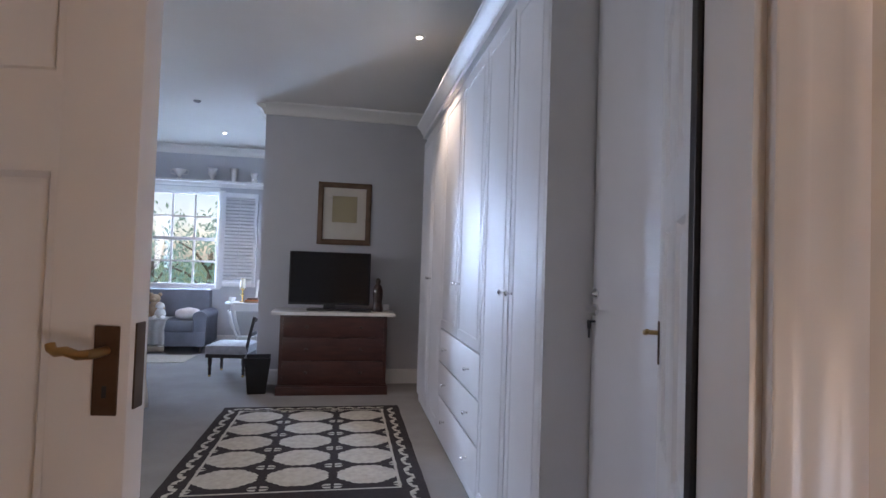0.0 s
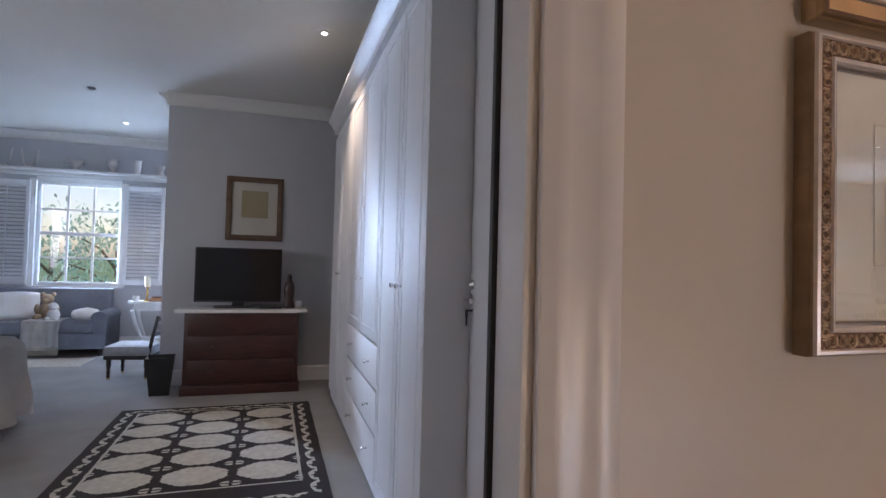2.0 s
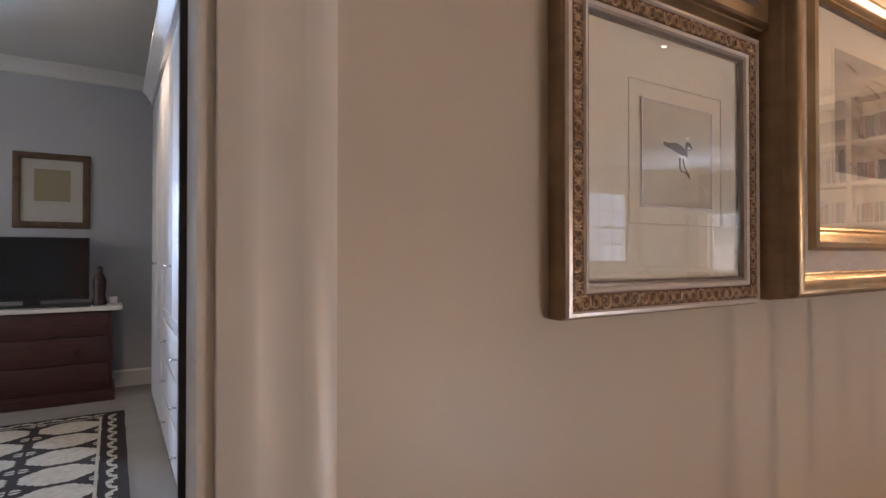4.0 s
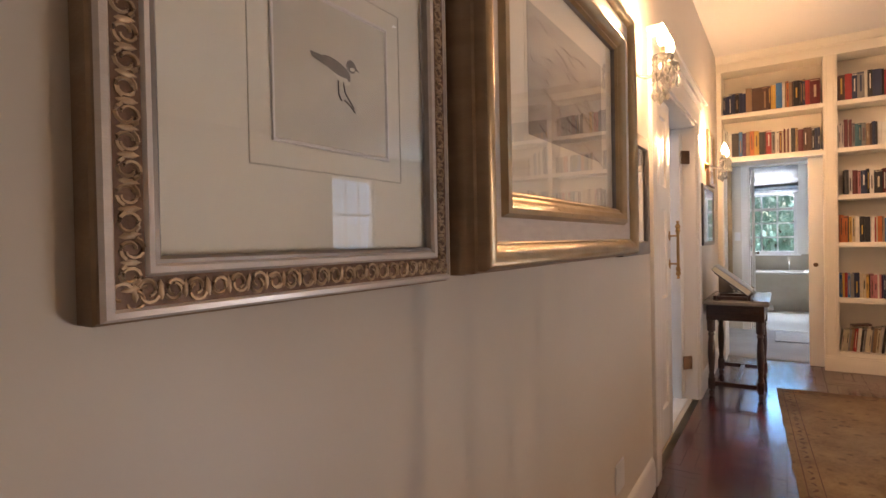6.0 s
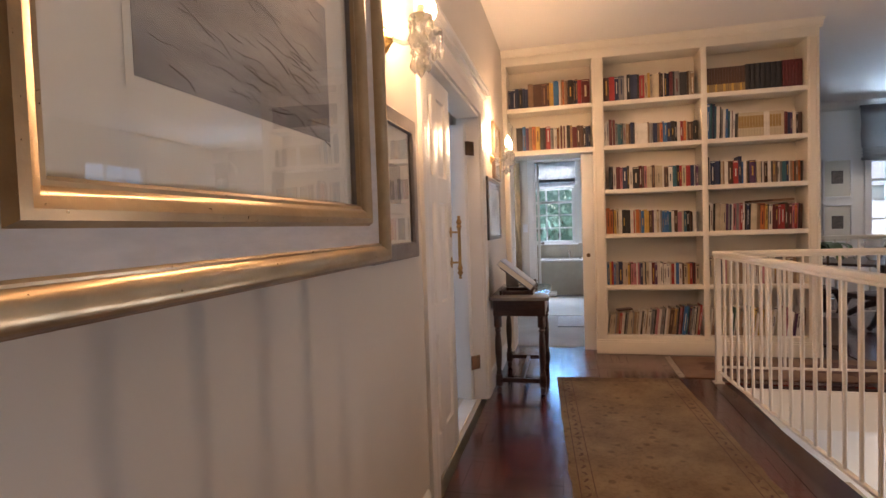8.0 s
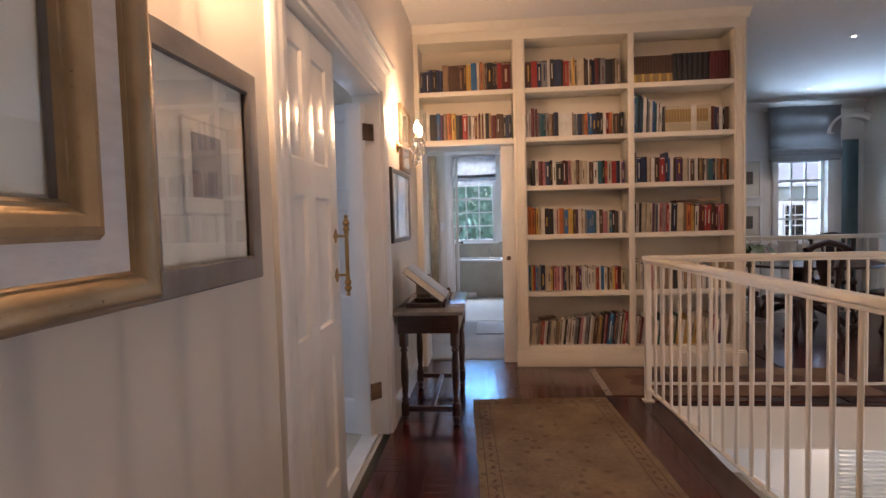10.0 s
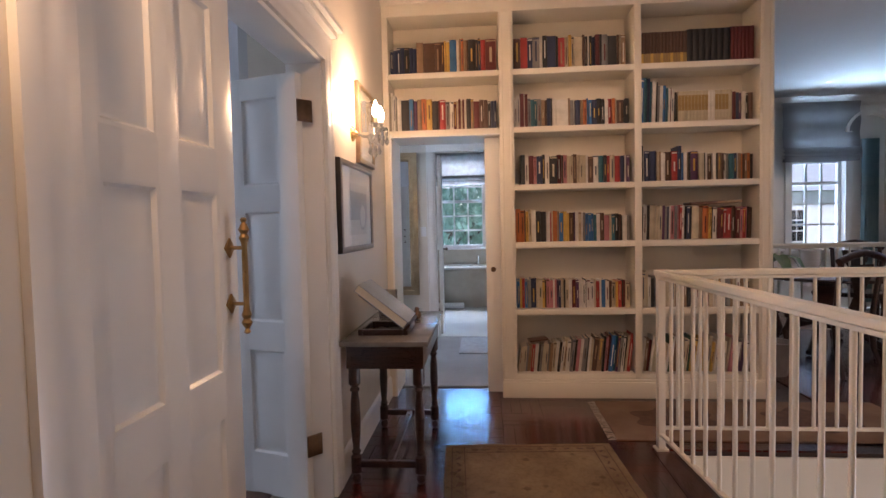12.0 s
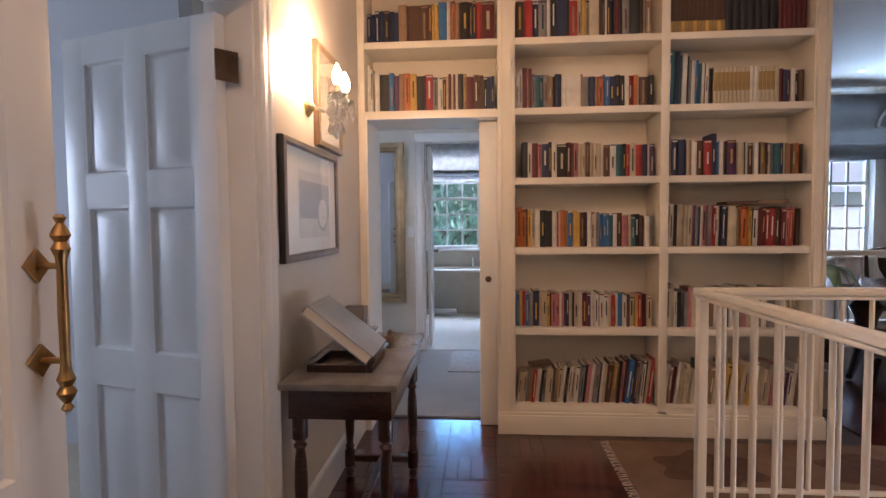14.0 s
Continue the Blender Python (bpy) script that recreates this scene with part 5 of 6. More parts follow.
def join_books(rows):
    """Books that hide behind the railing or high on the shelf, joined into one mesh."""
    bm = bmesh.new()
    mats = []
    for o in rows:
        for p in (o, *o.children):
            mat = p.data.materials[0]
            if mat not in mats:
                mats.append(mat)
            n, f = len(bm.verts), len(bm.faces)
            bm.from_mesh(p.data)
            bm.verts.ensure_lookup_table(), bm.faces.ensure_lookup_table()
            for v in bm.verts[n:]:
                v.co = o.matrix_basis @ v.co
            for q in bm.faces[f:]:
                q.material_index = mats.index(mat)
    me = bpy.data.meshes.new("more_books")
    bm.to_mesh(me)
    bm.free()
    for mat in mats:
        me.materials.append(mat)
    j = new("more_books", me)
    tagged(j, "rows of mixed books standing on the lower and upper shelves", "books", kind="stuff")
    for o in rows:
        for p in list(o.children):
            bpy.data.objects.remove(p)
        bpy.data.objects.remove(o)


far = [o for o in scene.objects if o.name.split(".")[0] == "book" and ((o.location.y < -1.45 and o.location.z < 1.0) or (o.location.y < -1.45 and o.location.z > 2.4) or (o.location.y < -0.5 and o.location.z > 2.4) or (o.location.y < -1.45 and o.location.z < 1.4))]
join_books(far)


# ---- bedroom ----
def bedroom_rug():
    W, L = 1.53, 2.12
    e = thing("patterned_rug", "dark brown rug with cream octagons and a leafy border", "rug", pose(-0.185, 2.70, 0.0, 0, 0, 0))
    part("pile", sheet(W, L, 0.010, 10, 16, 0.006), M["rug_dark"], e)
    z = 0.0135
    cream = bmesh.new()
    random.seed(2)
    for i in range(3):
        for j in range(5):
            cx, cy = -0.42 + 0.42 * i, 0.50 + 0.325 * j
            vs = []
            for k in range(48):
                a = 2 * math.pi * k / 48
                c = max(abs(math.cos(a)), abs(math.sin(a)), (abs(math.cos(a)) + abs(math.sin(a))) / 1.38)
                r = 1 / c * (1 + 0.03 * (-1) ** k)
                vs.append(cream.verts.new((cx + 0.182 * r * math.cos(a), cy + 0.142 * r * math.sin(a), z)))
            cream.faces.new(vs)
    for i in range(4):
        for j in range(6):
            cx, cy = -0.63 + 0.42 * i, 0.3375 + 0.325 * j
            for sx in (-1, 1):
                for sy in (-1, 1):
                    if abs(cx + sx * 0.03) < 0.61 and 0.30 < cy + sy * 0.02 < 2.0:
                        cream.faces.new([cream.verts.new((cx + sx * px, cy + sy * py, z)) for px, py in ((0.008, 0.008), (0.062, 0.008), (0.045, 0.03), (0.012, 0.034))])
    part("octagons", cream, M["rug_cream"], e, "cream wool octagons", smooth=False)
    edge = bmesh.new()
    x, y0, y1 = 0.615, 0.275, 1.985
    for a, b in (((-x, y0), (x, y0 + 0.016)), ((-x, y1 - 0.016), (x, y1)), ((-x, y0), (-x + 0.018, y1)), ((x - 0.018, y0), (x, y1))):
        edge.faces.new([edge.verts.new(p) for p in ((a[0], a[1], z), (b[0], a[1], z), (b[0], b[1], z), (a[0], b[1], z))])
    part("inner_border", edge, M["rug_cream"], e, smooth=False)
    leaves = bmesh.new()
    motif_band(leaves, W, L, 0.082, 0.088, 0.058, z)
    part("leaf_border", leaves, M["rug_cream"], e, "cream leaf border", smooth=False)


bedroom_rug()


def dresser():
    e = thing("chest_of_drawers", "dark red-brown wooden chest of drawers with a pale marble top", "chest of drawers")
    x0, x1, y0, y1 = -0.565, 0.495, 5.27, 5.755
    part("carcass", boxes((x0, y0 + 0.012, 0.08, x1, y1, 0.79), bevel=0.004), M["red_wood"], e)
    part("plinth", boxes((x0 - 0.02, y0 - 0.012, 0, x1 + 0.02, y1, 0.085), (x0 - 0.012, y0 - 0.004, 0.085, x1 + 0.012, y1, 0.1), bevel=0.005), M["red_wood"], e)
    for z0, z1 in ((0.115, 0.335), (0.345, 0.565), (0.575, 0.775)):
        d = part("drawer", boxes((x0 + 0.035, y0 - 0.004, z0, x1 - 0.035, y0 + 0.014, z1), bevel=0.005), M["red_wood"], e)
        for x in (-0.3, 0.23):
            part("knob", lathe([(0.008, 0), (0.006, 0.01), (0.016, 0.018), (0.014, 0.028), (0.004, 0.032)], 14, None, pose(x, y0 - 0.004, (z0 + z1) / 2, 90, 0, 0)), M["dark_wood"], d)
    part("top", boxes((x0 - 0.085, y0 - 0.03, 0.79, x1 + 0.075, y1 + 0.015, 0.825), bevel=0.007), M["marble"], e, "pale marble top with a chamfered edge")


dresser()
tv = thing("television", "black flat-screen television on a low stand, switched off", "television", pose(-0.10, 5.50, 0.825))
part("casing", boxes((-0.415, -0.02, 0.055, 0.415, 0.022, 0.605), bevel=0.006), M["black"], tv)
part("screen", boxes((-0.402, -0.0235, 0.078, 0.402, -0.0205, 0.594)), M["screen"], tv, "glossy black screen", smooth=False)
part("stand", boxes((-0.22, -0.11, 0, 0.22, 0.11, 0.014), (-0.06, -0.012, 0.014, 0.06, 0.02, 0.06), bevel=0.004), M["black"], tv)
stt = lathe([(0.055, 0), (0.058, 0.03), (0.05, 0.045), (0.046, 0.09), (0.052, 0.16), (0.05, 0.22), (0.04, 0.27), (0.022, 0.285), (0.026, 0.31), (0.022, 0.335), (0.006, 0.35)], 18)
for v in stt.verts:
    v.co.y *= 0.8
    v.co.x *= 1 + 0.08 * math.sin(v.co.z * 40)
o = part("figure_statue", stt, M["dark_wood"], None, "dark carved wooden figure on the marble top")
o.matrix_world = pose(0.395, 5.42, 0.825)
tagged(o, category="statue")
bx = part("white_box", boxes((-0.03, -0.03, 0, 0.03, 0.03, 0.06), bevel=0.003), M["satin"], None, "small white box beside the carved figure")
bx.matrix_world = pose(0.50, 5.6, 0.825)
tagged(bx, category="box")
cb = part("media_box", boxes((-0.11, -0.06, 0, 0.11, 0.06, 0.03), bevel=0.003), M["black"], None, "flat black set-top box beneath the television")
cb.matrix_world = pose(0.22, 5.38, 0.825)
tagged(cb, category="set-top box")

frm, _ = picture("ochre_print", "ochre print with a cream mount in a brown wooden frame", -0.27, 0.31, 1.518, 2.203, ((0.0, 0.0), (0.0, 0.02), (0.005, 0.026), (0.03, 0.034), (0.05, 0.03), (0.056, 0.024), (0.06, 0.024), (0.06, 0.02)), [M["brown_frame"]], [7], back=5.778,
                 prints=((0.0, 0.05, 0.27, 0.29, M["ochre_paper"]),))
for z, h in ((1.86, 0.16), (1.58, 0.3)):
    p = thing("side_picture", "small dark framed picture seen edge-on", "picture", pose(0.95, 5.775, z))
    part("frame", boxes((-0.06, -0.02, -h / 2, 0.2, 0, h / 2), bevel=0.003), M["black_wood"], p)
for y, z, h in ((7.6, 1.98, 0.5), (7.7, 1.3, 0.42)):
    p = thing("side_picture", "dark framed picture on the alcove wall", "picture", pose(-0.852, y, z))
    part("frame", boxes((-0.03, -0.2, -h / 2, 0, 0.2, h / 2), bevel=0.003), M["black_wood"], p)
    part("print", boxes((-0.0315, -0.17, -h / 2 + 0.03, -0.0305, 0.17, h / 2 - 0.03)), M["paper"], p, smooth=False)


# Shutters folded back each side of the bedroom window, and the shelf with white vessels.
def shutter(x0, x1, z0, z1):
    e = thing("window_shutter", "white louvred shutter folded back beside the window", "shutter", None, "louvred shutters")
    y = 8.385
    part("frame", boxes((x0, y - 0.016, z0, x0 + 0.05, y + 0.016, z1), (x1 - 0.05, y - 0.016, z0, x1, y + 0.016, z1), (x0 + 0.05, y - 0.016, z0, x1 - 0.05, y + 0.016, z0 + 0.07), (x0 + 0.05, y - 0.016, z1 - 0.07, x1 - 0.05, y + 0.016, z1), bevel=0.003), M["satin"], e)
    n = 25
    slat = boxes((x0 + 0.048, -0.024, -0.0035, x1 - 0.048, 0.024, 0.0035))
    me = mesh_of("slat", slat, M["satin"], False)
    for k in range(n):
        s = new("slat", me)
        s.parent = e
        s.matrix_world = pose(0, y, z0 + 0.085 + (z1 - z0 - 0.17) * k / (n - 1), 48, 0, 0)
    part("tilt_rod", boxes(((x0 + x1) / 2 - 0.006, y - 0.034, z0 + 0.09, (x0 + x1) / 2 + 0.006, y - 0.024, z1 - 0.09)), M["satin"], e)
    part("backing", boxes((x0 + 0.02, y + 0.0205, z0 + 0.02, x1 - 0.02, y + 0.03, z1 - 0.02)), M["grey_wall"], e)


shutter(-1.83, -1.31, 0.90, 2.33)
shutter(-3.50, -2.98, 0.90, 2.33)
structure("trim_window_surround", boxes((-3.0, 8.395, 0.87, -2.92, 8.419, 2.36), (-1.88, 8.395, 0.87, -1.80, 8.419, 2.36), (-2.92, 8.395, 2.335, -1.88, 8.419, 2.40), bevel=0.004), M["white"])
sh = thing("picture_shelf", "long white shelf above the window holding white vessels", "shelf")
part("board", boxes((-4.4, 8.22, 2.455, -0.87, 8.419, 2.49), bevel=0.004), M["white"], sh)
part("apron", boxes((-4.4, 8.30, 2.40, -0.87, 8.325, 2.455), bevel=0.004), M["white"], sh)


def vessel(x, profile, label, handles=0.0):
    e = thing("white_vessel", label, "vase", pose(x, 8.31, 2.49), "white vessels on the shelf")
    part("body", lathe(profile, 20), M["plush_white"], e)
    if handles:
        h = max(z for r, z in profile)
        for s in (-1, 1):
            part("handle", tube([(s * 0.05, 0, h * 0.45), (s * (0.05 + handles), 0, h * 0.55), (s * (0.055 + handles), 0, h * 0.85), (s * 0.09, 0, h * 0.95)], 0.008), M["plush_white"], e)


URN = [(0.04, 0), (0.045, 0.01), (0.018, 0.035), (0.03, 0.06), (0.07, 0.1), (0.085, 0.13), (0.1, 0.145)]
GOBLET = [(0.05, 0), (0.05, 0.012), (0.022, 0.03), (0.028, 0.06), (0.06, 0.1), (0.055, 0.16), (0.075, 0.19)]
JUG = [(0.04, 0), (0.042, 0.012), (0.035, 0.05), (0.05, 0.11), (0.045, 0.17), (0.06, 0.2)]
CUP = [(0.05, 0), (0.055, 0.02), (0.035, 0.06), (0.045, 0.1), (0.06, 0.145)]
vessel(-2.44, URN, "wide white two-handled urn on the shelf", 0.07)
vessel(-1.98, GOBLET, "white flared goblet vase on the shelf")
vessel(-1.67, JUG, "slim white jug on the shelf")
vessel(-1.37, CUP, "small white cup on the shelf")
for x in (-2.98, -3.28):
    e = thing("white_vessel", "white two-pronged open stand on the shelf", "vase", pose(x, 8.31, 2.49), "white vessels on the shelf")
    part("body", tube([(-0.1, 0, 0.25), (-0.075, 0, 0.1), (-0.05, 0, 0.02), (0.05, 0, 0.02), (0.075, 0, 0.1), (0.1, 0, 0.25)], 0.011), M["plush_white"], e)
    part("foot", lathe([(0.06, 0), (0.06, 0.01), (0.02, 0.02)], 18), M["plush_white"], e)


def sofa():
    e = thing("sofa", "grey upholstered sofa with a long seat cushion under the window", "sofa")
    x0, x1, y0, y1 = -3.75, -1.80, 7.62, 8.36
    part("base", boxes((x0, y0 + 0.03, 0.10, x1 - 0.02, y1, 0.30), bevel=0.02), M["grey_cloth"], e)
    part("seat_cushion", boxes((x0 + 0.05, y0, 0.30, x1 - 0.17, y1 - 0.2, 0.46), bevel=0.045), M["grey_cloth"], e)
    part("backrest", boxes((x0, y1 - 0.20, 0.28, x1 - 0.10, y1, 0.86), bevel=0.05), M["grey_cloth"], e)
    arm = extrude_profile([(-0.08, 0.1), (0.07, 0.1), (0.07, 0.46)] + [(-0.015 + 0.095 * math.cos(a), 0.50 + 0.085 * math.sin(a)) for a in [math.pi * k / 10 - 0.25 for k in range(12)]] + [(-0.08, 0.46)], y1 - y0 - 0.05, None, pose(x1 - 0.09, y0 + 0.04, 0))
    part("arm", arm, M["grey_cloth"], e)
    for x in (x0 + 0.08, x1 - 0.1):
        for y in (y0 + 0.1, y1 - 0.08):
            part("leg", lathe([(0.018, 0), (0.026, 0.10)], 12, None, pose(x, y, 0)), M["black_wood"], e)


sofa()
o = part("throw_cushion", pillow(bmesh.new(), 0.5, 0.42, 0.17, pose(-2.95, 8.04, 0.62, 66, 0, 6), 1), M["linen"], None, "white square cushion propped on the grey sofa")
tagged(o, category="cushion")
bear = blob((0.10, 0.09, 0.12), (0, 0, 0.12), None, 1, 0.1)
for r, c in (((0.075, 0.07, 0.07), (0, -0.02, 0.28)), ((0.03, 0.02, 0.03), (-0.06, 0, 0.34)), ((0.03, 0.02, 0.03), (0.06, 0, 0.34)), ((0.035, 0.035, 0.03), (0, -0.085, 0.265)), ((0.045, 0.10, 0.045), (-0.08, -0.09, 0.05)), ((0.045, 0.10, 0.045), (0.08, -0.09, 0.05)), ((0.035, 0.05, 0.07), (-0.105, -0.03, 0.15)), ((0.035, 0.05, 0.07), (0.105, -0.03, 0.15))):
    blob(r, c, bear, 2, 0.08, 2)
o = part("teddy_bear", bear, M["bear"], None, "light brown plush teddy bear sitting on the sofa")
o.matrix_world = pose(-2.58, 7.98, 0.445)
tagged(o, category="soft toy")
b2 = blob((0.07, 0.06, 0.08), (0, 0, 0.08), None, 4, 0.1)
blob((0.055, 0.05, 0.05), (0, -0.02, 0.19), b2, 4, 0.1)
for sx in (-1, 1):
    blob((0.03, 0.06, 0.03), (0.05 * sx, -0.07, 0.03), b2, 4, 0.1)
o = part("small_plush", b2, M["plush_white"], None, "small white plush toy beside the teddy bear")
o.matrix_world = pose(-2.46, 7.82, 0.452)
tagged(o, category="soft toy")
o = part("round_cushion", blob((0.17, 0.14, 0.09), (0, 0, 0.08), None, 7, 0.12), M["plush_white"], None, "fluffy white round cushion on the sofa end")
o.matrix_world = pose(-2.10, 7.85, 0.45)
tagged(o, category="cushion")


def drape(path, width, seed, waves=0.012):
    """Cloth that follows a line of (y, z) points with soft folds."""
    bm = bmesh.new()
    n = 22
    rows = []
    for j, (y, z) in enumerate(path):
        row = []
        for i in range(n + 1):
            u = i / n
            f = waves * math.sin(u * 22 + seed + j * 0.25) * (0.4 + j / len(path))
            row.append(bm.verts.new((width * (u - 0.5) + 0.02 * noise.noise(Vector((u * 3, j * 0.5, seed))), y + f, z + 0.4 * abs(f))))
        rows.append(row)
    for a, b in zip(rows, rows[1:]):
        for i in range(n):
            bm.faces.new((a[i], a[i + 1], b[i + 1], b[i]))
    bmesh.ops.solidify(bm, geom=bm.faces[:], thickness=0.006)
    return bm


th = thing("sofa_throw", "cream wool throw with a fringe draped over the sofa edge", "throw", pose(-2.52, 0, 0, 0, 0, 0))
part("cloth", drape([(8.0, 0.475), (7.85, 0.475), (7.70, 0.475), (7.61, 0.468), (7.585, 0.43), (7.575, 0.33), (7.57, 0.22), (7.565, 0.14)], 0.42, 1), M["throw"], th)
fr = bmesh.new()
for k in range(26):
    x = -0.2 + 0.4 * k / 25
    tube([(x, 7.568, 0.145), (x + 0.004, 7.56, 0.09), (x - 0.003, 7.562, 0.045)], 0.004, 5, fr)
part("fringe", fr, M["fringe"], th)
sr = part("sofa_rug", sheet(1.7, 0.55, 0.008, 8, 4, 0.006), M["rug_cream"], None, "pale flat-woven rug in front of the sofa")
sr.matrix_world = pose(-2.75, 7.0, 0.0)
tagged(sr, category="rug")

# White side table with a candle, books and a framed photograph.
stb = thing("side_table", "white carved side table with a scalloped top and cabriole legs", "table", pose(-1.28, 7.75, 0))
top = []
for k in range(48):
    a = 2 * math.pi * k / 48
    r = 1 + 0.04 * math.cos(8 * a)
    top.append((0.30 * r * math.cos(a), 0.22 * r * math.sin(a)))
bm = bmesh.new()
lo, hi = [bm.verts.new((x, y, 0.695)) for x, y in top], [bm.verts.new((x, y, 0.72)) for x, y in top]
bm.faces.new(lo[::-1]), bm.faces.new(hi)
for k in range(48):
    bm.faces.new((lo[k], lo[(k + 1) % 48], hi[(k + 1) % 48], hi[k]))
part("top", bm, M["white"], stb)
for sx in (-1, 1):
    for sy in (-1, 1):
        part("leg", tube([(0.19 * sx, 0.13 * sy, 0.695), (0.23 * sx, 0.155 * sy, 0.60), (0.19 * sx, 0.13 * sy, 0.42), (0.13 * sx, 0.09 * sy, 0.25), (0.15 * sx, 0.1 * sy, 0.1), (0.20 * sx, 0.135 * sy, 0.0)], 0.026, 10, None, 0.6), M["white"], stb)
for y in (-0.125, 0.125):
    part("apron", boxes((-0.2, y - 0.01, 0.60, 0.2, y + 0.01, 0.695), bevel=0.006), M["white"], stb)
part("shelf", boxes((-0.15, -0.1, 0.22, 0.15, 0.1, 0.238), bevel=0.005), M["white"], stb)
cd = thing("candlestick", "brass candlestick holding a thick ivory candle", "candlestick", pose(-1.36, 7.70, 0.72))
part("stick", lathe([(0.04, 0), (0.04, 0.01), (0.012, 0.025), (0.01, 0.08), (0.02, 0.1), (0.01, 0.12), (0.012, 0.17), (0.042, 0.185), (0.042, 0.192)], 18), M["brass"], cd)
part("candle", lathe([(0.033, 0.192), (0.033, 0.33), (0.028, 0.335)], 18), M["candle"], cd)
for k, (tone, w) in enumerate((("tan", 0.2), ("orange", 0.18), ("brown", 0.15))):
    o = part("flat_book", boxes((-w / 2, -0.07, 0, w / 2, 0.07, 0.022), bevel=0.002), BOOK_MATS[tone], None, tone + " book lying flat in a small stack")
    o.matrix_world = pose(-1.22, 7.66, 0.72 + 0.0224 * k, 0, 0, 5 * k)
    tagged(o, category="book")
o = part("small_cup", lathe([(0.03, 0), (0.04, 0.03), (0.045, 0.07), (0.04, 0.07), (0.03, 0.01)], 16), M["marble"], None, "small white cup on the side table")
o.matrix_world = pose(-1.49, 7.68, 0.72)
tagged(o, category="cup")
ph = thing("photo_frame", "white framed photograph leaning back on the side table", "photo frame", pose(-1.10, 7.82, 0.72, -14, 0, -18))
part("frame", frame_ring(0.24, 0.31, ((0, 0), (0, 0.016), (0.03, 0.02), (0.034, 0.01))), M["white"], ph)
part("photo", boxes((-0.09, -0.01, -0.125, 0.09, 0.0, 0.125)), M["grey_ink"], ph, smooth=False)
for c in ph.children:
    c.location.z = 0.155


def low_chair():
    e = thing("low_chair", "low nursing chair with a pale seat and black turned legs", "chair", pose(-1.18, 6.33, 0, 0, 0, -8))
    part("seat", boxes((-0.25, -0.23, 0.25, 0.22, 0.23, 0.36), bevel=0.045), M["light_cloth"], e)
    part("seat_frame", boxes((-0.24, -0.22, 0.215, 0.21, 0.22, 0.258), bevel=0.006), M["black_wood"], e)
    for x in (-0.2, 0.17):
        for y in (-0.18, 0.18):
            part("leg", lathe([(0.012, 0.02), (0.02, 0.03), (0.014, 0.05), (0.022, 0.08), (0.014, 0.1), (0.024, 0.15), (0.024, 0.22)], 14, None, pose(x, y, 0)), M["black_wood"], e)
            part("castor", lathe([(0.012, 0), (0.016, 0.012), (0.012, 0.024)], 12, None, pose(x, y, 0)), M["brass"], e)
    for y in (-0.2, 0.2):
        part("back_post", tube([(0.19, y, 0.24), (0.23, y, 0.45), (0.28, y, 0.68)], 0.018), M["black_wood"], e)
    for z in (0.48, 0.64):
        part("back_rail", boxes((0.225 + (z - 0.45) * 0.22, -0.2, z - 0.02, 0.245 + (z - 0.45) * 0.22, 0.2, z + 0.02), bevel=0.004), M["black_wood"], e)


low_chair()
wb = thing("waste_bin", "black tapered square waste-paper bin on the carpet", "bin", pose(-0.775, 5.42, 0, 0, 0, 6))
bm = bmesh.new()
rings = [[bm.verts.new((s * x, s * y, z)) for x, y in ((-1, -1), (1, -1), (1, 1), (-1, 1))] for s, z in ((0.085, 0), (0.125, 0.36), (0.118, 0.36), (0.08, 0.012))]
for a, b in zip(rings, rings[1:]):
    for k in range(4):
        bm.faces.new((a[k], a[(k + 1) % 4], b[(k + 1) % 4], b[k]))
bm.faces.new(rings[0][::-1]), bm.faces.new(rings[-1])
part("body", bm, M["black"], wb)
bd = thing("bed", "bed with rumpled white bedding hanging over its side", "bed", pose(-2.44, 4.1, 0))
part("base", boxes((-1.0, -1.0, 0.12, 0.78, 0.62, 0.36), bevel=0.02), M["light_cloth"], bd)
part("mattress", boxes((-1.0, -1.0, 0.36, 0.79, 0.63, 0.60), bevel=0.06), M["linen"], bd)
dv = bmesh.new()
rows = []
for j, (off, z) in enumerate(((-0.6, 0.66), (-0.3, 0.665), (-0.05, 0.655), (0.02, 0.60), (0.05, 0.48), (0.07, 0.34), (0.10, 0.2), (0.13, 0.09))):
    row = []
    for i in range(40):
        s = i / 39
        f = 0.035 * math.sin(s * 34 + j * 0.3) * max(0, (j - 2) / 5) + 0.03 * noise.noise(Vector((s * 6, j * 0.6, 1)))
        row.append(dv.verts.new((0.78 + off + f, -1.0 + 1.66 * s, z + 0.05 * noise.noise(Vector((s * 7, j * 0.4, 5))))))
    rows.append(row)
for a, b in zip(rows, rows[1:]):
    for i in range(39):
        dv.faces.new((a[i], a[i + 1], b[i + 1], b[i]))
bmesh.ops.solidify(dv, geom=dv.faces[:], thickness=0.012)
part("duvet", dv, M["linen"], bd)
for x in (-0.9, 0.66):
    for y in (-0.9, 0.52):
        part("leg", lathe([(0.025, 0), (0.03, 0.12)], 12, None, pose(x, y, 0)), M["black_wood"], bd)


def downlight(x, y):
    e = thing("downlight", "small round recessed ceiling downlight, lit", "ceiling light", pose(x, y, CEIL), "recessed downlights")
    part("ring", lathe([(0.03, -0.001), (0.045, -0.001), (0.045, -0.005), (0.03, -0.008)], 24), M["white"], e)
    part("lamp", lathe([(0.029, -0.0015), (0.029, -0.0062), (0.018, -0.0085), (0.001, -0.0092)], 20), M["downlight"], e, "lit lamp")


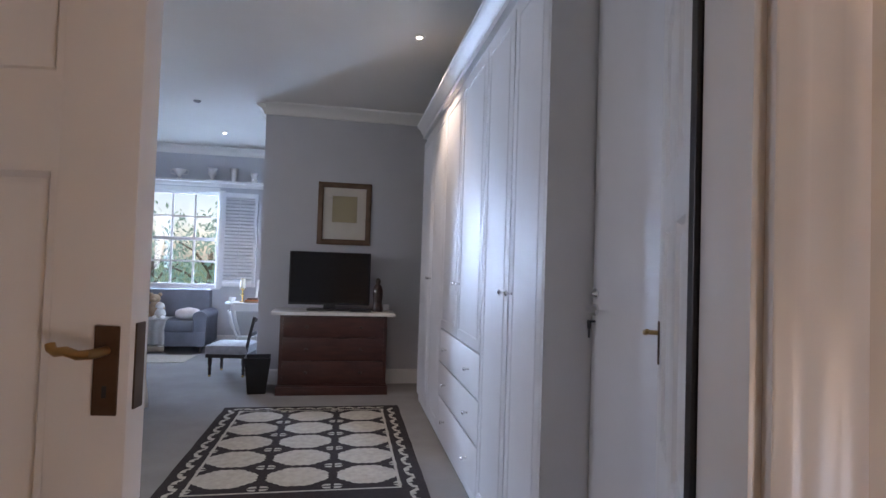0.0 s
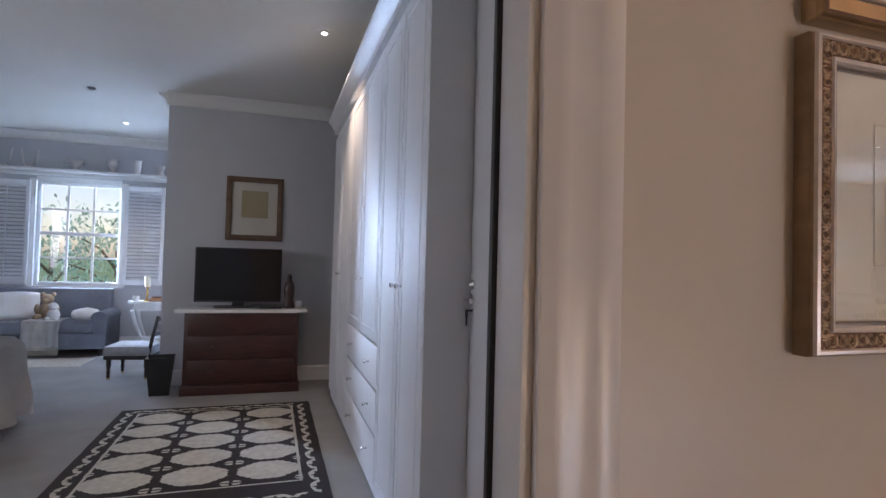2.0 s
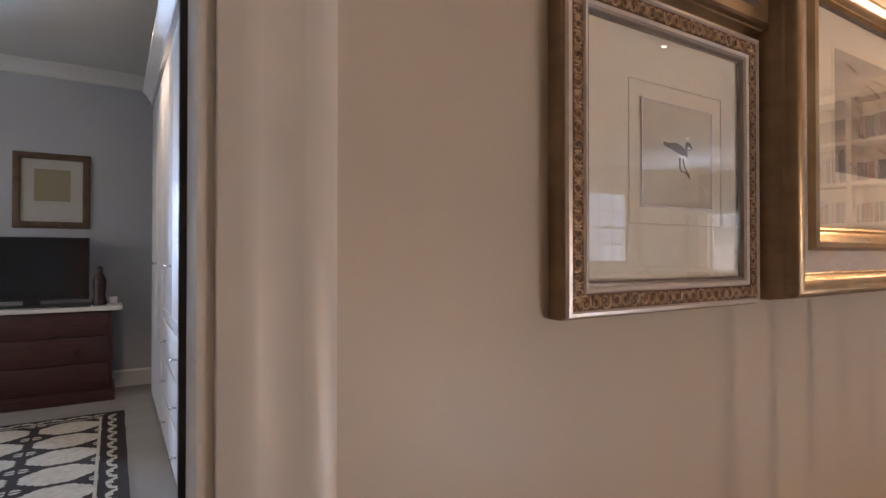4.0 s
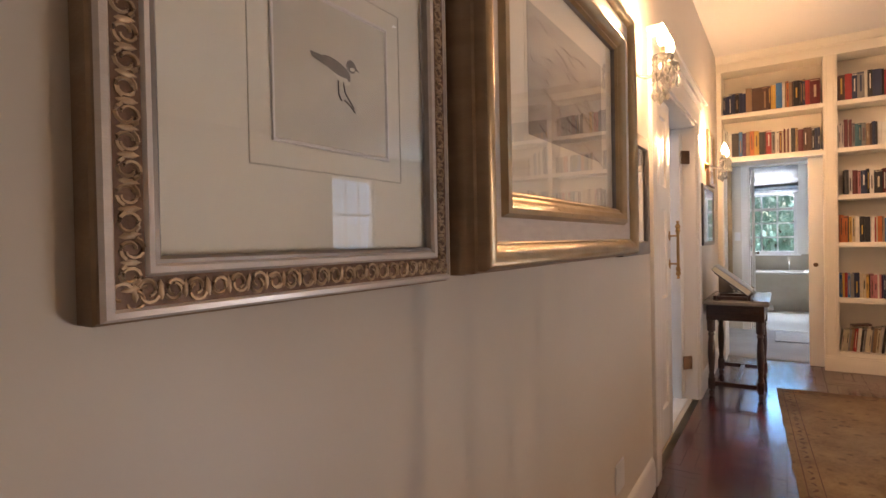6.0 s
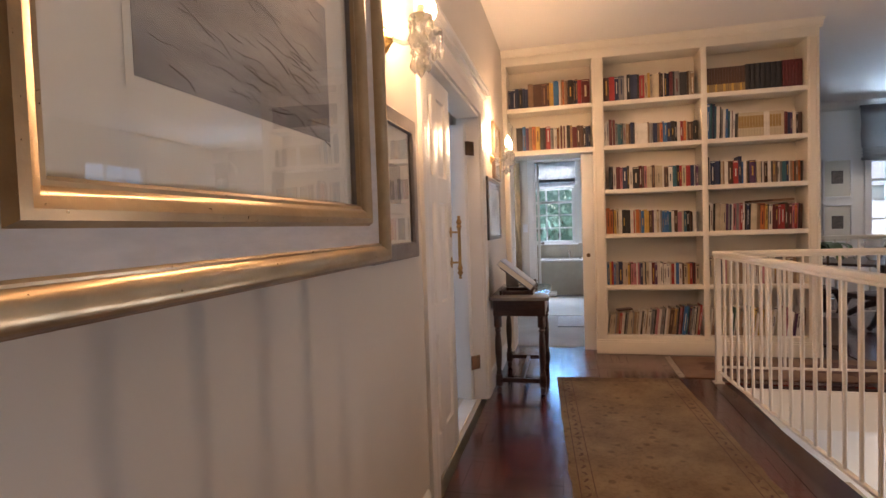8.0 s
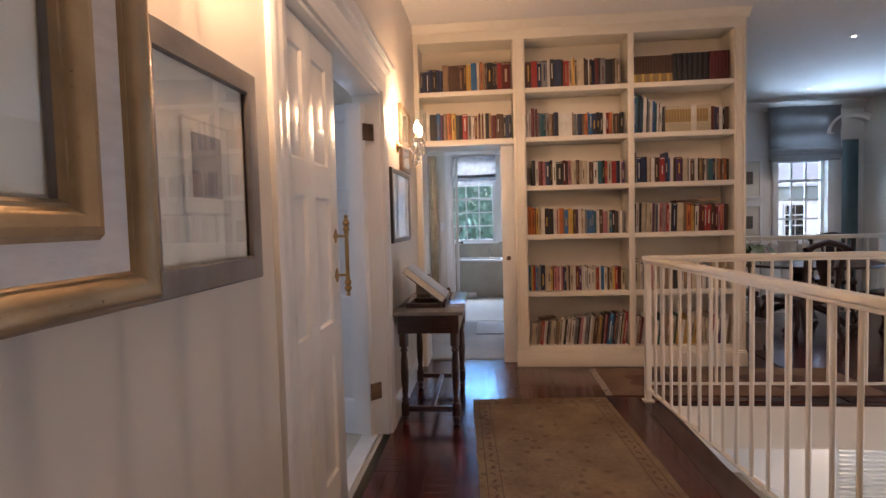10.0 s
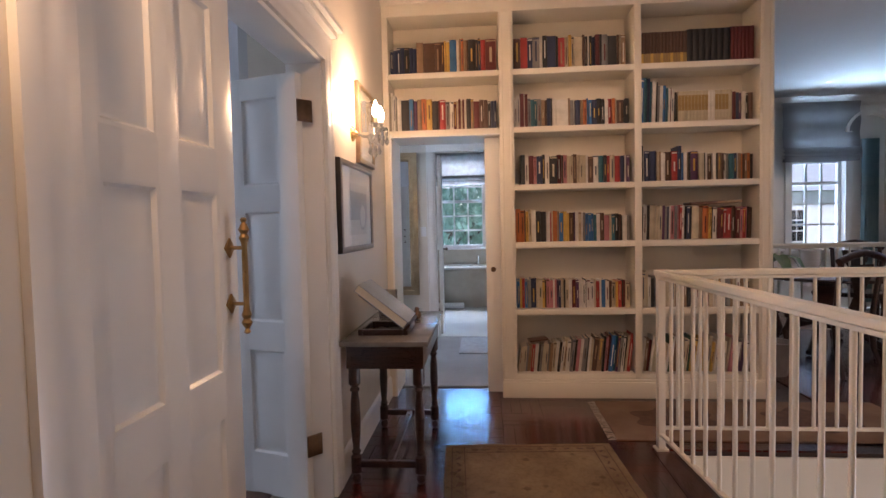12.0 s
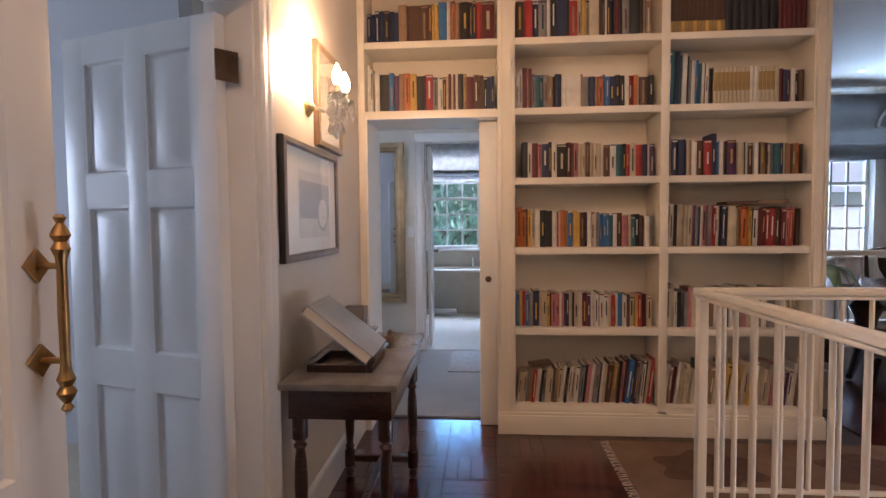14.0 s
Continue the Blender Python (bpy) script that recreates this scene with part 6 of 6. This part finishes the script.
# The last two fittings are unseen, added where the landing's fill spots hang.
for x, y in ((0.53, 3.69), (-1.62, 7.37), (10.07, -4.67), (7.8, -3.8), (4.4, -1.75), (3.4, -3.9)):
    downlight(x, y)
sm = part("ceiling_sensor", lathe([(0.04, 0), (0.04, -0.008), (0.02, -0.02)], 18), M["pewter"], None, "small round grey ceiling sensor")
sm.matrix_world = pose(-1.59, 5.9, CEIL)
tagged(sm, category="sensor")

# ---- passage and bathroom ----
e = thing("door_frame_passage", "white moulded door surround to the bathroom", "door frame")
part("upright", boxes((9.06, 0.27, 0, 9.1, 0.35, 2.16), (9.05, 0.335, 0, 9.1, 0.35, 2.175), bevel=0.004), M["white"], e)
part("upright", boxes((9.06, -0.52, 0, 9.1, -0.44, 2.16), bevel=0.004), M["white"], e)
part("head", boxes((9.06, -0.515, 2.16, 9.1, 0.35, 2.24), (9.05, -0.515, 2.225, 9.1, 0.35, 2.245), bevel=0.004), M["white"], e)
part("lining", boxes((9.09, 0.252, 0, 9.225, 0.27, 2.16)), M["white"], e)
tagged(e, kind="structure")
bdr = thing("bathroom_door", "white door standing open at the bathroom, with a dark knob", "door", pose(9.24, 0.235, 0, 0, 0, 3))
part("leaf", boxes((0, -0.035, 0.005, 0.68, 0.0, 2.14), bevel=0.003), M["white"], bdr)
part("knob", lathe([(0.01, 0), (0.01, 0.03), (0.022, 0.04), (0.02, 0.055), (0.006, 0.06)], 14, None, pose(0.62, -0.035, 1.0, 90, 0, 0)), M["bronze"], bdr)
mi = thing("wall_mirror", "tall wall mirror in a champagne gilt frame", "mirror", pose(9.098, 0.78, 1.33, 0, 0, -90))
part("frame", frame_ring(0.64, 1.66, ((0, 0), (0, 0.03), (0.02, 0.04), (0.05, 0.042), (0.06, 0.03), (0.085, 0.034), (0.1, 0.02), (0.1, 0.008))), M["gold"], mi)
part("glass", boxes((-0.22, -0.012, -0.73, 0.22, -0.004, 0.73)), M["mirror"], mi, "mirror glass", smooth=False)
mt = part("bath_mat", boxes((8.25, -0.5, 0.0005, 9.0, -0.03, 0.012), bevel=0.004), M["light_cloth"], None, "flat grey mat on the passage carpet")
tagged(mt, category="mat")
tub = thing("bathtub", "built-in bathtub with a white rim and beige stone surround", "bathtub")
part("surround", boxes((11.35, -0.50, 0.003, 11.40, 1.9, 0.60), bevel=0.003), M["stone"], tub)
part("rim", boxes((11.33, -0.50, 0.60, 11.47, 1.9, 0.64), (11.9, -0.50, 0.60, 11.99, 1.9, 0.64), (11.47, -0.5, 0.60, 11.9, -0.4, 0.64), bevel=0.012), M["tile"], tub)
part("basin", boxes((11.40, -0.50, 0.1, 11.99, 1.9, 0.2)), M["tile"], tub)
part("tap", tube([(11.93, -0.2, 0.64), (11.93, -0.2, 0.76), (11.88, -0.2, 0.79), (11.80, -0.2, 0.78)], 0.014), M["chrome"], tub, "chrome bath tap")
structure("trim_bathroom_tiles", boxes((11.985, -0.51, 0.64, 11.999, 2.1, 0.915)), M["stone"])
tw = part("rolled_towel", lathe([(0.03, 0), (0.045, 0.01), (0.045, 0.42), (0.03, 0.43)], 16, None, pose(11.2, 0.46, 0.049, 90, 0, 0)), M["linen"], None, "rolled white towel on the bathroom floor")
tagged(tw, category="towel")


def roman_blind(name, w, h, mat, m, label, folds=3):
    e = thing(name, label, "blind", m)
    bm = bmesh.new()
    prof = [(0.0, h)] + [(0.012 * math.sin(k * 1.3), h - k * h / 12) for k in range(1, 10)]
    for k in range(folds):
        z = 0.16 - 0.05 * k
        prof += [(-0.05, z + 0.01), (-0.06, z - 0.03), (-0.01, z - 0.015)]
    prof += [(0.0, 0.0)]
    rows = [[bm.verts.new((x, y - 0.02, z + 0.012 * math.sin(math.pi * (x / w + 0.5)) * (-1 if z < 0.2 else 0))) for x in (-w / 2, -w / 4, 0, w / 4, w / 2)] for y, z in prof]
    for a, b in zip(rows, rows[1:]):
        for i in range(4):
            bm.faces.new((a[i], a[i + 1], b[i + 1], b[i]))
    bmesh.ops.solidify(bm, geom=bm.faces[:], thickness=0.004)
    part("cloth", bm, mat, e)
    part("head_rail", boxes((-w / 2, -0.03, h, w / 2, 0.02, h + 0.03)), mat, e)


roman_blind("roman_blind", 0.86, 0.56, M["damask"], pose(11.94, 0.09, 1.98, 0, 0, -90), "patterned grey roman blind pulled up over the window")
roman_blind("roman_blind", 1.04, 0.80, M["blind"], pose(10.88, -5.06, 2.10, 0, 0, -90), "plain grey roman blind pulled half up")

# ---- dining end ----
structure("trim_dining_window", boxes((10.96, -4.73, 0.80, 10.999, -4.64, 2.8), (10.96, -5.55, 0.80, 10.999, -5.46, 2.8), (10.93, -5.6, 0.80, 10.999, -4.6, 0.84), bevel=0.004), M["white"])
cu = thing("curtain", "duck-egg blue curtain hanging in soft folds beside an arched recess", "curtain", pose(10.86, -5.72, 0.1, 0, 0, -90))
bm = bmesh.new()
rows = [[bm.verts.new((-0.11 + 0.22 * i / 30, 0.03 * math.sin(i * 1.25 + 0.2 * j), z)) for i in range(31)] for j, z in enumerate((0, 0.5, 1.0, 1.5, 2.05, 2.3))]
for a, b in zip(rows, rows[1:]):
    for i in range(30):
        bm.faces.new((a[i], a[i + 1], b[i + 1], b[i]))
bmesh.ops.solidify(bm, geom=bm.faces[:], thickness=0.004)
part("cloth", bm, M["curtain"], cu)
ar = thing("arched_pelmet", "grey carved arched pelmet high on the wall", "pelmet", pose(10.93, -5.78, 2.5, 0, 0, -90))
bm = bmesh.new()
for r0, r1, d in ((0.30, 0.36, 0.06), (0.36, 0.40, 0.09)):
    for k in range(16):
        a0, a1 = math.pi * k / 16, math.pi * (k + 1) / 16
        q = [(r * math.cos(a), 0.8 * r * math.sin(a)) for r, a in ((r0, a0), (r1, a0), (r1, a1), (r0, a1))]
        f = [bm.verts.new((x, -d, z)) for x, z in q]
        b = [bm.verts.new((x, 0.05, z)) for x, z in q]
        bm.faces.new(f)
        for i in range(4):
            bm.faces.new((f[i], f[(i + 1) % 4], b[(i + 1) % 4], b[i]))
part("arch", bm, M["ceiling"], ar)
fp = thing("wall_picture_pair", "small print with a pale mount in a white frame", "picture", pose(10.998, -4.28, 1.85, 0, 0, -90))
part("frame", frame_ring(0.42, 0.62, ((0, 0), (0, 0.02), (0.03, 0.024), (0.035, 0.01))), M["white"], fp)
part("print", boxes((-0.19, -0.008, -0.29, 0.19, -0.002, 0.29)), M["mat"], fp, smooth=False)
part("image", boxes((-0.08, -0.011, -0.08, 0.08, -0.0085, 0.12)), M["ink"], fp, smooth=False)
copy_thing(fp, pose(10.998, -4.28, 1.15, 0, 0, -90))


def dining_chair():
    e = thing("dining_chair", "dark carved wooden dining chair with a shaped back", "chair", None, "chairs round the dining table")
    part("seat", boxes((-0.24, -0.22, 0.42, 0.24, 0.24, 0.475), bevel=0.02), M["dark_wood"], e)
    for x in (-0.2, 0.2):
        part("front_leg", tube([(x, 0.2, 0.43), (x * 1.12, 0.24, 0.3), (x * 0.98, 0.2, 0.12), (x * 1.15, 0.26, 0.0)], 0.03, 10, None, 0.7), M["dark_wood"], e)
        part("back_leg", tube([(x, -0.2, 0.43), (x, -0.22, 0.2), (x * 1.1, -0.3, 0.0)], 0.026, 10, None, 0.8), M["dark_wood"], e)
        part("back_post", tube([(x, -0.2, 0.44), (x * 1.05, -0.23, 0.7), (x * 1.12, -0.27, 0.98)], 0.022), M["dark_wood"], e)
    sp = bmesh.new()
    prof = ((0.05, 0.47), (0.1, 0.56), (0.05, 0.68), (0.11, 0.8), (0.13, 0.92))
    f = [sp.verts.new((x, -0.225 - (z - 0.47) * 0.09, z)) for x, z in prof] + [sp.verts.new((-x, -0.225 - (z - 0.47) * 0.09, z)) for x, z in prof[::-1]]
    sp.faces.new(f)
    bmesh.ops.solidify(sp, geom=sp.faces[:], thickness=0.016)
    part("splat", sp, M["dark_wood"], e)
    part("crest_rail", tube([(-0.26, -0.275, 0.95), (-0.15, -0.275, 0.99), (0, -0.275, 1.02), (0.15, -0.275, 0.99), (0.26, -0.275, 0.95)], 0.03), M["dark_wood"], e)
    return e


ch = dining_chair()
ch.matrix_world = pose(7.72, -3.28, 0.0, 0, 0, -70)
copy_thing(ch, pose(8.35, -2.85, 0.0, 0, 0, 175))
copy_thing(ch, pose(7.95, -4.35, 0.0, 0, 0, -60))
copy_thing(ch, pose(9.25, -4.5, 0.0, 0, 0, 60))
dt = thing("dining_table", "dark polished round dining table on a pedestal with clawed feet", "table", pose(8.55, -3.75, 0))
part("top", lathe([(0.70, 0.715), (0.74, 0.722), (0.75, 0.735), (0.74, 0.748), (0.0, 0.75)], 40), M["dark_wood"], dt)
part("pedestal", lathe([(0.09, 0.2), (0.12, 0.26), (0.07, 0.34), (0.09, 0.46), (0.13, 0.55), (0.08, 0.62), (0.2, 0.70), (0.2, 0.715)], 24), M["dark_wood"], dt)
for k in range(4):
    a = math.pi / 4 + math.pi / 2 * k
    part("foot", tube([(0.06 * math.cos(a), 0.06 * math.sin(a), 0.28), (0.25 * math.cos(a), 0.25 * math.sin(a), 0.2), (0.45 * math.cos(a), 0.45 * math.sin(a), 0.06), (0.55 * math.cos(a), 0.55 * math.sin(a), 0.03)], 0.045, 10, None, 0.6), M["dark_wood"], dt)
vz = part("glass_vase", lathe([(0.05, 0), (0.07, 0.02), (0.1, 0.12), (0.09, 0.2), (0.11, 0.24), (0.105, 0.24), (0.085, 0.2), (0.094, 0.12), (0.06, 0.02)], 24), M["crystal"], None, "large clear glass vase on the dining table")
vz.matrix_world = pose(8.6, -3.62, 0.7505)
tagged(vz, category="vase")
pp = thing("pot_plant", "leafy green pot plant with broad strap leaves", "plant", pose(7.55, -2.72, 0))
part("pot", lathe([(0.11, 0), (0.15, 0.26), (0.16, 0.28), (0.14, 0.28), (0.12, 0.24)], 20), M["pewter"], pp)
part("stand", tube([(0, 0, 0.24), (0.01, 0, 0.6), (0, 0.01, 0.95)], 0.012), M["bark"], pp)
random.seed(12)
for k in range(16):
    a, l = random.uniform(0, 6.28), random.uniform(0.2, 0.34)
    bm = bmesh.new()
    rows = []
    for j in range(7):
        s = j / 6
        r, z = l * s, 0.95 + 0.32 * s * random.uniform(0.95, 1.05) - 0.42 * s * s
        w = 0.045 * math.sin(math.pi * min(1, s * 0.92 + 0.06))
        c = Vector((r * math.cos(a), r * math.sin(a), z))
        n = Vector((-math.sin(a), math.cos(a), 0)) * w
        rows.append((bm.verts.new(c - n), bm.verts.new(c + Vector((0, 0, -0.008))), bm.verts.new(c + n)))
    for p, q in zip(rows, rows[1:]):
        bm.faces.new((p[0], p[1], q[1], q[0]))
        bm.faces.new((p[1], p[2], q[2], q[1]))
    part("leaf", bm, M["leaf"], pp)

# ---- room behind the pair of doors ----
sr2 = part("side_room_rug", sheet(1.4, 1.8, 0.01, 6, 8, 0.01), M["rug_motif"], None, "dark red-brown patterned rug in the side room")
sr2.matrix_world = pose(4.7, 0.75, 0.0)
tagged(sr2, category="rug")
structure("trim_threshold", boxes((3.85, 0.50, -0.004, 5.34, 0.60, 0.006), bevel=0.002), M["marble"])
hk = thing("coat_hooks", "row of small metal coat hooks on the side room wall", "hooks", pose(4.9, 4.19, 1.3))
for z in (-0.2, 0.0, 0.2):
    part("hook", tube([(0, 0, z), (0, -0.05, z), (0, -0.07, z + 0.03)], 0.006), M["chrome"], hk)

# ---- below the stairwell ----
ls = thing("lower_stair", "pale carpeted stair flight beneath the landing with a white string", "staircase")
for k in range(9):
    part("step", boxes((6.45, -1.85 - 0.26 * k, -2.9, 7.52, -1.58 - 0.26 * k, -0.72 - 0.17 * k), bevel=0.012), M["beige_carpet"], ls)
part("string", extrude_profile(((-1.5, -0.45), (-1.5, -0.70), (-4.2, -2.47), (-4.2, -2.22)), 0.05, None, pose(7.57, 0, 0, 0, 0, 90)), M["white"], ls)
lwn = thing("lower_blind", "white slatted blind over a window of the lower hall", "blind")
part("head_rail", boxes((7.53, -4.35, -0.80, 7.575, -3.55, -0.75), bevel=0.004), M["white"], lwn)
slat = mesh_of("slat", boxes((7.535, -4.34, -0.002, 7.575, -3.56, 0.002)), M["white"], False)
for k in range(16):
    o = new("slat", slat)
    o.parent = lwn
    o.location = (0, 0, -0.84 - 0.045 * k)
shl = thing("lower_shelf", "low white open shelf unit against the lower wall", "shelf unit")
part("frame", boxes((7.28, -4.5, -2.9, 7.59, -4.46, -1.7), (7.28, -3.5, -2.9, 7.59, -3.46, -1.7), (7.28, -4.46, -1.74, 7.59, -3.5, -1.7), (7.28, -4.46, -2.15, 7.59, -3.5, -2.12), (7.28, -4.46, -2.55, 7.59, -3.5, -2.52), bevel=0.003), M["white"], shl)
random.seed(31)
for z in (-2.12, -2.52):
    y = -3.53
    while y > -4.35:
        t, hh = random.uniform(0.03, 0.06), random.uniform(0.18, 0.3)
        tone = random.choice(("black", "brown", "white", "grey", "navy"))
        o = part("book", boxes((0, -t, 0, 0.2, 0, hh), bevel=0.002), BOOK_MATS[tone], None, tone + " book standing on a low white shelf")
        o.matrix_world = pose(7.32, y, z + 0.0005)
        tagged(o, category="book", group="books in the lower hall")
        y -= t + 0.002

# ---- outside ----
tagged(part("ground", boxes((-900, -900, -3.3, 900, 900, -3.2)), M["grass"], smooth=False), kind="structure", category="ground", label="lawn round the house")


def tree(x, y, h, r, seed, leaves=2600, size=0.16):
    random.seed(seed)
    e = thing("garden_tree", "broad leafy green garden tree", "tree", pose(x, y, -3.2))
    part("trunk", tube([(0, 0, 0), (0.1, 0.05, h * 0.25), (0.0, 0.1, h * 0.5), (0.1, 0, h * 0.8)], 0.2, 10, None, 0.35), M["bark"], e)
    tips = []
    for k in range(9):
        a, z0 = k * 2.4, h * (0.3 + 0.05 * k)
        end = Vector((r * 0.75 * math.cos(a), r * 0.75 * math.sin(a), z0 + h * 0.2))
        part("limb", tube([(0.05, 0.05, z0), tuple(Vector((0.05, 0.05, z0)).lerp(end, 0.5) + Vector((0, 0, 0.25))), tuple(end)], 0.07, 7, None, 0.3), M["bark"], e)
        tips += [end, Vector((end.x * 0.55, end.y * 0.55, end.z + 0.2))]
    tips += [Vector((0, 0, h)), Vector((0.4, 0.3, h * 0.9))]
    verts, faces = [], []
    for k in range(leaves):
        c = random.choice(tips) + Vector([random.gauss(0, r * 0.24) for _ in range(3)])
        q = Euler([random.uniform(0, 6.28) for _ in range(3)]).to_matrix()
        s = size * random.uniform(0.6, 1.3)
        n = len(verts)
        verts += [tuple(c + q @ Vector(p) * s) for p in ((-1, 0, 0), (0, 0.42, 0.08), (1, 0, 0), (0, -0.42, 0.08))]
        faces.append((n, n + 1, n + 2, n + 3))
    me = bpy.data.meshes.new("crown")
    me.from_pydata(verts, [], faces)
    me.materials.append(M["crown_leaf"])
    c = new("crown", me)
    c.parent = e


m, nt, b = node_mat("crown_leaf")
gi = nt.nodes.new("ShaderNodeNewGeometry")
nt.links.new(ramp(nt, gi.outputs["Random Per Island"], [(0.0, (0.07, 0.14, 0.10)), (0.6, (0.16, 0.26, 0.20)), (1.0, (0.32, 0.42, 0.35))]), b.inputs["Base Color"])
b.inputs["Roughness"].default_value = 0.5
tr, mx = nt.nodes.new("ShaderNodeBsdfTranslucent"), nt.nodes.new("ShaderNodeMixShader")
tr.inputs["Color"].default_value = (0.30, 0.48, 0.36, 1)
mx.inputs[0].default_value = 0.45
nt.links.new(b.outputs[0], mx.inputs[1])
nt.links.new(tr.outputs[0], mx.inputs[2])
nt.links.new(mx.outputs[0], nt.nodes["Material Output"].inputs["Surface"])
M["crown_leaf"] = m
tree(-5.6, 23.5, 6.0, 2.2, 21, 900, 0.13)
tree(-9.0, 27.0, 5.6, 2.4, 22, 700, 0.14)
tree(17.0, 0.6, 6.0, 2.6, 23, 3800, 0.14)
tree(19.5, -2.2, 6.4, 2.8, 24, 3000, 0.16)
tree(19.0, 3.0, 6.4, 2.8, 25, 3000, 0.16)
hs = thing("neighbour_house", "white rendered house with sash windows and a grey roof", "house", pose(26.0, -14.5, -3.2))
part("wall", boxes((0, -7, 0, 6, 7, 5.6)), M["render_wall"], hs)
part("roof", extrude_profile(((-0.5, 5.6), (6.5, 5.6), (3, 8.0)), 15.0, None, pose(0, -7.5, 0)), M["roof"], hs)
for y in (-4, -1.3, 1.4, 4.1):
    for z in (1.0, 3.5):
        w = part("window", boxes((-0.04, y - 0.45, z, 0.02, y + 0.45, z + 1.4)), M["white"], hs)
        for i in range(2):
            for j in range(3):
                part("pane", boxes((-0.05, y - 0.4 + 0.41 * i, z + 0.06 + 0.44 * j, -0.041, y - 0.02 + 0.41 * i, z + 0.45 + 0.44 * j)), M["screen"], w, smooth=False)
h2 = copy_thing(hs, pose(9.0, -34.0, -3.2, 0, 0, -90))


# ---- parquet ----
m, nt, b = node_mat("parquet_joined")
gi = nt.nodes.new("ShaderNodeNewGeometry")
pv = coords(nt, (6, 6, 2))
pm = nt.nodes.new("ShaderNodeMix")
pm.data_type, pm.blend_type = "RGBA", "MULTIPLY"
pm.inputs["Factor"].default_value = 0.6
nt.links.new(ramp(nt, gi.outputs["Random Per Island"], [(0.0, (0.030, 0.005, 0.005)), (0.5, (0.062, 0.009, 0.008)), (1.0, (0.12, 0.021, 0.015))]), pm.inputs["A"])
nt.links.new(ramp(nt, noise_tex(nt, pv, 9), [(0.3, (0.5, 0.45, 0.45)), (0.65, (1, 1, 1))]), pm.inputs["B"])
nt.links.new(pm.outputs["Result"], b.inputs["Base Color"])
b.inputs["Roughness"].default_value, b.inputs["Coat Weight"].default_value, b.inputs["Coat Roughness"].default_value = 0.24, 0.5, 0.12
bump(nt, b, noise_tex(nt, pv, 14), 0.10)
M["parquet_joined"] = m


def parquet():
    """Basket-weave blocks: squares of four fingers, turned by a quarter from square to square."""
    floor = bpy.data.objects["floor"]
    Q, n = 0.28, 4
    f = Q / n
    g = 0.0007
    bm = boxes((g, g, -0.0118, Q - g, f - g, 0.0))
    bmesh.ops.bevel(bm, geom=[e for e in bm.edges if all(v.co.z > -0.001 for v in e.verts)], offset=0.0009, segments=1, affect="EDGES")
    me = mesh_of("parquet_block", bm, M["parquet"], False)
    rest_v, rest_f = [], []
    random.seed(17)
    for i in range(-6, 40):
        for j in range(1, 23):
            x, y = Q * i - 0.17, WALL - 0.004 - Q * j
            on = (x + Q <= 5.995 and y >= -1.42) or (x >= 5.98 and x + Q <= 7.19 and y >= -2.6) or (x >= 5.98 and x + Q <= 11.0 and y + Q <= -2.57 and y >= -6.0) or (x >= 7.3 and x + Q <= 11.0 and y + Q <= -0.62)
            if not on or y + Q > 0.431:
                continue
            near = 4.4 <= x <= 6.95 and y >= -0.9
            for k in range(n):
                lift = random.uniform(-0.0006, 0.0003)
                turned = (i + j) % 2
                if near:
                    o = new("parquet_block", me)
                    o.parent = floor
                    o.matrix_world = pose(x + (f * (k + 1) if turned else 0), y + (0 if turned else f * k), lift, random.uniform(-0.12, 0.12), random.uniform(-0.12, 0.12), 90 if turned else 0)
                else:
                    x0, y0, x1, y1 = (x + f * k + g, y + g, x + f * (k + 1) - g, y + Q - g) if turned else (x + g, y + f * k + g, x + Q - g, y + f * (k + 1) - g)
                    s = len(rest_v)
                    rest_v.extend([(x0, y0, -0.0118), (x1, y0, -0.0118), (x1, y1, -0.0118), (x0, y1, -0.0118), (x0, y0, lift), (x1, y0, lift), (x1, y1, lift), (x0, y1, lift)])
                    rest_f.extend([(s + 4, s + 5, s + 6, s + 7), (s, s + 1, s + 5, s + 4), (s + 1, s + 2, s + 6, s + 5), (s + 2, s + 3, s + 7, s + 6), (s + 3, s, s + 4, s + 7)])
    rm = bpy.data.meshes.new("parquet_blocks")
    rm.from_pydata(rest_v, [], rest_f)
    rm.materials.append(M["parquet_joined"])
    r = new("parquet_blocks", rm)
    r.parent = floor
    tagged(r, kind="stuff")


parquet()
